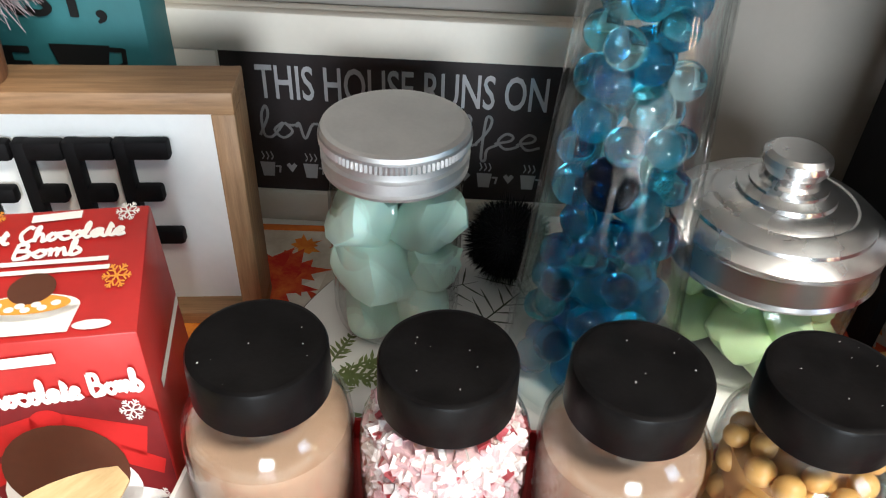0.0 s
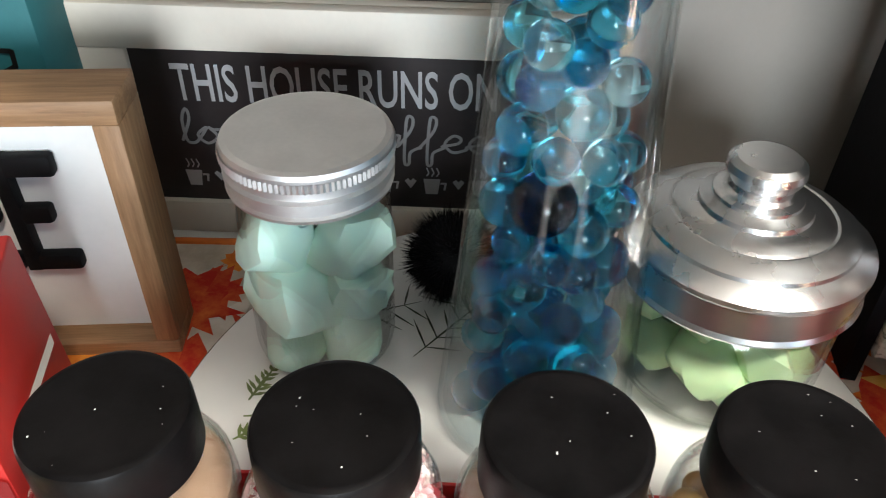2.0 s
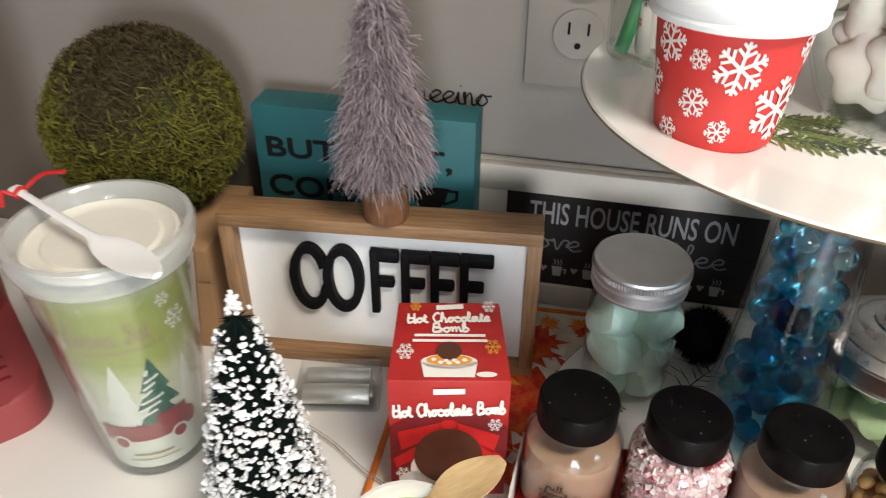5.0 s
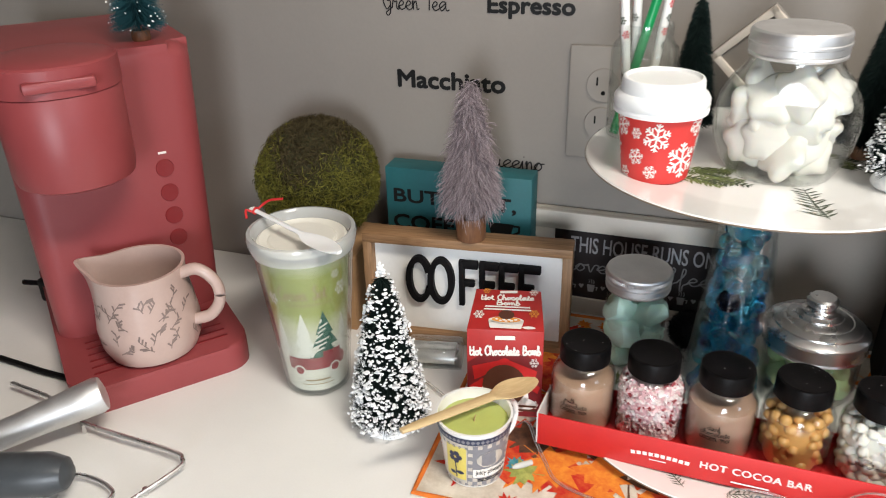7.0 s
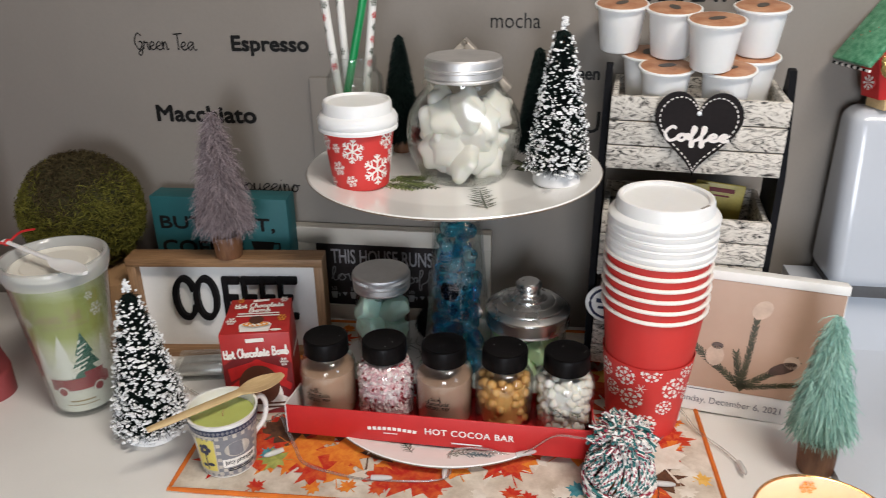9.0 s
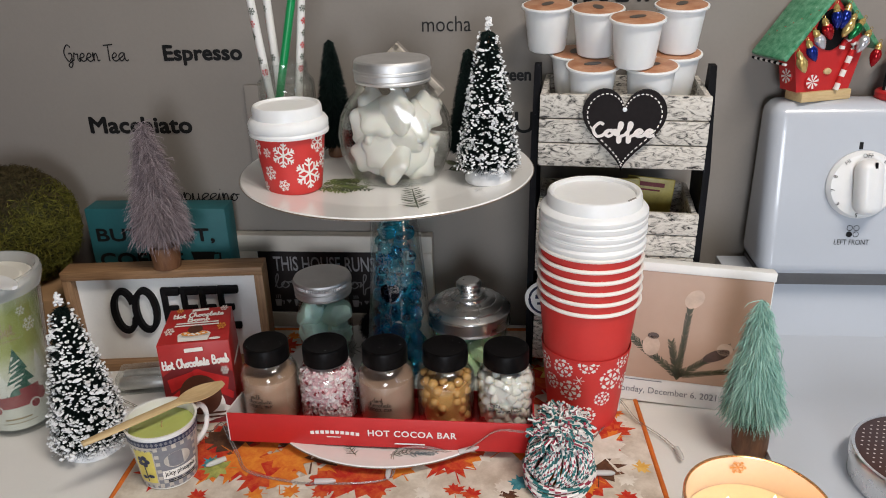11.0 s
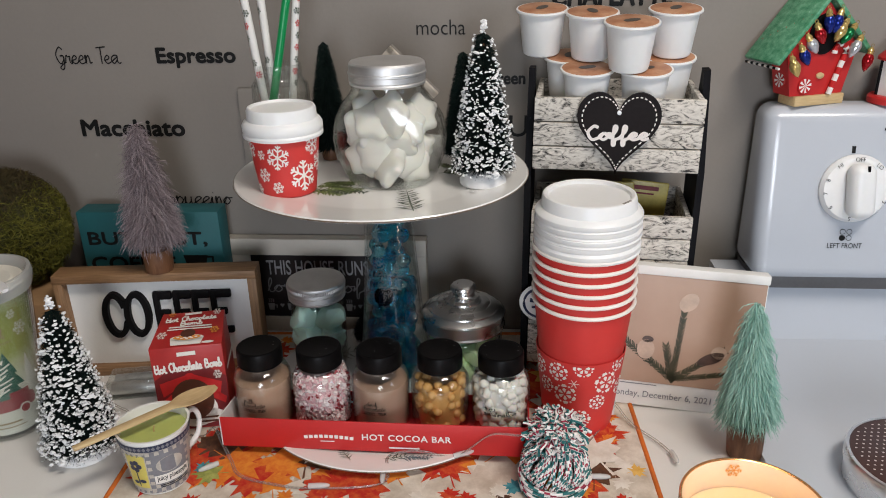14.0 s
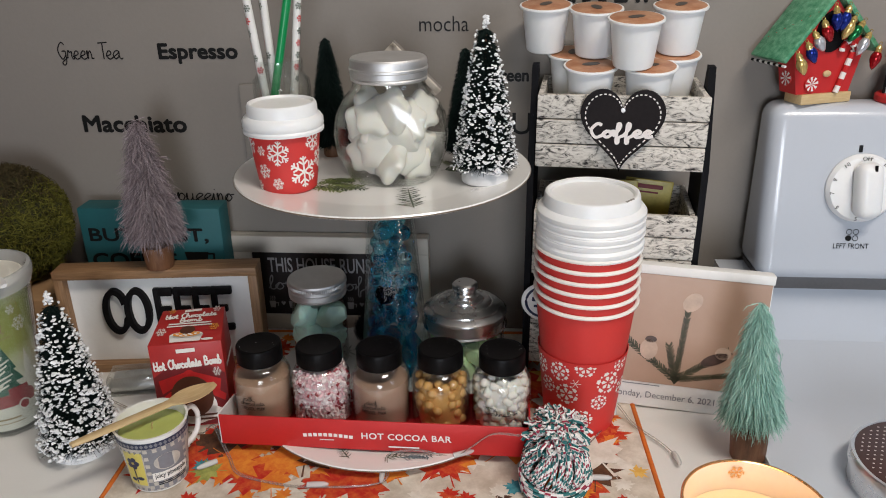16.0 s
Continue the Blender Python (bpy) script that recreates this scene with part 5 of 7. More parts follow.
part("frame_stile", box(FW - FT, FW, 0.0004, FD, FT, FH - FT, 0.0007), M_WOODUP, fr)
part("white_panel", box(FT, FW - FT, 0.012, 0.018, FT, FH - FT), M_PAPER, fr, "white painted panel")


def ring_letter(cx, cz, rx, rz, w, gap=0.0, n=48):
    """A letter O, or a C where gap is given, as a flat bar with depth."""
    bm = bmesh.new()
    a0, a1 = gap, 2 * math.pi - gap
    quads = []
    for k in range(n + 1):
        a = a0 + (a1 - a0) * k / n
        c, s = math.cos(a), math.sin(a)
        quads.append([bm.verts.new(((cx + (rx - e * w) * c), y, (cz + (rz - e * w) * s))) for e, y in ((0, -0.003), (1, -0.003), (1, 0.003), (0, 0.003))])
    for p, q in zip(quads, quads[1:]):
        for i in range(4):
            bm.faces.new((p[i], p[(i + 1) % 4], q[(i + 1) % 4], q[i]))
    if gap:
        bm.faces.new(quads[0][::-1])
        bm.faces.new(quads[-1])
    else:
        bmesh.ops.remove_doubles(bm, verts=bm.verts, dist=1e-5)
    return bm


zc, hz2 = 0.0713, 0.0271
low = pose(0, 0.0085, 0)
part("letter", ring_letter(0.0572, zc, 0.0142, hz2, 0.0064, 0.40), M_BLACKPAINT, fr, "raised black letter", at=low)
part("letter", ring_letter(0.0805, zc, 0.0142, hz2, 0.0064), M_BLACKPAINT, fr, "raised black letter", at=pose(0, 0.0083, 0))
for i, lx in enumerate((0.0995, 0.1205, 0.1405, 0.1605)):
    bm = box(lx, lx + 0.0058, -0.003, 0.003, zc - hz2 + 0.001, zc + hz2 - 0.001, 0.0008)
    arm = 0.0200 if i < 3 else 0.0225
    box(lx + 0.004, lx + arm, -0.0031, 0.0029, zc + hz2 - 0.0098, zc + hz2 - 0.0009, 0.0015, bm=bm)
    box(lx + 0.004, lx + 0.0165, -0.0031, 0.0029, zc - 0.0036, zc + 0.0042, 0.0018, bm=bm)
    if i >= 2:
        box(lx + 0.004, lx + arm - 0.001, -0.0031, 0.0029, zc - hz2 + 0.0008, zc - hz2 + 0.0085, 0.0018, bm=bm)
    part("letter", bm, M_BLACKPAINT, fr, "raised black letter", at=pose(0, 0.0085 + 0.0002 * i, 0))

teal = thing("teal_block_sign", pose(-0.2746, 0.3619, 0.0, 0, 0, 1.7), "teal painted wooden block sign lettered but first coffee", "sign")
part("block", box(0, 0.162, 0, 0.03, 0, 0.1656, 0.0012), M_TEAL, teal)
letters("block_letters", "BUT FIRST,", 0.0215, M_DECAL, teal, pose(0.0777, -0.0008, 0.1330), bold=0.0006, fit=0.136, fit_h=0.0175)
letters("block_letters", "COFFEE", 0.0215, M_DECAL, teal, pose(0.0570, -0.0008, 0.1030), bold=0.0006, fit=0.098, fit_h=0.0170)
finish("block_cup", bars_mesh([[(0.116, 0.1135), (0.119, 0.1010), (0.124, 0.0960), (0.136, 0.0960), (0.141, 0.1010), (0.144, 0.1135)], *stroke(0.143, 0.1115, 0.150, 0.1115, 0.0022), *stroke(0.150, 0.1122, 0.1495, 0.1045, 0.0022), *stroke(0.150, 0.1050, 0.140, 0.1000, 0.0022), [(0.113, 0.0945), (0.147, 0.0945), (0.144, 0.0930), (0.116, 0.0930)]], 0.0008), M_DECAL, teal, "black cup print", 0)

hs = thing("house_sign", pose(-0.1186, 0.3990, 0.0), "cream framed black sign with white coffee lettering against the wall", "sign")
M_CREAM = mat("cream_paint", (0.66, 0.60, 0.52), 0.6, var=0.05, scale=20, bump=0.1)
SW, SH, SB, ST = 0.2356, 0.1215, 0.0190, 0.1010
part("frame_board", box(0, SW, 0.004, 0.012, 0, SH, 0.001), M_CREAM, hs)
part("frame_rail", box(0, SW, -0.004, 0.004, ST, SH, 0.001), M_CREAM, hs)
part("frame_rail", box(0, SW, -0.004, 0.004, 0, SB, 0.001), M_CREAM, hs)
part("frame_stile", box(0, 0.026, -0.0036, 0.004, SB, ST, 0.001), M_CREAM, hs)
part("frame_stile", box(SW - 0.023, SW, -0.0036, 0.004, SB, ST, 0.001), M_CREAM, hs)
part("sign_panel", box(0.026, SW - 0.023, -0.0005, 0.0038, SB, ST), M_SIGNPANEL, hs, "glossy brown black panel")
CX = 0.1176
letters("sign_letters", "THIS HOUSE RUNS ON", 0.0178, M_INK, hs, pose(CX + 0.0012, -0.0009, 0.0842), fit=0.150, fit_h=0.0190, offset=0.0002)
finish("sign_letters", pen_mesh("love & coffee", 0.150, 0.0270, 0.0015), M_INKDIM, hs, "", 0, pose(CX, -0.0009, 0.0575))
for k in range(7):
    x = 0.0405 + k * 0.0239
    sh = [[(x, 0.0365), (x + 0.0012, 0.0275), (x + 0.0072, 0.0275), (x + 0.0084, 0.0365)]] + stroke(x + 0.0084, 0.0340, x + 0.0112, 0.0340, 0.0011) + stroke(x + 0.0112, 0.0345, x + 0.0105, 0.0300, 0.0011)
    for q in (0.0015, 0.004, 0.0065):
        sh += stroke(x + q, 0.0380, x + q + 0.0012, 0.0400, 0.0007) + stroke(x + q + 0.0012, 0.0400, x + q, 0.0430, 0.0007)
    if k < 6:
        sh += [[(x + 0.0145, 0.0350), (x + 0.0162, 0.0365), (x + 0.0175, 0.0350), (x + 0.0175, 0.0305)], [(x + 0.0175, 0.0305), (x + 0.0175, 0.0350), (x + 0.0188, 0.0365), (x + 0.0205, 0.0350)]]
    finish("sign_print", bars_mesh(sh, 0.0009), M_INK, hs, "small cup and heart prints", 0)

# ---- trees ----
soft_tree("lilac_tree", pose(-0.159, 0.3050, 0.1226), "lilac grey frizzy bottle brush tree standing on the frame sign", 0.160, 0.0268, 0.039, M_TREELILAC, 14000, 0.26, 0.68, 0.00025, 0.0155, 0.025, 2.2, 0.007)
brush_tree("snowy_tree", pose(-0.190, 0.157, 0.0), "dark bottle brush tree flocked with white snow on the counter", 0.163, 0.0355, 0.014, M_TREEDARK, 13000, 2100, "snow", 0.027, 0.013, 0.1, "snowy bottle brush trees", power=0.66, tuft=0.0008, flake=1.5)
brush_tree("snowy_tree", PL @ pose(0.0941, -0.0252, 0.0062), "dark bottle brush tree flocked with white snow on the upper plate", 0.139, 0.0275, 0.016, M_TREEDARK, 12000, 1400, "snow", 0.021, 0.0145, 0.1, "snowy bottle brush trees", power=0.66, tuft=0.0007, flake=1.25)
brush_tree("dark_tree", PL @ pose(-0.0593, 0.0540, 0.0055), "small dark green bottle brush tree on the upper plate", 0.121, 0.0215, 0.014, M_TREEDARK, 13000, 0, "wood", 0.009, 0.012, 0.12, "dark bottle brush trees", power=0.78, tuft=0.0009)
brush_tree("dark_tree", PL @ pose(0.0742, 0.034, 0.0055), "small dark green bottle brush tree on the upper plate", 0.113, 0.0215, 0.014, M_TREEDARK, 13000, 0, "wood", 0.009, 0.012, 0.12, "dark bottle brush trees", power=0.78, tuft=0.0009)
soft_tree("mint_tree", pose(0.4275, 0.180, 0.0, 0, -3.5, 0) @ pose(0, 0, 0.001), "mint green bottle brush tree with wooden foot on the counter", 0.158, 0.0242, 0.053, M_TREEMINT, 17000, 0.62, 0.72, 0.00028, 0.0166, 0.034, 0.8, 0.002)

# ---- things on the upper plate ----
def cup_shape(r0, r1, h):
    return [(r0 - 0.002, 0.0), (r0, 0.0015), (r1, h)]


sc = thing("small_cup", PL @ pose(-0.0767, -0.0464, 0.0053) @ Matrix.Diagonal((0.99, 0.99, 1.10, 1)), "small red snowflake paper cup with white lid on the upper plate", "cup")
part("cup_body", lathe([(0, 0.002)] + cup_shape(0.0245, 0.0315, 0.052) + [(0.0305, 0.052), (0.024, 0.003), (0, 0.003)], 56), M_REDCUP, sc)
part("lid", lathe([(0.0318, 0.046), (0.0342, 0.0465), (0.0345, 0.0485), (0.0335, 0.0500), (0.0345, 0.0515), (0.0345, 0.0555), (0.0325, 0.0585), (0.0300, 0.0595), (0.0296, 0.0665), (0.0285, 0.0685), (0.0270, 0.0688), (0.0255, 0.0668), (0, 0.0666)], 64), M_PLASTIC_WHITE, sc, "white plastic lid")
SCR = lambda z: 0.0245 + (0.0315 - 0.0245) * z / 0.052
fl = [(-0.003, 0.0345, 0.0100, 0), (0.0180, 0.0180, 0.0128, 0), (-0.0175, 0.0195, 0.0062, 0), (-0.0055, 0.0098, 0.0050, 0), (0.0300, 0.0415, 0.0085, 0), (-0.0330, 0.0390, 0.0080, 0), (-0.0185, 0.0360, 0.0042, 0), (-0.0270, 0.0060, 0.0050, 0), (0.0385, 0.0260, 0.0085, 0), (-0.042, 0.022, 0.008, 0), (0.052, 0.014, 0.008, 0), (-0.056, 0.032, 0.007, 0)]
for x, z, r, k in fl:
    finish("snowflake_print", wrap_mesh(bars_mesh(snowflake(x, z, r, k, r * 40)), SCR, 0.15), M_PALEPRINT, sc, "white snowflake print", 0)

mm = thing("marshmallow_jar", PL @ pose(0.0106, -0.0145, 0.0053) @ Matrix.Diagonal((1, 1, 1.055, 1)), "flat-sided glass jar of white marshmallows with silver lid", "jar")
MMJ = [(0.032, 0.0), (0.035, 0.0015), (0.040, 0.010), (0.0455, 0.024), (0.0475, 0.040), (0.0455, 0.056), (0.040, 0.068), (0.0335, 0.076), (0.0315, 0.080), (0.0315, 0.085)]
bm = lathe(shell(MMJ, 0.0018), 72)
for v in bm.verts:
    v.co.x *= 1 + 0.08 * min(1.0, max(0.0, (0.078 - v.co.z) / 0.03))
    if v.co.y < -0.034 and v.co.z < 0.079:
        v.co.y = -0.034 + (v.co.y + 0.034) * 0.12
    if v.co.y > 0.034 and v.co.z < 0.079:
        v.co.y = 0.034 + (v.co.y - 0.034) * 0.12
part("jar_glass", bm, M_GLASS, mm)
part("lid", lathe([(0.0318, 0.0835), (0.0331, 0.0840), (0.0334, 0.0855), (0.0325, 0.0865), (0.0334, 0.0875), (0.0334, 0.0915), (0.0341, 0.0922), (0.0341, 0.0938), (0.0334, 0.0945), (0.0334, 0.0985), (0.0328, 0.1005), (0.0315, 0.1018), (0.029, 0.1016), (0, 0.1016)], 72), M_STEEL, mm, "brushed silver metal lid", 20)
rnd = random.Random(77)
for i in range(24):
    a, q = i * 2.4, math.sqrt(rnd.uniform(0.25, 1)) * 0.024
    z = 0.014 + 0.046 * (i / 23)
    rim = 0.034 if 0.02 < z < 0.058 else 0.026
    p = Vector((q * math.cos(a) * rim / 0.029, q * math.sin(a) * 0.75, z))
    bm = bmesh.new()
    bmesh.ops.create_icosphere(bm, subdivisions=4, radius=1)
    n = rnd.choice([4, 5, 5, 6])
    r = rnd.uniform(0.0150, 0.0190)
    ph = rnd.uniform(0, 6.28)
    for v in bm.verts:
        d = v.co.normalized()
        an, flat = math.atan2(d.z, d.x), math.hypot(d.x, d.z)
        k = 1 + 0.12 * math.cos(n * an + ph) * flat ** 2 + 0.07 * noise.noise(d * 2 + Vector((i, 0, 0)))
        y = math.copysign(abs(d.y) ** 0.75, d.y)
        v.co = Vector((d.x * k * r, y * 0.46 * r, d.z * k * r))
    rot = Euler((rnd.uniform(-0.7, 0.9), rnd.uniform(0, 6), rnd.uniform(-0.9, 0.9))).to_matrix().to_4x4()
    part("marshmallow", bm, M_MARSH, mm, "", 50, Matrix.Translation(p) @ rot)

sj = thing("straw_jar", PL @ pose(-0.0990, 0.0350, 0.0075) @ Matrix.Scale(0.98, 4), "small clear mason jar holding paper and green straws", "jar")
SJ = [(0.019, 0), (0.0265, 0.003), (0.0275, 0.008), (0.0275, 0.070), (0.027, 0.078), (0.0225, 0.084), (0.0215, 0.087), (0.0222, 0.089), (0.0215, 0.091), (0.0222, 0.093), (0.0215, 0.097)]
part("jar_glass", lathe(shell(SJ, 0.0016), 48), M_PLASTIC_CLEAR, sj)
M_STRAWW = two_tone("printed_paper_straw", (0.75, 0.73, 0.69), (0.80, 0.78, 0.75), 30, 0.3, 0.6, 0.7, bump=0.05)
M_GREENSTRAW = mat("green_plastic", (0.008, 0.26, 0.075), 0.3, var=0.1)


def straw(name, p0, p1, r, material, label, bits):
    p0, p1 = Vector(p0), Vector(p1)
    t = thing(name, Matrix.Translation(p0) @ (p1 - p0).to_track_quat("Z", "Y").to_matrix().to_4x4(), label, "straw", "straws in the jar")
    h = (p1 - p0).length
    part("straw_tube", lathe([(r, 0), (r, h), (r - 0.0004, h), (r - 0.0004, 0), (r, 0)], 20), material, t)
    if bits:
        sh = []
        rnd = random.Random(len(label) + int(p0.x * 1e4))
        for k in range(int(h / 0.011)):
            sh.append((rnd.uniform(-0.006, 0.006), 0.006 + k * 0.011))
        for i, (x, z) in enumerate(sh):
            me = bars_mesh(snowflake(x, z, 0.0034, 0, z * 90))
            finish("straw_print", wrap_mesh(me, lambda q: r, 0), M_RED if i % 2 else M_TWIG, t, "small snowflake print", 0)


SZ = 0.2478
straw("paper_straw", (-0.0155, 0.293, SZ), (-0.034, 0.287, SZ + 0.205), 0.0036, M_STRAWW, "white paper straw with red and green snowflakes", 1)
straw("paper_straw", (-0.0120, 0.303, SZ), (-0.0215, 0.306, SZ + 0.205), 0.0036, M_STRAWW, "white paper straw with printed snowflakes", 1)
straw("paper_straw", (-0.0060, 0.310, SZ), (0.0185, 0.3155, SZ + 0.205), 0.0036, M_STRAWW, "white paper straw with printed snowflakes", 1)
straw("green_straw", (-0.0265, 0.292, SZ), (0.0205, 0.297, SZ + 0.205), 0.0038, M_GREENSTRAW, "green plastic drinking straw", 0)

tag = thing("white_plaque", pose(0.090, 0.378, 0.2970, 12, 45, 0), "small white wooden square plaque leaning behind the marshmallow jar", "plaque")
part("plaque_board", box(-0.034, 0.034, 0, 0.006, -0.034, 0.034, 0.001), M_WALL, tag)
for a in range(4):
    part("plaque_edge", box(-0.034, 0.034, -0.004, 0.0, 0.0275, 0.034, 0.0008), M_CREAM, tag, at=pose(0, 0, 0, 0, 90 * a, 0))

# ---- shelf rack with coffee pods ----
CR = pose(0.2317, 0.3050, 0, 0, 0, -5.8)
rack = thing("shelf_rack", CR, "black wooden rack with three whitewashed rustic crates", "rack")
M_RUSTIC = two_tone("whitewashed_wood", (0.014, 0.012, 0.011), (0.58, 0.54, 0.48), 85, 0.36, 0.50, 0.75, (0.75, 1, 1.8), 0.5, (0.68, 0.64, 0.58))
M_RUSTIC.node_tree.nodes["Noise Texture"].inputs["Distortion"].default_value = 2.2
CW, CD = 0.155, 0.098


def crate(z0, z1, y0, floor):
    h = (z1 - z0) / 3
    for i in range(3):
        part("crate_slat", box(0, CW, y0, y0 + 0.006, z0 + i * h + 0.0006, z0 + (i + 1) * h - 0.0006, 0.0009), M_RUSTIC, rack, "", at=pose(0.0003 * i, 0, 0))
    part("crate_side", box(0.001, 0.006, y0 + 0.006, y0 + CD, z0, z1, 0.0006), M_RUSTIC, rack)
    part("crate_side", box(CW - 0.006, CW - 0.001, y0 + 0.006, y0 + CD, z0, z1, 0.0006), M_RUSTIC, rack)
    part("crate_back", box(0.006, CW - 0.006, y0 + CD - 0.006, y0 + CD, z0, z1, 0.0006), M_RUSTIC, rack)
    part("crate_floor", box(0.006, CW - 0.006, y0 + 0.006, y0 + CD - 0.006, floor, floor + 0.005), M_RUSTIC, rack)


crate(0.235, 0.3055, 0.0, 0.2690)
crate(0.122, 0.1915, 0.0, 0.125)
crate(0.018, 0.088, 0.0, 0.021)
M_POST = two_tone("scuffed_black_paint", (0.004, 0.004, 0.005), (0.006, 0.006, 0.008), 70, 0.3, 0.66, 0.65, (3, 1, 0.8), 0.3, (0.20, 0.20, 0.23))
M_POST.node_tree.nodes["Principled BSDF"].inputs["Specular IOR Level"].default_value = 0.1
for x in (-0.0075, CW + 0.0004):
    part("side_board", prism([(0.002, 0), (0.006, 0.235), (0.036, 0.326), (0.050, 0.326), (0.080, 0.235), (0.086, 0)], -x - 0.0062, -x, at=pose(0, 0, 0, 0, 0, 90)), M_POST, rack, "scuffed black painted side board")

heart = thing("heart_sign", CR @ pose(0.0785, -0.0035, 0.3020, 1, 0, 0), "black chalkboard heart lettered coffee with stitched white border", "sign")
hp = []
for k in range(60):
    t = 2 * math.pi * k / 60
    hp.append((0.0380 * math.sin(t) ** 3, 0.0432 / 16 * (13 * math.cos(t) - 5 * math.cos(2 * t) - 2 * math.cos(3 * t) - math.cos(4 * t)) - 0.0221))
part("heart_board", prism(hp, -0.003, 0.0), M_CHALK, heart)
dash = []
for k in range(0, 120, 2):
    def hpt(i):
        t = 2 * math.pi * i / 120
        return 0.0380 * 0.88 * math.sin(t) ** 3, 0.0432 * 0.88 / 16 * (13 * math.cos(t) - 5 * math.cos(2 * t) - 2 * math.cos(3 * t) - math.cos(4 * t)) - 0.0225
    (x0_, z0_), (x1_, z1_) = hpt(k), hpt(k + 1.1)
    if math.hypot(x1_ - x0_, z1_ - z0_) > 0.0003:
        dash += stroke(x0_, z0_, x1_, z1_, 0.0011)
finish("stitching", bars_mesh(dash, 0.0034), M_PRINTWHITE, heart, "white dashed stitching", 0)
finish("heart_letters", pen_mesh("Coffee", 0.0555, 0.0185, 0.0029), M_PRINTWHITE, heart, "white chalk lettering", 0, pose(0.0005, -0.0036, -0.0300, 0, -1, 0))
part("nail", lathe([(0, 0), (0.002, 0), (0.002, 0.0012), (0, 0.0016)], 14), M_STEEL, heart, "", at=pose(0, -0.003, -0.0085, 90))

M_FOIL = two_tone("orange_foil", (0.36, 0.14, 0.06), (0.55, 0.30, 0.17), 60, 0.35, 0.65, 0.4, bump=0.05)
M_FOILDARK = mat("dark_foil_print", (0.06, 0.05, 0.04), 0.4, var=0.3)
POD = [(0, 0.0), (0.0160, 0.0), (0.0178, 0.0012), (0.0185, 0.004), (0.0222, 0.0385), (0.0224, 0.0415), (0.0252, 0.0418), (0.0256, 0.0430), (0.0252, 0.0442), (0.0235, 0.0444)]


def pod(m, label):
    t = thing("coffee_pod", m, label, "coffee pod", "coffee pods in the crate")
    part("pod_cup", lathe(POD, 48), M_PLASTIC_WHITE, t)
    lid = part("foil_lid", lathe([(0.0236, 0.0444), (0.0225, 0.0448), (0, 0.0450)], 40), M_FOIL, t, "orange printed foil lid")
    part("lid_print", lathe([(0, 0.04515), (0.0085, 0.04515), (0.0085, 0.0453), (0, 0.0453)], 24, sy=0.55), M_FOILDARK, lid, "dark oval print")
    return t


# Added unseen board; the pods lean on it to fit the camera's view.
part("pod_tilt_board", box(0.0065, CW - 0.0065, 0.0065, CD - 0.0065, -0.002, 0.0, 0.0003), M_RUSTIC, rack, "added unseen board that tilts the pods to fit the camera's view", at=pose(0, 0, 0.2790, 8))
PODS = CR @ pose(0, 0, 0.2790, 8)
P0 = pod(PODS @ pose(0.0477, 0.0345, 0.0003, 0, 0, 20), "white plastic coffee pod with orange foil lid in the crate")
for x, y, z, rz in ((0.1016, 0.0345, 0.0003, 200), (0.0300, 0.0740, 0.0003, 80), (0.1265, 0.0740, 0.0003, 140), (0.0852, 0.0290, 0.0457, 30), (0.0500, 0.0640, 0.0457, 110), (0.0020, 0.0770, 0.0457, 60), (0.1275, 0.0760, 0.0457, 240)):
    copy_thing(P0, PODS @ pose(x, y, z, 0, 0, rz))

M_TEABAG = mat("tea_packet", (0.46, 0.37, 0.08), 0.35, var=0.3, scale=40)
for i, (x, tilt) in enumerate(((0.045, 3), (0.072, -2), (0.099, 5))):
    tb = thing("tea_packet", CR @ pose(x + 0.008, 0.030 + 0.014 * i, 0.1302, 0, tilt, 0), "yellow green foil tea packet standing in the crate", "tea packet", "tea packets in the crate")
    bm = box(-0.024, 0.024, -0.003, 0.003, 0, 0.083 - 0.002 * i, 0.0014)
    for v in bm.verts:
        v.co.y *= 1.0 - 0.7 * abs(v.co.z - 0.04) / 0.045
    part("packet_foil", bm, M_TEABAG, tb)
    finish("packet_print", bars_mesh(stroke(-0.015, 0.072, 0.014, 0.072, 0.0045) + stroke(-0.010, 0.066, 0.010, 0.066, 0.0018), 0.0022), M_DARKRED, tb, "dark red print", 0)
coaster = thing("round_tag", CR @ pose(0.0130, -0.004, 0.0930, 4, 0, 0), "round white tag with dark blue print on the rack", "tag")
part("tag_disc", lathe([(0, 0), (0.0215, 0), (0.0220, 0.0007), (0.0215, 0.0014), (0, 0.0014)], 40), M_PAPER, coaster, at=pose(0, 0, 0, 90))
part("tag_print", tube([(0.017 * math.cos(k * 0.2618), -0.0017, 0.017 * math.sin(k * 0.2618)) for k in range(24)], 0.0014, 5, closed=True), M_NAVY, coaster, "dark blue ring print")
finish("tag_bar", bars_mesh(stroke(-0.011, 0.003, 0.011, 0.003, 0.005) + stroke(-0.009, -0.005, 0.009, -0.005, 0.003), 0.0017), M_NAVY, coaster, "", 0)

# ---- stack of paper cups ----
SX, SY = 0.2790, 0.2296
CUPR0, CUPR1, CUPH = 0.0320, 0.0453, 0.1331


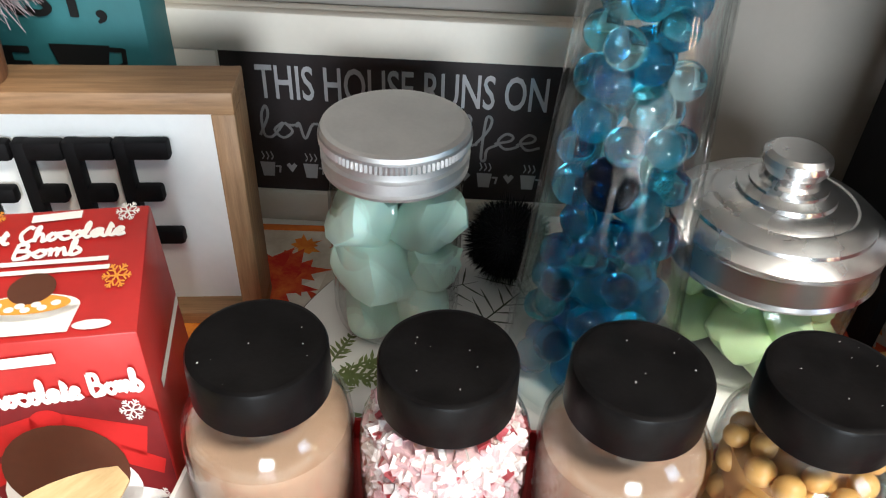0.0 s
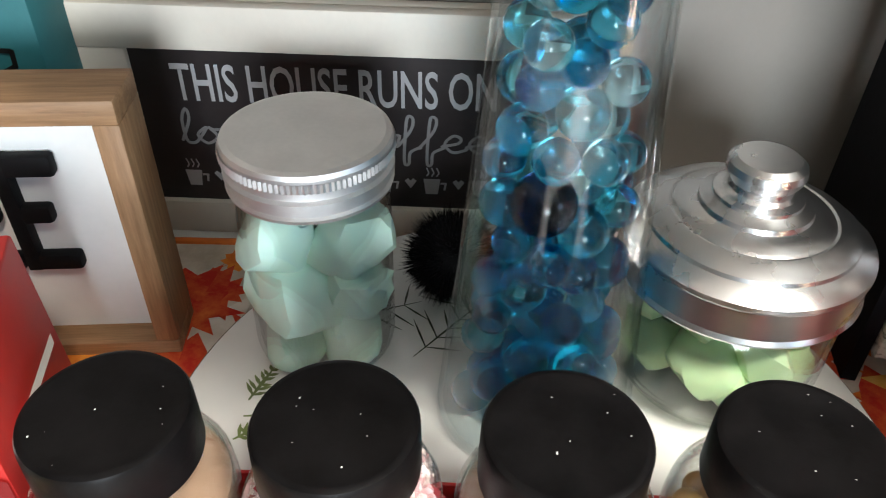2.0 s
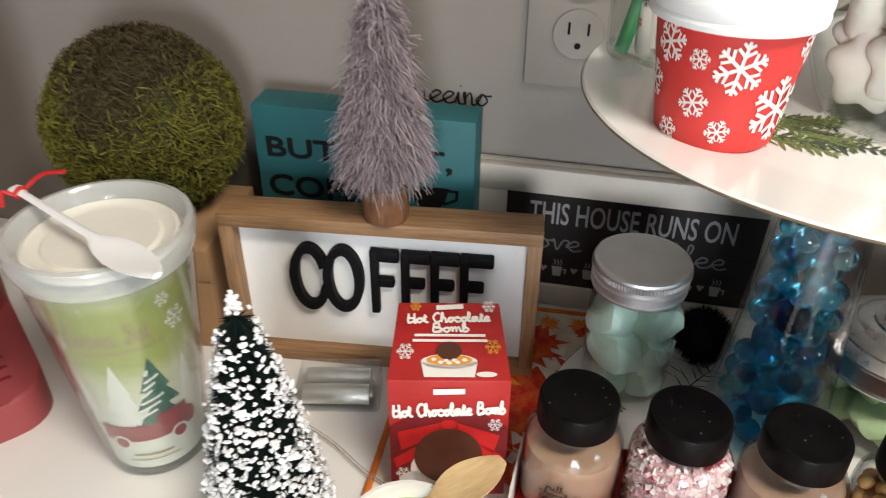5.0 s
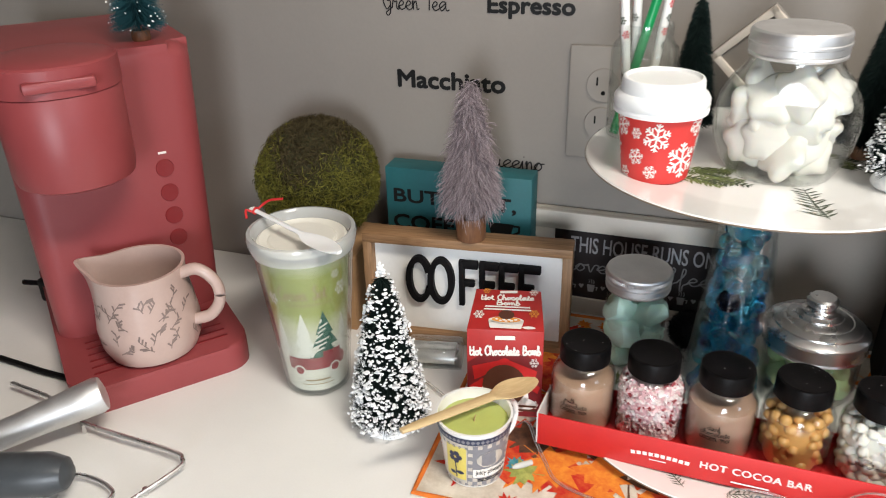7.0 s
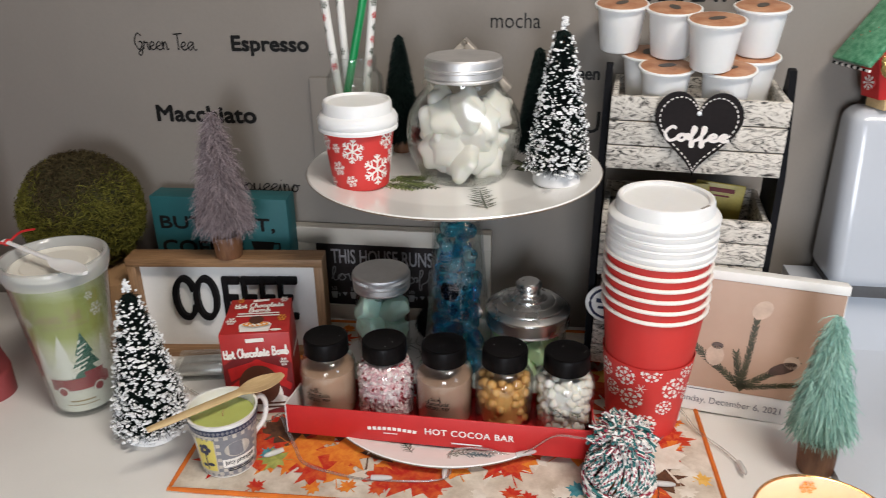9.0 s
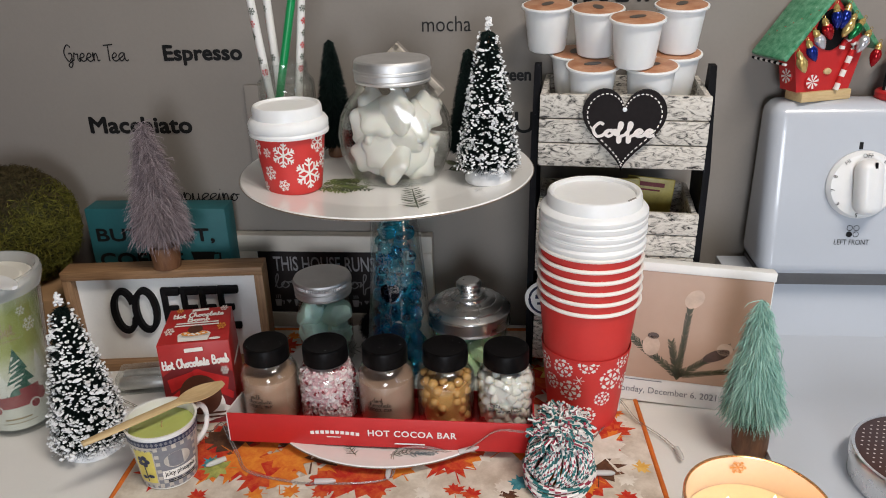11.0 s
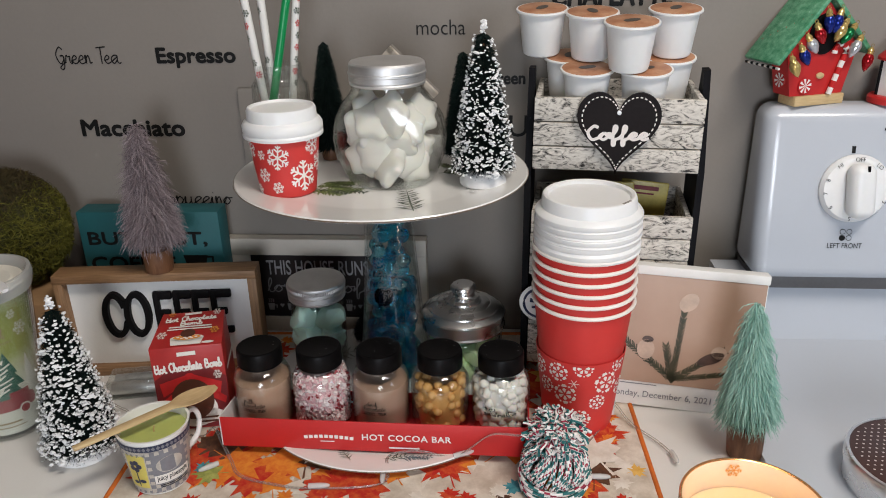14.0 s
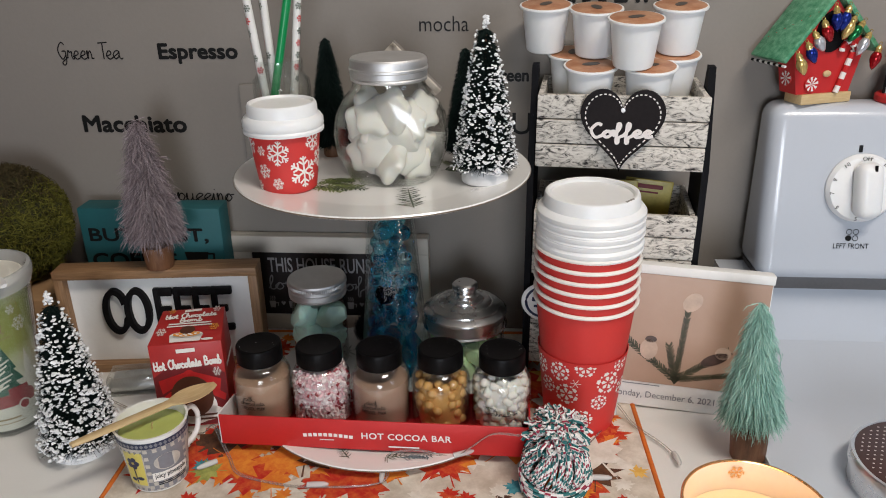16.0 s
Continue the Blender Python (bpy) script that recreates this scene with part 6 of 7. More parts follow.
def paper_cup(z, label, group="stack of paper cups"):
    t = thing("paper_cup", pose(SX, SY, z), label, "cup", group)
    part("cup_wall", lathe([(0, 0.004), (CUPR0 - 0.001, 0.004), (CUPR0 - 0.0012, 0.0), (CUPR0, 0.0), (CUPR1, CUPH), (CUPR1 - 0.0006, CUPH), (CUPR0 - 0.0008, 0.0046), (0, 0.0046)], 64), M_REDCUP, t)
    part("rolled_rim", tube([(CUPR1 * 1.018 * math.cos(k * math.pi / 32), CUPR1 * 1.018 * math.sin(k * math.pi / 32), CUPH) for k in range(64)], 0.0019, 10, closed=True), M_PALEPRINT, t, "white rolled rim")
    return t


c0 = paper_cup(0.0028, "red paper cup at the bottom of a nested stack")
CUPDZ = 0.01052
for k in range(1, 6):
    copy_thing(c0, pose(SX - 0.0002 * k, SY, 0.0028 + CUPDZ * k))["label"] = "red paper cup with white rim nested in a stack"
LIDP = [(0.0430, 0.0), (0.0468, 0.0003), (0.0474, 0.0020), (0.0464, 0.0034), (0.0474, 0.0050), (0.0474, 0.0078), (0.0455, 0.0105), (0.0420, 0.0120), (0.0412, 0.0200), (0.0402, 0.0226), (0.0385, 0.0232), (0.0360, 0.0222), (0.0352, 0.0195), (0.020, 0.0190), (0, 0.0190)]
LZ = 0.0028 + CUPDZ * 5 + CUPH - 0.002
l0 = None
for k in range(5):
    m = pose(SX + random.uniform(-0.0005, 0.0005), SY + random.uniform(-0.0005, 0.0005), LZ + k * 0.0069, random.uniform(-0.4, 0.4), random.uniform(-0.4, 0.4), 57 * k)
    if l0 is None:
        l0 = thing("cup_cover", m, "white plastic coffee cup cover stacked on the paper cups", "cup cover", "stack of cup covers")
        part("lid_shell", lathe([(r, z) for r, z in LIDP] + [(0, 0.0184), (0.0348, 0.0186), (0.0395, 0.0218), (0.0404, 0.0195), (0.0412, 0.0115), (0.0462, 0.0078), (0.0462, 0.0), (0.0430, 0.0)], 72), M_PLASTIC_WHITE, l0)
        part("sip_hole", box(-0.006, 0.006, 0.0372, 0.0392, 0.0226, 0.0234, 0.0004), M_WALL, l0, "small sip opening")
    else:
        copy_thing(l0, m)
sleeve = thing("cup_sleeve", pose(SX, SY, 0.003), "red cardboard cup sleeve with white geometric snowflakes", "cup sleeve")


def slr(z):
    return CUPR0 + (CUPR1 - CUPR0) * (z - 0.0) / CUPH + 0.0012


part("sleeve_band", lathe([(slr(0.006), 0.006), (slr(0.084) + 0.0006, 0.084), (slr(0.084), 0.084), (slr(0.006) - 0.0005, 0.006), (slr(0.006), 0.006)], 72), M_REDCUP, sleeve)


def geo_flake(cx, cz, r, n=6, turn=0.0):
    out = []
    for k in range(n):
        a = turn + 2 * math.pi * k / n

        def at(q, b):
            return (cx + r * q * math.cos(a + b), cz + r * q * math.sin(a + b))
        out.append([at(0.12, 0), at(0.5, 0.36), at(0.62, 0), at(0.5, -0.36)][::-1])
        out.append([at(0.68, 0), at(0.78, 0.33), at(1.0, 0.12), at(0.95, 0)][::-1])
        out.append([at(0.68, 0), at(0.95, 0), at(1.0, -0.12), at(0.78, -0.33)][::-1])
        out.append(disc_shape(*at(0.86, 0.52), 0.09 * r, 0.09 * r, 8))
    return out


for x, z, r, n in ((-0.021, 0.072, 0.0105, 6), (0.003, 0.0805, 0.0100, 6), (0.026, 0.062, 0.0125, 6), (-0.013, 0.049, 0.0115, 6), (0.018, 0.041, 0.0085, 6), (-0.034, 0.052, 0.009, 6), (0.04, 0.079, 0.009, 6), (0.002, 0.022, 0.011, 6), (0.047, 0.05, 0.01, 6), (-0.045, 0.07, 0.01, 6)):
    shp = [s for s in geo_flake(x, z, r, n, x * 30) if max(q[1] for q in s) < 0.0835]
    finish("snowflake_print", wrap_mesh(bars_mesh(shp), slr, -0.1, 0.0009), M_PALEPRINT, sleeve, "white geometric snowflake", 0)
finish("snowflake_print", wrap_mesh(bars_mesh(snowflake(-0.005, 0.0625, 0.005, 2)), slr, -0.1, 0.0009), M_PALEPRINT, sleeve, "small white star", 0)

# ---- yarn bundle ----
M_YARN = []
for nm, cs in (("white_yarn", (0.78, 0.75, 0.72)), ("green_yarn", (0.03, 0.15, 0.15)), ("red_yarn", (0.30, 0.03, 0.06))):
    M_YARN.append(mat(nm, cs, 0.9, var=0.15, scale=200, bump=0.5, bscale=900))
yarn = thing("yarn_bundle", pose(0.2500, 0.1270, 0.0028), "bundle of striped red green white twine with pompom top", "yarn")


def twine(bm, pts, r, k0=0):
    """A cord whose colour runs round it in a candy stripe."""
    start = len(bm.faces)
    tube(pts, r, 6, bm)
    bm.faces.ensure_lookup_table()
    for i in range(start, len(bm.faces)):
        row, col = divmod(i - start, 6)
        bm.faces[i].material_index = (0, 0, 1, 1, 0, 2)[(row // 2 + col + k0) % 6]


bm = bmesh.new()
rnd = random.Random(9)
for k in range(78):
    a = 2 * math.pi * k / 78 + rnd.uniform(-0.05, 0.05)
    tw = rnd.uniform(0.25, 0.7)
    lift = rnd.uniform(0.985, 1.045)
    pts = []
    for i in range(45):
        q = i / 44
        r = 0.0275 * math.sin(0.42 + q * 2.45) ** 0.7 * lift
        b = a + tw * q + 0.03 * math.sin(q * 9 + k)
        pts.append((r * math.cos(b), r * math.sin(b), 0.003 + 0.047 * q))
    twine(bm, pts, 0.0014, k)
ob = part("skein", bm, M_YARN, yarn, "wound striped twine", 40)
ob["kind"] = "stuff"
bm = bmesh.new()
for k in range(5):
    r0, z0, lean = 0.0285 + 0.0006 * (k % 3), 0.005 + 0.0036 * k, rnd.uniform(-0.2, 0.2)
    pts = []
    for i in range(72):
        b = 2 * math.pi * i / 72
        r = r0 + 0.0009 * math.sin(3 * b + k)
        pts.append((r * math.cos(b), r * math.sin(b), z0 + 0.0055 * math.sin(b + lean + 0.6)))
    twine(bm, pts, 0.0018, k)
part("wrapping", bm, M_YARN, yarn, "wrapped twine band", 40)
bm = bmesh.new()
for k in range(380):
    d = Vector((rnd.gauss(0, 1), rnd.gauss(0, 1), rnd.gauss(0.3, 0.8))).normalized()
    L = rnd.uniform(0.020, 0.030)
    side = d.cross(Vector((rnd.gauss(0, 1), rnd.gauss(0, 1), rnd.gauss(0, 1)))).normalized()
    p0 = Vector((0, 0, 0.058))
    pts = []
    for i in range(7):
        q = 0.3 + 0.7 * i / 6
        pts.append(p0 + Vector((d.x, d.y, d.z * 0.78)) * L * q + side * 0.0024 * math.sin(i * 1.5 + k) * q + Vector((0, 0, -0.004 * q * q)))
    twine(bm, pts, 0.0015, k)
ob = part("pompom", bm, M_YARN, yarn, "cut twine pompom", 40)
ob["kind"] = "stuff"

# ---- calendar ----
CAL = pose(0.3105, 0.2550, 0.0, -9, 2, -7)
cal = thing("desk_calendar", CAL, "page-a-day desk calendar with photo of fir twigs leaning on the rack", "calendar")
M_PHOTO = two_tone("photo_sky", (0.37, 0.230, 0.155), (0.44, 0.290, 0.205), 8, 0.3, 0.7, 0.35, bump=0.02)
CWD = 0.139
part("page_block", box(0, CWD, 0, 0.012, 0.004, 0.149, 0.0006), M_PAPER, cal)
part("photo_page", box(0.001, CWD - 0.001, -0.0008, -0.0002, 0.0300, 0.142), M_PHOTO, cal, "pale pink photo page")
part("header_strip", box(-0.001, CWD + 0.001, -0.002, 0.014, 0.142, 0.151, 0.001), M_PAPER, cal, "white top binding")
part("stand", box(0.02, CWD - 0.02, 0.012, 0.04, 0.0035, 0.0075, 0.0005), M_PAPER, cal)
letters("calendar_letters", "Monday, December 6, 2021", 0.0081, M_GREYTILE, cal, pose(0.0520, -0.0007, 0.0160), fit=0.0995, fit_h=0.0088)
finish("caption_bar", bars_mesh(stroke(0.012, 0.0275, 0.048, 0.0275, 0.0009), 0.0006), M_GREYTILE, cal, "", 0)


def fir(x0, z0, x1, z1, n, w):
    out = stroke(x0, z0, x1, z1, 0.0013, 3)
    a = math.atan2(z1 - z0, x1 - x0)
    for k in range(n):
        q = k / n
        for e in (-1, 1):
            b = a + e * (0.55 + 0.3 * random.random())
            sx, sz = x0 + (x1 - x0) * q, z0 + (z1 - z0) * q
            out += stroke(sx, sz, sx + w * math.cos(b), sz + w * math.sin(b), 0.0010)
    return out


M_FIRPRINT = mat("fir_print", (0.050, 0.046, 0.020), 0.4, var=0.5, scale=120)
M_SHAPE1 = mat("pale_brown_print", (0.50, 0.36, 0.27), 0.4, var=0.2, scale=80)
M_SHAPE2 = mat("brown_print", (0.07, 0.038, 0.028), 0.4, var=0.4, scale=120)
bx = 0.0617
for tw in (fir(bx, 0.032, bx + 0.004, 0.107, 46, 0.0048), fir(bx, 0.036, bx + 0.046, 0.072, 34, 0.0055), fir(bx, 0.037, bx - 0.050, 0.0735, 34, 0.0060), fir(bx, 0.034, bx - 0.0095, 0.0720, 24, 0.0055), fir(bx + 0.003, 0.037, bx + 0.060, 0.0495, 30, 0.0045)):
    finish("printed_twig", bars_mesh(tw, 0.0010), M_FIRPRINT, cal, "olive printed fir twig", 0)
for cx, cz, rx, rz, m, tilt in ((0.0690, 0.1175, 0.0105, 0.0080, M_SHAPE1, 0.9), (0.0335, 0.0655, 0.0085, 0.0105, M_SHAPE1, 0), (0.0345, 0.0760, 0.0055, 0.0035, M_SHAPE2, 0), (0.0960, 0.0620, 0.0135, 0.0055, M_SHAPE2, 0.45), (0.1030, 0.0690, 0.0075, 0.0065, M_SHAPE1, 0)):
    c, sn = math.cos(tilt), math.sin(tilt)
    finish("printed_patch", bars_mesh([[(cx + x * c - z * sn, cz + x * sn + z * c) for x, z in disc_shape(0, 0, rx, rz, 20)]], 0.0013), m, cal, "soft brown printed patch", 0)

# ---- three-wick candle ----
cd = thing("jar_candle", pose(0.3828, 0.0328, 0.0) @ Matrix.Diagonal((1.045, 1.045, 1, 1)), "lit three-wick candle in a gold-rimmed cream glass jar", "candle")
M_CANDLEGLASS = mat("cream_glass", (0.74, 0.60, 0.49), 0.25, var=0.05, scale=20, sss=0.3)
M_GOLD = mat("gold_rim", (0.72, 0.42, 0.20), 0.25, metal=1.0, var=0.05)
part("jar", lathe([(0, 0), (0.045, 0), (0.0475, 0.003), (0.0485, 0.02), (0.0490, 0.0705), (0.0470, 0.0705), (0.0465, 0.004), (0, 0.004)], 72), M_CANDLEGLASS, cd)
part("gold_rim", tube([(0.048 * math.cos(k * math.pi / 36), 0.048 * math.sin(k * math.pi / 36), 0.0706) for k in range(72)], 0.0011, 8, closed=True), M_GOLD, cd, "thin gold rim")
part("wax", lathe([(0, 0.004), (0.0463, 0.004), (0.0463, 0.0450), (0.044, 0.0440), (0, 0.0432)], 56), M_WAX, cd, "melted cream wax")
M_FLAME = glow("candle_flame", (1.0, 0.72, 0.30), 8)
for a in (35, 155, 275):
    x, y = 0.019 * math.cos(radians(a)), 0.019 * math.sin(radians(a))
    w = part("wick", tube([(x, y, 0.043), (x, y, 0.0505)], 0.0007, 6), M_BLACK, cd)
    part("flame", lathe([(0, 0.0525), (0.0022, 0.0545), (0.0030, 0.0575), (0.0022, 0.063), (0.0009, 0.0685), (0, 0.0705)], 16, at=Matrix.Translation((x, y, -0.003))), M_FLAME, w, "bright yellow flame")
finish("glass_print", wrap_mesh(bars_mesh([(q) for q in snowflake(0, 0.062, 0.006, 0)]), lambda z: 0.0464 - 0.0012, math.pi, 0), M_GOLD, cd, "gold sprig print", 0)
data = bpy.data.lights.new("candle_light", "POINT")
data.energy, data.color, data.shadow_soft_size = 0.08, (1.0, 0.68, 0.42), 0.012
new("candle_light", data).location = (0.3828, 0.0328, 0.082)

tin = thing("polka_dot_tin", pose(0.5554, 0.1319, 0.009), "round silver tin with brown white-dotted lid on the stove", "tin")
part("tin_body", lathe([(0, 0), (0.056, 0), (0.0575, 0.001), (0.0575, 0.017), (0.0595, 0.018), (0.0595, 0.0275), (0.0585, 0.029), (0.0560, 0.0292)], 72), M_CHROME, tin)
M_BROWNTIN = mat("brown_lid_print", (0.055, 0.022, 0.018), 0.35, var=0.2, scale=30)
part("lid_panel", lathe([(0.0560, 0.0290), (0.0545, 0.0296), (0, 0.0300)], 64), M_BROWNTIN, tin, "brown dotted lid panel")
rnd = random.Random(4)
dots = []
for i in range(-9, 10):
    for jx in range(-9, 10):
        x, y = i * 0.0056 + (jx % 2) * 0.0028, jx * 0.0056
        if math.hypot(x, y) < 0.052:
            dots.append([(x + 0.0011 * math.cos(q * 1.0472), y + 0.0008 * math.sin(q * 1.0472), 0.0304) for q in range(6)])
me = bpy.data.meshes.new("polka_dots")
me.from_pydata([p for d in dots for p in d], [], [tuple(range(6 * i, 6 * i + 6)) for i in range(len(dots))])
ob = finish("polka_dots", me, M_PRINTWHITE, tin, "small white dots", 0)
ob["kind"] = "stuff"

# ---- festive little house on the stove ----
gh = thing("toy_house", pose(0.5145, 0.3735, 0.2824, 0, 0, 20), "small red wooden festive house with green roof and bulb garland", "ornament")
M_HOUSERED = mat("house_red", (0.50, 0.02, 0.02), 0.45, var=0.08, scale=40)
M_ROOF = two_tone("glitter_green", (0.03, 0.20, 0.09), (0.16, 0.40, 0.24), 160, 0.35, 0.65, 0.35, bump=0.8, third=(0.45, 0.62, 0.50))
part("base_board", box(-0.0265, 0.0315, -0.003, 0.022, 0, 0.0100, 0.001), M_PALEWOOD, gh, "bare wooden base board")
part("house_body", prism([(-0.0315, 0.0102), (0.0295, 0.0102), (0.040, 0.056), (-0.002, 0.099), (-0.041, 0.052)], 0.0, 0.024), M_HOUSERED, gh)
# Flat black disc stands in for the shade inside the hole.
part("opening_shade", lathe([(0, 0), (0.0170, 0), (0.0170, 0.0012), (0, 0.0012)], 32, sy=1.15), M_BLACKPAINT, gh, "black disc painted as the shaded round opening", at=pose(-0.003, -0.0003, 0.0690, 90))
for sgn, L, q, back in ((-1, 0.079, 50.9, 0.044), (1, 0.078, 46, 0.009)):
    part("roof_panel", box(-0.002, L, -0.006, back, 0, 0.005, 0.0012), M_ROOF, gh, "green glitter roof panel", at=pose(-0.003, 0, 0.1030) @ Matrix.Scale(sgn, 4, (1, 0, 0)) @ pose(0, 0, 0, 0, q, 0))
for k in range(7):
    part("red_trim", tube([(-0.020 - 0.0035 * k, -0.004 + 0.0065 * k, 0.0880 - 0.0043 * k), (-0.0215 - 0.0035 * k, -0.001 + 0.0065 * k, 0.0868 - 0.0043 * k)], 0.0011, 6), M_BOWRED, gh, "red roof trim")


def candy_cord(pts, r):
    """A round rod in red and white bands."""
    bm = bmesh.new()
    tube(pts, r, 10, bm)
    bm.faces.ensure_lookup_table()
    for i, f in enumerate(bm.faces):
        f.material_index = (i // 20) % 2
    return bm


cane = [(0.0112 + 0.0121 * k / 12, -0.0035, 0.0105 + 0.0385 * k / 12) for k in range(13)] + [(0.0168 + 0.0068 * math.cos(k * 0.36), -0.0035, 0.0510 + 0.0082 * math.sin(k * 0.36)) for k in range(1, 10)]
part("candy_cane", candy_cord(cane, 0.0027), [M_PRINTWHITE, M_BOWRED], gh, "red and white candy cane")
for dx, dy, dz, turn in ((-0.0165, -0.0004, 0.0200, 0), (-0.0346, 0.0120, 0.0250, -90)):
    wheel = part("peppermint_disc", lathe([(0, 0), (0.0070, 0), (0.0076, 0.0008), (0.0070, 0.0016), (0, 0.0016)], 28), M_BOWRED, gh, "striped peppermint disc", at=pose(dx, dy, dz, 0, 0, turn) @ pose(0, 0, 0, 90))
    sh = []
    for k in range(8):
        a = k * math.pi / 4
        sh.append([(0, 0), (0.0072 * math.cos(a), 0.0072 * math.sin(a)), (0.0072 * math.cos(a + 0.39), 0.0072 * math.sin(a + 0.39))])
    finish("swirl", bars_mesh(sh, 0.0), M_PRINTWHITE, wheel, "white swirl", 0, pose(0, 0, 0.0018, -90))
part("gum_drop", lathe([(0, 0), (0.0045, 0), (0.0042, 0.0016), (0.002, 0.0026), (0, 0.0028)], 20, sy=0.7), M_PALEWOOD, gh, "", at=pose(0.0000, -0.0004, 0.0290, 90))
BULBM = [mat("%s_bulb" % n, c, 0.12, metal=0.6, var=0.1) for n, c in (("gold", (0.62, 0.45, 0.16)), ("blue", (0.01, 0.025, 0.22)), ("silver", (0.6, 0.6, 0.62)), ("red", (0.36, 0.01, 0.015)), ("green", (0.01, 0.16, 0.05)))]
for x, z, c, turn in ((-0.0395, 0.0430, 0, -28), (-0.0305, 0.0530, 1, -32), (-0.0240, 0.0630, 2, -38), (-0.0165, 0.0725, 3, -30), (-0.0080, 0.0835, 1, -12), (0.0025, 0.0835, 1, 14), (0.0090, 0.0745, 0, 28), (0.0185, 0.0705, 4, 38), (0.0295, 0.0585, 2, 28), (0.0465, 0.0450, 3, 12)):
    b = part("bulb", lathe([(0, -0.0115), (0.002, -0.009), (0.0040, -0.004), (0.0042, -0.001), (0.003, 0.002), (0.0022, 0.0028)], 20), BULBM[c], gh, "shiny little coloured bulb", at=pose(x, -0.0095, z, 0, turn, 0) @ Matrix.Scale(1.25, 4))
    part("bulb_cap", lathe([(0.0024, 0.0026), (0.0026, 0.003), (0.0022, 0.0042), (0.0026, 0.005), (0.0022, 0.0062), (0.0012, 0.0078), (0, 0.008)], 16), BULBM[0], b, "gold cap")
    part("bulb_ring", tube([(0.0013 * math.cos(k * 0.628), 0, 0.0092 + 0.0013 * math.sin(k * 0.628)) for k in range(10)], 0.0003, 5, closed=True), BULBM[0], b, "gold ring")
rope = [(-0.0535, -0.006 + 0.050 * k / 24, 0.0395) for k in range(25)]
part("roof_cord", candy_cord(rope, 0.0013), [M_PRINTWHITE, M_BLACKPAINT], gh, "striped cord")

lan = thing("small_lantern", pose(0.592, 0.383, 0.2824), "small red and black lantern with white panes on the stove", "lantern")
part("base", lathe([(0, 0), (0.021, 0), (0.022, 0.001), (0.022, 0.006), (0.020, 0.008), (0, 0.008)], 36), M_HOUSERED, lan, "round red base")
part("panes", lathe([(0, 0.008), (0.0150, 0.008), (0.0150, 0.042), (0, 0.042)], 6), M_PAPER, lan, "white panes")
for k in range(6):
    a = k * math.pi / 3
    part("post", tube([(0.0155 * math.cos(a), 0.0155 * math.sin(a), 0.008), (0.0155 * math.cos(a), 0.0155 * math.sin(a), 0.043)], 0.0014, 6), M_BLACKPAINT, lan, "black post")
part("roof", lathe([(0, 0.0700), (0.004, 0.0690), (0.010, 0.055), (0.019, 0.045), (0.019, 0.0425), (0, 0.0425)], 36), M_HOUSERED, lan, "red roof")

# ---- fairy lights ----
M_WIRE = clear_glass("clear_wire", (0.78, 0.76, 0.72), 1.0, 0.15, 0.12)
fairy = thing("fairy_lights", pose(0, 0, 0), "clear plastic fairy light string lying over the placemat", "fairy lights")
runs = [
    [(-0.245, 0.262, 0.006), (-0.225, 0.24, 0.018), (-0.2, 0.222, 0.012), (-0.175, 0.215, 0.004), (-0.135, 0.19, 0.005), (-0.085, 0.176, 0.006), (-0.066, 0.166, 0.024), (-0.056, 0.158, 0.012), (-0.045, 0.145, 0.0045), (-0.03, 0.124, 0.0045), (0.0, 0.114, 0.0045), (0.04, 0.110, 0.0045), (0.1, 0.118, 0.006), (0.102, 0.145, 0.014), (0.13, 0.150, 0.016), (0.158, 0.148, 0.012), (0.175, 0.148, 0.022), (0.195, 0.148, 0.038), (0.22, 0.145, 0.04)],
    [(0.255, 0.155, 0.012), (0.278, 0.175, 0.006), (0.298, 0.205, 0.005), (0.312, 0.225, 0.012), (0.316, 0.235, 0.014), (0.33, 0.215, 0.005), (0.35, 0.192, 0.003), (0.362, 0.17, 0.003)],
]
for r in runs:
    part("wire", tube(spline(r, 8), 0.0006, 6), M_WIRE, fairy, "thin clear wire")
    part("wire", tube([Vector(p) + Vector((0.0016, 0.0008, 0.0006)) for p in spline(r, 8)], 0.0005, 6), M_WIRE, fairy, "thin clear wire")
for p, d in (((-0.056, 0.136, 0.006), (-0.6, -0.55, 0.05)), ((0.1, 0.132, 0.009), (0.02, -1, -0.1)), ((0.165, 0.149, 0.0145), (1, 0.2, 0.2)), ((0.313, 0.227, 0.012), (0.1, 0.6, 0.8)), ((0.285, 0.136, 0.006), (1, 0.02, 0)), ((0.361, 0.172, 0.005), (0.1, -0.9, 0.1)), ((0.04, 0.112, 0.006), (1, 0.1, 0))):
    d = Vector(d).normalized()
    q = Matrix.Translation(p) @ d.to_track_quat("Z", "Y").to_matrix().to_4x4()
    part("light_bulb", lathe([(0.0012, -0.004), (0.0024, -0.0035), (0.0026, 0.006), (0.0022, 0.012), (0.0010, 0.015), (0, 0.0153)], 14), M_FROST, fairy, "small clear bulb cover", at=q)
bt = thing("battery_box", pose(-0.2070, 0.2375, 0.0, 0, 0, 12), "clear plastic battery box of the fairy lights on the counter", "battery box")
part("case", box(0, 0.056, 0, 0.032, 0, 0.022, 0.003), M_PLASTIC_CLEAR, bt)
for k in range(2):
    part("battery", lathe([(0, 0), (0.0065, 0), (0.007, 0.001), (0.007, 0.045), (0.0025, 0.0455), (0.0025, 0.047), (0, 0.047)], 24), M_STEEL, bt, "silver battery", at=pose(0.004, 0.008 + 0.0155 * k, 0.0105, 0, 90, 0))

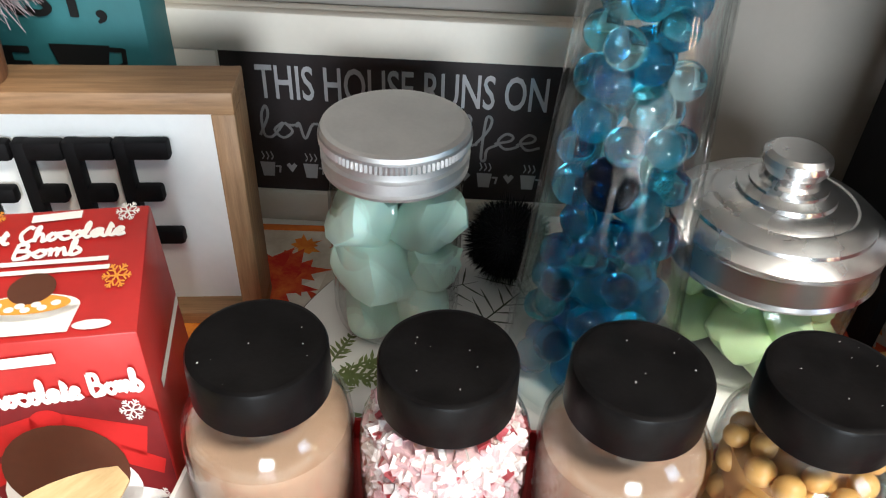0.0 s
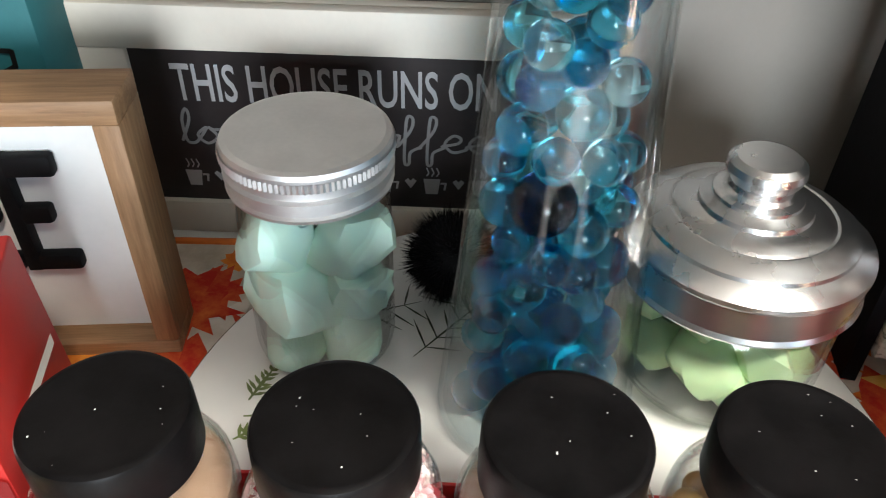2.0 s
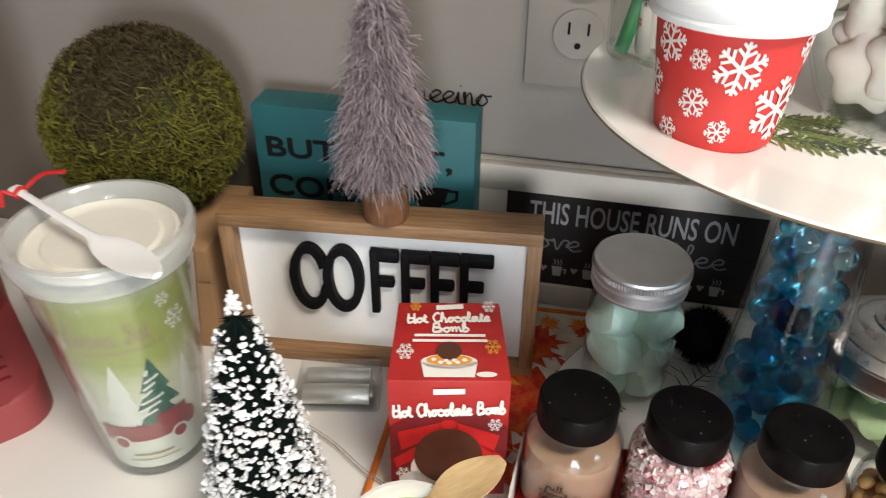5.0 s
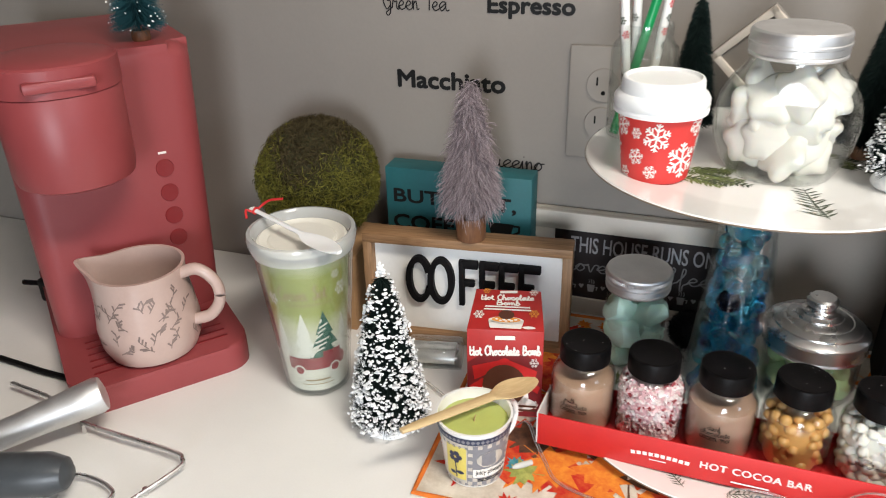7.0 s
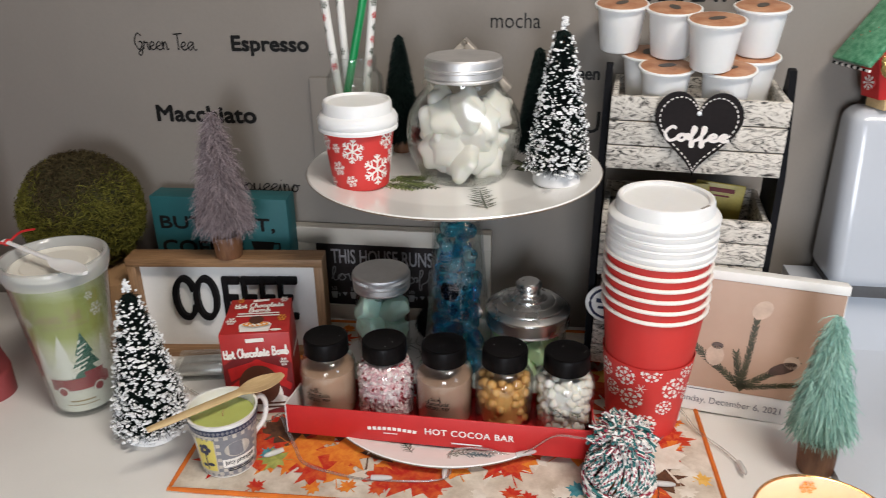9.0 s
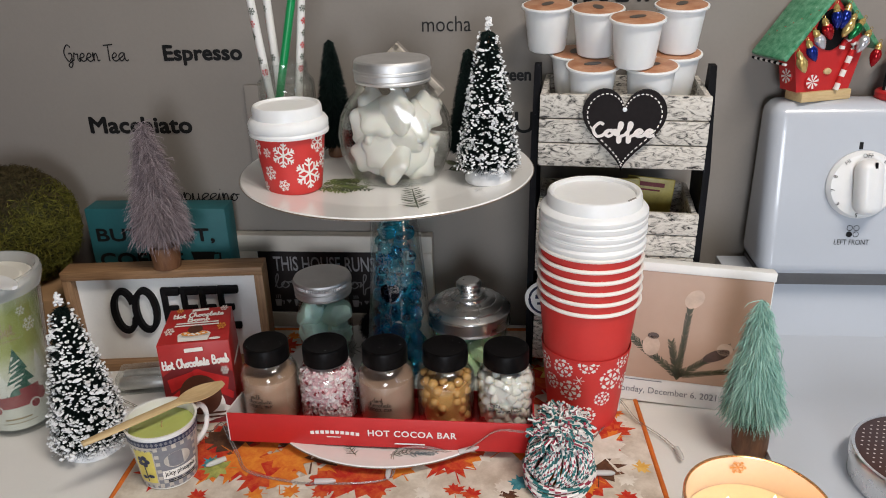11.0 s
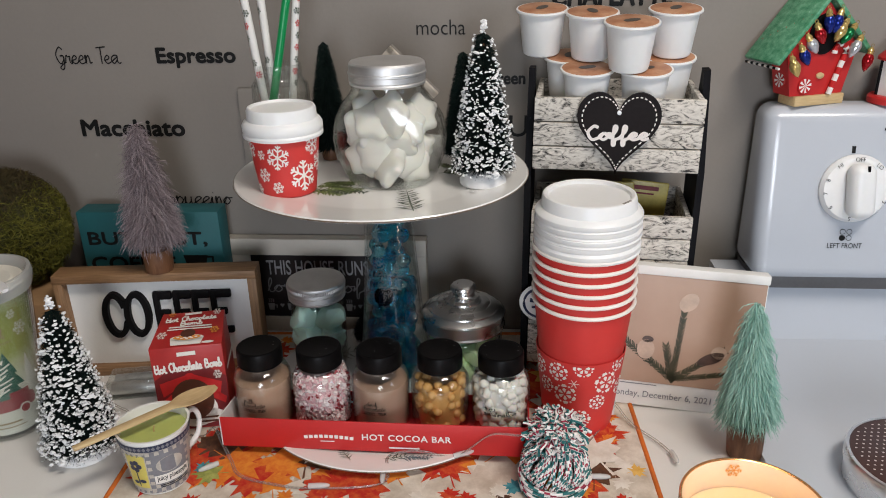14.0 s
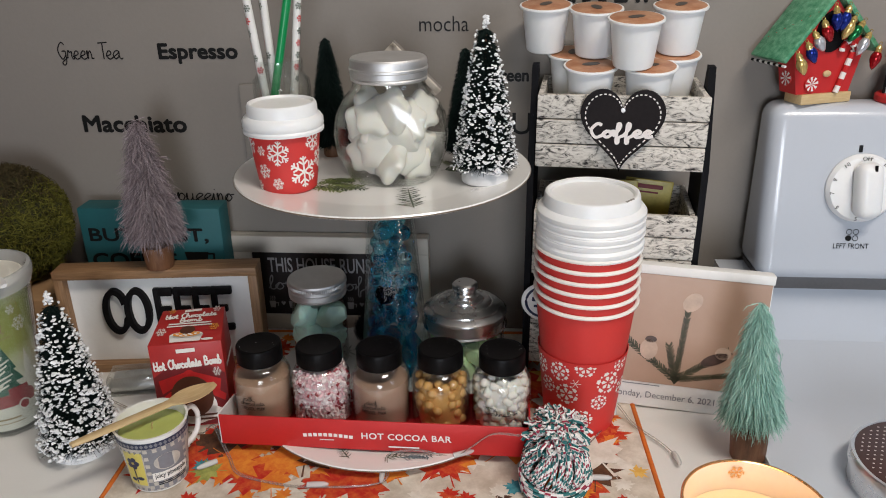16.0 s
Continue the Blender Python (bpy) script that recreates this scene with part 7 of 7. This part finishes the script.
# ---- tumbler ----
tb = thing("travel_tumbler", pose(-0.2845, 0.1955, 0.0, 0, 0, 22) @ Matrix.Diagonal((0.915, 0.915, 0.985, 1)), "clear double-walled tumbler with festive truck print on pale green", "tumbler")
TB0, TB1, TBH = 0.0345, 0.0505, 0.158


def tbr(z):
    return TB0 + (TB1 - TB0) * z / TBH


part("outer_wall", lathe([(0, 0.0), (TB0 - 0.003, 0.0), (TB0, 0.003), (TB1, TBH), (TB1 - 0.0014, TBH), (TB0 - 0.002, 0.004), (0, 0.004)], 64), M_PLASTIC_CLEAR, tb)
M_LIDRIM = clear_glass("milky_plastic", (0.92, 0.92, 0.88), 1.2, 0.1, 0.4)
M_TWHITE = mat("cream_insert", (0.76, 0.74, 0.66), 0.5, var=0.05)
M_TGREEN, nt, b = shader("green_to_cream_insert")
co, sep, ramp, ns, mr = (nt.nodes.new("ShaderNode" + n) for n in ("TexCoord", "SeparateXYZ", "ValToRGB", "TexNoise", "Math"))
nt.links.new(co.outputs["Object"], sep.inputs[0])
nt.links.new(co.outputs["Object"], ns.inputs["Vector"])
ns.inputs["Scale"].default_value = 35
mr.operation = "MULTIPLY_ADD"
mr.inputs[1].default_value = 0.016
nt.links.new(ns.outputs[0], mr.inputs[0])
nt.links.new(sep.outputs[2], mr.inputs[2])
scale_z = nt.nodes.new("ShaderNodeMath")
scale_z.operation = "MULTIPLY"
scale_z.inputs[1].default_value = 6.0
nt.links.new(mr.outputs[0], scale_z.inputs[0])
nt.links.new(scale_z.outputs[0], ramp.inputs[0])
for p, c in ((0.40, (0.68, 0.66, 0.56)), (0.54, (0.56, 0.56, 0.34)), (0.64, (0.34, 0.37, 0.08)), (0.86, (0.33, 0.36, 0.08))):
    ramp.color_ramp.elements.new(p).color = (*c, 1)
ramp.color_ramp.elements[0].color = (0.74, 0.72, 0.64, 1)
ramp.color_ramp.elements[-1].color = (0.66, 0.66, 0.48, 1)
nt.links.new(ramp.outputs[0], b.inputs["Base Color"])
b.inputs["Roughness"].default_value = 0.45
part("insert", lathe([(0, 0.006), (tbr(0.006) - 0.0045, 0.006), (tbr(0.052) - 0.0045, 0.052), (tbr(0.150) - 0.0045, 0.150), (0, 0.150)], 56), M_TGREEN, tb, "green paper insert fading to cream")
tl = part("lid", lathe([(TB1 - 0.003, 0.150), (TB1 + 0.0005, 0.151), (TB1 + 0.0030, 0.158), (TB1 + 0.0038, 0.165), (TB1 + 0.0025, 0.1685), (TB1 - 0.0010, 0.1690), (TB1 - 0.0045, 0.1650), (TB1 - 0.0060, 0.1600)], 72), M_LIDRIM, tb, "milky clear plastic lid rim")
part("lid_liner", lathe([(TB1 - 0.0060, 0.1600), (TB1 - 0.0085, 0.1612), (TB1 - 0.012, 0.1590), (TB1 - 0.016, 0.1585), (TB1 - 0.018, 0.1600), (0, 0.1598), (0, 0.1570), (TB1 - 0.0060, 0.1570), (TB1 - 0.0060, 0.1600)], 56), M_TWHITE, tl, "cream lid centre")
inr = lambda z: tbr(z) - 0.0044


def tb_print(shapes, material, label, lift=0.0003):
    finish("insert_print", wrap_mesh(bars_mesh(shapes), inr, 0.15, lift), material, tb, label, 0)


def tri_tree(cx, z0, h, w):
    out = []
    for k in range(3):
        a, b = z0 + h * k * 0.26, z0 + h * (0.48 + k * 0.26)
        ww = w * (1 - k * 0.25)
        for e in range(4):
            xa, xb = cx - ww + 2 * ww * e / 4, cx - ww + 2 * ww * (e + 1) / 4
            out.append([(xa, a), (xb, a), (cx, b)])
    return out


M_TTREE = mat("green_tree_print", (0.02, 0.11, 0.07), 0.4, var=0.3, scale=80)
M_TTRUCK = mat("truck_red_print", (0.30, 0.03, 0.035), 0.4, var=0.2)
tb_print(tri_tree(-0.010, 0.046, 0.054, 0.014) + tri_tree(-0.035, 0.040, 0.05, 0.012) + tri_tree(0.034, 0.045, 0.045, 0.011), M_TWHITE, "white tree prints")
tb_print(tri_tree(0.012, 0.046, 0.054, 0.0185), M_TTREE, "dark green tree print", 0.0006)
for k in range(7):
    z = 0.054 + k * 0.0055
    tb_print(stroke(0.012 - 0.014 + k * 0.0017, z, 0.012 - 0.002 + (k % 3) * 0.003, z + 0.004, 0.0019, 5), M_TWHITE, "snow on the printed tree", 0.0009)
tb_print(wide(-0.030, 0.030, 0.033, 0.047, 14) + wide(0.008, 0.028, 0.047, 0.0535, 6) + [disc_shape(0.030, 0.040, 0.004, 0.007, 12)], M_TTRUCK, "dark red truck print", 0.0009)
tb_print([disc_shape(-0.018, 0.032, 0.0062, 0.0062, 18), disc_shape(0.020, 0.032, 0.0062, 0.0062, 18)], M_TWHITE, "white wheel print", 0.0012)
tb_print([disc_shape(-0.018, 0.032, 0.0045, 0.0045, 18), disc_shape(0.020, 0.032, 0.0045, 0.0045, 18)], M_TTRUCK, "wheel print", 0.0015)
M_TANPRINT = mat("tan_print", (0.34, 0.25, 0.12), 0.5, var=0.15)
me = pen_mesh("Cocoa Set", 0.050, 0.0145, 0.0014)
me.transform(Matrix.Translation((-0.006, 0, 0.121)))
finish("insert_letters", wrap_mesh(me, inr, 0.15, 0.0006), M_TANPRINT, tb, "brown script lettering", 0)
tb_print(stroke(-0.024, 0.1085, 0.024, 0.1085, 0.0012, 12), M_TANPRINT, "", 0.0006)
tb_print(stroke(-0.013, 0.0195, 0.013, 0.0195, 0.0018, 10) + stroke(-0.017, 0.0145, 0.017, 0.0145, 0.0009, 10), M_TANPRINT, "", 0.0006)
tb_print(snowflake(0.036, 0.118, 0.008) + snowflake(-0.04, 0.112, 0.007) + snowflake(0.030, 0.135, 0.005), M_TWHITE, "white snowflake print", 0.0006)

sp0, sp1 = Vector((-0.3433, 0.2089, 0.1720)), Vector((-0.2256, 0.1551, 0.1700))
ps = thing("plastic_spoon", Matrix.Translation(sp0) @ (sp1 - sp0).to_track_quat("X", "Z").to_matrix().to_4x4(), "white plastic spoon tied with red ribbon lying on the tumbler lid", "spoon")
L = (sp1 - sp0).length
bm = bmesh.new()
rings = []
for k in range(29):
    q = k / 28
    w = 0.0024 + 0.0006 * q if q < 0.6 else 0.003 + 0.0075 * math.sin((q - 0.6) / 0.4 * math.pi) ** 0.7
    if q < 0.06:
        w = 0.0045
    dip = 0.0 if q < 0.6 else 0.003 * math.sin((q - 0.6) / 0.4 * math.pi)
    rings.append([bm.verts.new((q * L, c * w, zq * 0.0014 - dip * (1 - c * c))) for c, zq in ((-1, 0), (-0.6, 1), (0, 1.2), (0.6, 1), (1, 0), (0.6, -1), (0, -1.2), (-0.6, -1))])
for a, b in zip(rings, rings[1:]):
    for i in range(8):
        bm.faces.new((a[i], a[(i + 1) % 8], b[(i + 1) % 8], b[i]))
bm.faces.new(rings[0][::-1])
bm.faces.new(rings[-1])
part("spoon_body", bm, M_PLASTIC_WHITE, ps, "", 50)
part("ribbon", tube(spline([(0.006, 0.004, 0), (0.007, 0, 0.0028), (0.008, -0.004, 0.0), (0.007, 0, -0.0024), (0.006, 0.004, 0.001), (0.012, 0.012, 0.008), (0.026, 0.018, 0.012)], 6), 0.0012, 6), M_RED, ps, "red ribbon")
part("ribbon", tube(spline([(0.006, -0.004, 0), (0.003, -0.008, 0.002), (0.009, -0.012, -0.003)], 6), 0.0012, 6), M_RED, ps, "red ribbon")

# ---- moss ball on a kraft box ----
kb = thing("kraft_box", pose(-0.336, 0.328, 0, 0, 0, 4), "brown kraft cardboard box carrying the moss ball", "box")
part("box_body", box(-0.048, 0.048, -0.045, 0.045, 0, 0.080, 0.001), M_KRAFT, kb)
part("box_lid", box(-0.0495, 0.0495, -0.0465, 0.0465, 0.062, 0.0885, 0.001), M_KRAFT, kb, "kraft card lid")
BR = 0.0660
ball = thing("moss_ball", pose(-0.3430, 0.3380, 0.0880 + BR), "round green moss ball sitting on a kraft box", "moss ball")
bm = bmesh.new()
bmesh.ops.create_icosphere(bm, subdivisions=5, radius=BR - 0.004)
for v in bm.verts:
    v.co *= 1 + 0.03 * noise.noise(v.co * 60) + 0.02 * noise.noise(v.co * 150)
part("moss_core", bm, M_MOSSCORE, ball)
n = 22000
d = np.random.normal(size=(n, 3))
d /= np.linalg.norm(d, axis=1)[:, None]
lump = 1 + 0.03 * np.sin(d[:, :1] * 9 + d[:, 2:] * 5) * np.sin(d[:, 1:2] * 8 + 1) + 0.025 * np.sin(d[:, 2:] * 17 + d[:, :1] * 13)
along = np.cross(d, np.random.normal(size=(n, 3)))
along /= np.linalg.norm(along, axis=1)[:, None]
reach = np.random.uniform(0.004, 0.013, (n, 1))
mid = d * BR * lump * np.random.uniform(0.95, 1.01, (n, 1)) + along * reach * 0.5
tip = (d * BR * lump + along * reach) * np.random.uniform(0.94, 1.03, (n, 1))
dry = d[:, 2] + 0.25 * np.sin(d[:, 0] * 5 + 1) + 0.18 * np.random.normal(size=n) > 0.42
for k, m, words in ((~dry, M_MOSS, "yellow green moss strands"), (dry, M_MOSSDRY, "dry brown moss strands")):
    ribbons("moss_cover", d[k] * (BR - 0.005), mid[k], tip[k], 0.0004, m, ball, words)

# ---- black pompom ----
bp = thing("black_pompom", pose(0.058, 0.3420, 0.011 + 0.022), "fuzzy black pompom behind the glass vase", "pompom")
bm = bmesh.new()
bmesh.ops.create_icosphere(bm, subdivisions=3, radius=0.018)
part("pompom_core", bm, M_BLACKPAINT, bp)
n = 5000
d = np.random.normal(size=(n, 3))
d /= np.linalg.norm(d, axis=1)[:, None]
blades("pompom_fluff", n, d * 0.014, d * np.random.uniform(0.0195, 0.0235, (n, 1)) + np.random.normal(0, 0.001, (n, 3)), 0.0004, M_BLACKPAINT, bp, "black fuzzy fibres")

# ---- coffee maker ----
KA = Vector((-0.470, 0.086, 0))
KB = Vector((-0.372, 0.204, 0))
kw = (KB - KA).length
KM = Matrix.Translation(KA) @ Matrix.Rotation(math.atan2(KB.y - KA.y, KB.x - KA.x), 4, "Z")
km = thing("coffee_maker", KM @ Matrix.Diagonal((1, 1, 1.05, 1)), "red single-serve coffee maker with drip tray on the counter", "coffee maker")


def round_slab(x0, x1, y0, y1, z0, z1, r, bevel, seg=6):
    """A block with rounded upright corners."""
    pts = []
    for cx, cy, a0 in ((x1 - r, y1 - r, 0), (x0 + r, y1 - r, 90), (x0 + r, y0 + r, 180), (x1 - r, y0 + r, 270)):
        for k in range(seg + 1):
            a = radians(a0 + 90 * k / seg)
            pts.append((cx + r * math.cos(a), cy + r * math.sin(a)))
    bm = bmesh.new()
    lo = [bm.verts.new((x, y, z0)) for x, y in pts]
    hi = [bm.verts.new((x, y, z1)) for x, y in pts]
    bm.faces.new(lo[::-1])
    top = bm.faces.new(hi)
    n = len(pts)
    for i in range(n):
        bm.faces.new((lo[i], lo[(i + 1) % n], hi[(i + 1) % n], hi[i]))
    if bevel:
        bmesh.ops.bevel(bm, geom=list(top.edges), offset=bevel, segments=4, profile=0.5, affect="EDGES")
    return bm


part("base", round_slab(-0.014, kw + 0.004, -0.014, 0.30, 0.0, 0.027, 0.026, 0.004), M_KEURIG, km)
bm = round_slab(-0.010, kw + 0.004, 0.088, 0.30, 0.020, 0.2955, 0.022, 0.016)
for v in bm.verts:
    v.co.x += 0.013 * (v.co.z - 0.02) / 0.275 * max(0, v.co.x) / kw
part("housing", bm, M_KEURIG, km)
hx, hy = 0.043, 0.056
head = part("brew_head", lathe([(0, 0.188), (0.046, 0.188), (0.0495, 0.1905), (0.0515, 0.2), (0.0535, 0.288), (0.0530, 0.2890)], 64), M_KEURIG, km, "round brew head", at=pose(hx, hy, 0.0526) @ Matrix.Diagonal((1, 1, 0.784, 1)))
part("head_lid", lathe([(0.0530, 0.2895), (0.0545, 0.2900), (0.0548, 0.3180), (0.0530, 0.3200), (0.0525, 0.3195), (0.0510, 0.3205), (0.030, 0.3235), (0, 0.3245)], 64), M_KEURIG, head, "lifting lid of the brew head")
part("lid_handle", box(-0.028, 0.028, -0.0565, -0.045, 0.297, 0.3085, 0.003), M_KEURIG, head, "dark recessed handle")
part("head_bridge", box(-0.048, 0.048, 0.0, 0.045, 0.190, 0.318, 0.004), M_KEURIG, head)
for k in range(6):
    # Darker red strips on the flat base paint the shade of the drip slots.
    part("tray_slot_shade", box(0.010, kw - 0.014, 0.010 + k * 0.0125, 0.0135 + k * 0.0125, 0.0262, 0.0274, 0.0005), M_KEURIG_DARK, km, "dark strip painted as a shaded drip slot")
for i, z in enumerate((0.181, 0.156, 0.132, 0.108)):
    part("button", lathe([(0, 0), (0.0085, 0), (0.009, 0.0008), (0.0085, 0.0016), (0, 0.0013)], 28), M_KEURIG_DARK, km, "round flush button", at=pose(kw - 0.030, 0.0885, z, 90))
part("power_mark", box(kw - 0.034, kw - 0.026, 0.0872, 0.0882, 0.1955, 0.1975), M_PRINTWHITE, km, "small white mark")
brush_tree("blue_tree", KM @ pose(0.131, 0.120, 0.3103), "small blue green bottle brush tree on top of the coffee maker", 0.10, 0.027, 0.013, M_TREEBLUE, 4000, 60, "wood", 0.009, 0.010, 0.1, power=0.6)

pit = thing("cream_pitcher", pose(-0.447, 0.160, 0.0288, 0, 0, 50) @ Matrix.Diagonal((1, 1, 1.08, 1)), "pinkish ceramic milk pitcher with leaf sketch on the drip tray", "pitcher")
M_PINKCER = mat("pink_ceramic", (0.50, 0.36, 0.31), 0.3, var=0.06, scale=25, coat=0.3)
PIT = [(0.034, 0.0), (0.042, 0.003), (0.047, 0.014), (0.0485, 0.032), (0.0455, 0.055), (0.0425, 0.075), (0.0435, 0.086)]
bm = lathe(shell(PIT, 0.003), 64)
for v in bm.verts:
    if v.co.z > 0.06:
        a = math.atan2(v.co.y, v.co.x)
        k = max(0, math.cos(a - math.pi)) ** 14 * (v.co.z - 0.06) / 0.026
        v.co.x -= 0.016 * k
        v.co.z += 0.005 * k
part("pitcher_body", bm, M_PINKCER, pit, "", 45, at=pose(0, 0, 0, 0, 0, -31))
part("handle", tube(spline([(0.040, 0, 0.078), (0.058, 0, 0.082), (0.073, 0, 0.070), (0.075, 0, 0.052), (0.064, 0, 0.036), (0.046, 0, 0.030)], 8), 0.0056, 12), M_PINKCER, pit, "", 60, at=pose(0, 0, 0, 0, 0, -34))


def pitr(z):
    for (r0, z0), (r1, z1) in zip(PIT, PIT[1:]):
        if z0 <= z <= z1:
            return r0 + (r1 - r0) * (z - z0) / (z1 - z0)
    return 0.043


rnd = random.Random(14)
sketch = []
for k in range(34):
    x, z, a = rnd.uniform(-0.07, 0.07), rnd.uniform(0.014, 0.066), rnd.uniform(0.2, 2.6)
    L = rnd.uniform(0.010, 0.02)
    sketch += stroke(x, z, x + L * math.cos(a), z + L * math.sin(a) * 0.7, 0.0009, 3)
    for q in (0.3, 0.6, 0.9):
        b = a + rnd.choice([-0.8, 0.8])
        sx, sz = x + L * q * math.cos(a), z + L * q * math.sin(a) * 0.7
        sketch += stroke(sx, sz, sx + 0.006 * math.cos(b), sz + 0.005 * math.sin(b), 0.0016, 1)
sketch = [s for s in sketch if all(0.004 < p[1] < 0.08 for p in s)]
finish("leaf_sketch", wrap_mesh(bars_mesh(sketch), pitr, -0.1, 0.0004), mat("sketch_grey", (0.22, 0.16, 0.14), 0.5, var=0.3), pit, "thin grey leaf sketch print", 0)

# ---- milk frother, wire rack and cord ----
fm = thing("milk_frother", pose(0, 0, 0), "steel hand mixer handle with black grip lying over a wire rack", "hand mixer")
M_DARKGREY = mat("dark_grey_plastic", (0.05, 0.055, 0.06), 0.35, var=0.15, scale=40)
a, b = Vector((-0.490, 0.000, 0.028)), Vector((-0.424, 0.066, 0.045))
part("steel_handle", tube([a + (b - a) * q for q in (0, 0.25, 0.5, 0.75, 0.93, 0.985, 1.0)], [0.0125, 0.013, 0.014, 0.0155, 0.0165, 0.015, 0.010], 24), M_STEEL, fm, "brushed steel handle")
a, b = Vector((-0.50, -0.055, 0.030)), Vector((-0.392, -0.012, 0.030))
part("black_grip", tube([a + (b - a) * q for q in (0, 0.3, 0.6, 0.85, 0.96, 1.0)], [0.017, 0.018, 0.0185, 0.0175, 0.013, 0.006], 24), M_DARKGREY, fm, "dark rounded grip")
wr = thing("wire_rack", pose(0, 0, 0), "chromed wire rack lying on the counter", "wire rack")
part("rack_loop", tube(spline([(-0.56, 0.082, 0.012), (-0.50, 0.074, 0.012), (-0.45, 0.056, 0.012), (-0.352, 0.050, 0.012), (-0.334, 0.045, 0.011), (-0.332, 0.034, 0.009), (-0.350, -0.01, 0.006), (-0.375, -0.08, 0.004)], 8), 0.0022, 10), M_CHROME, wr, "bent chrome wire")
part("rack_loop", tube(spline([(-0.44, -0.005, 0.010), (-0.40, 0.004, 0.010), (-0.372, 0.0, 0.010), (-0.362, -0.01, 0.010), (-0.375, -0.03, 0.010), (-0.40, -0.06, 0.008)], 8), 0.0018, 10), M_CHROME, wr, "bent chrome wire")
for k in range(4):
    part("rack_wire", tube([(-0.42 + 0.014 * k, -0.02, 0.0085), (-0.40 + 0.014 * k, -0.09, 0.0065)], 0.0012, 8), M_CHROME, wr)
part("rack_foot", tube([(-0.45, 0.056, 0.010), (-0.45, 0.056, 0.0005)], 0.0022, 8), M_CHROME, wr)
part("rack_foot", tube([(-0.345, 0.01, 0.0075), (-0.345, 0.01, 0.0005)], 0.0022, 8), M_CHROME, wr)
cord = thing("power_cord", pose(0, 0, 0), "black power cord with plug lying on the counter", "cord")
part("cable", tube(spline([(-0.62, 0.12, 0.004), (-0.56, 0.115, 0.004), (-0.52, 0.112, 0.004), (-0.488, 0.095, 0.004), (-0.478, 0.080, 0.004)], 8), 0.0032, 10), M_BLACK, cord)
part("cable", tube(spline([(-0.70, 0.235, 0.02), (-0.64, 0.235, 0.026), (-0.59, 0.25, 0.02), (-0.57, 0.27, 0.004)], 8), 0.0032, 10), M_BLACK, cord)
part("plug", box(-0.665, -0.632, 0.222, 0.248, 0.006, 0.036, 0.004), M_BLACK, cord, "black plug block")
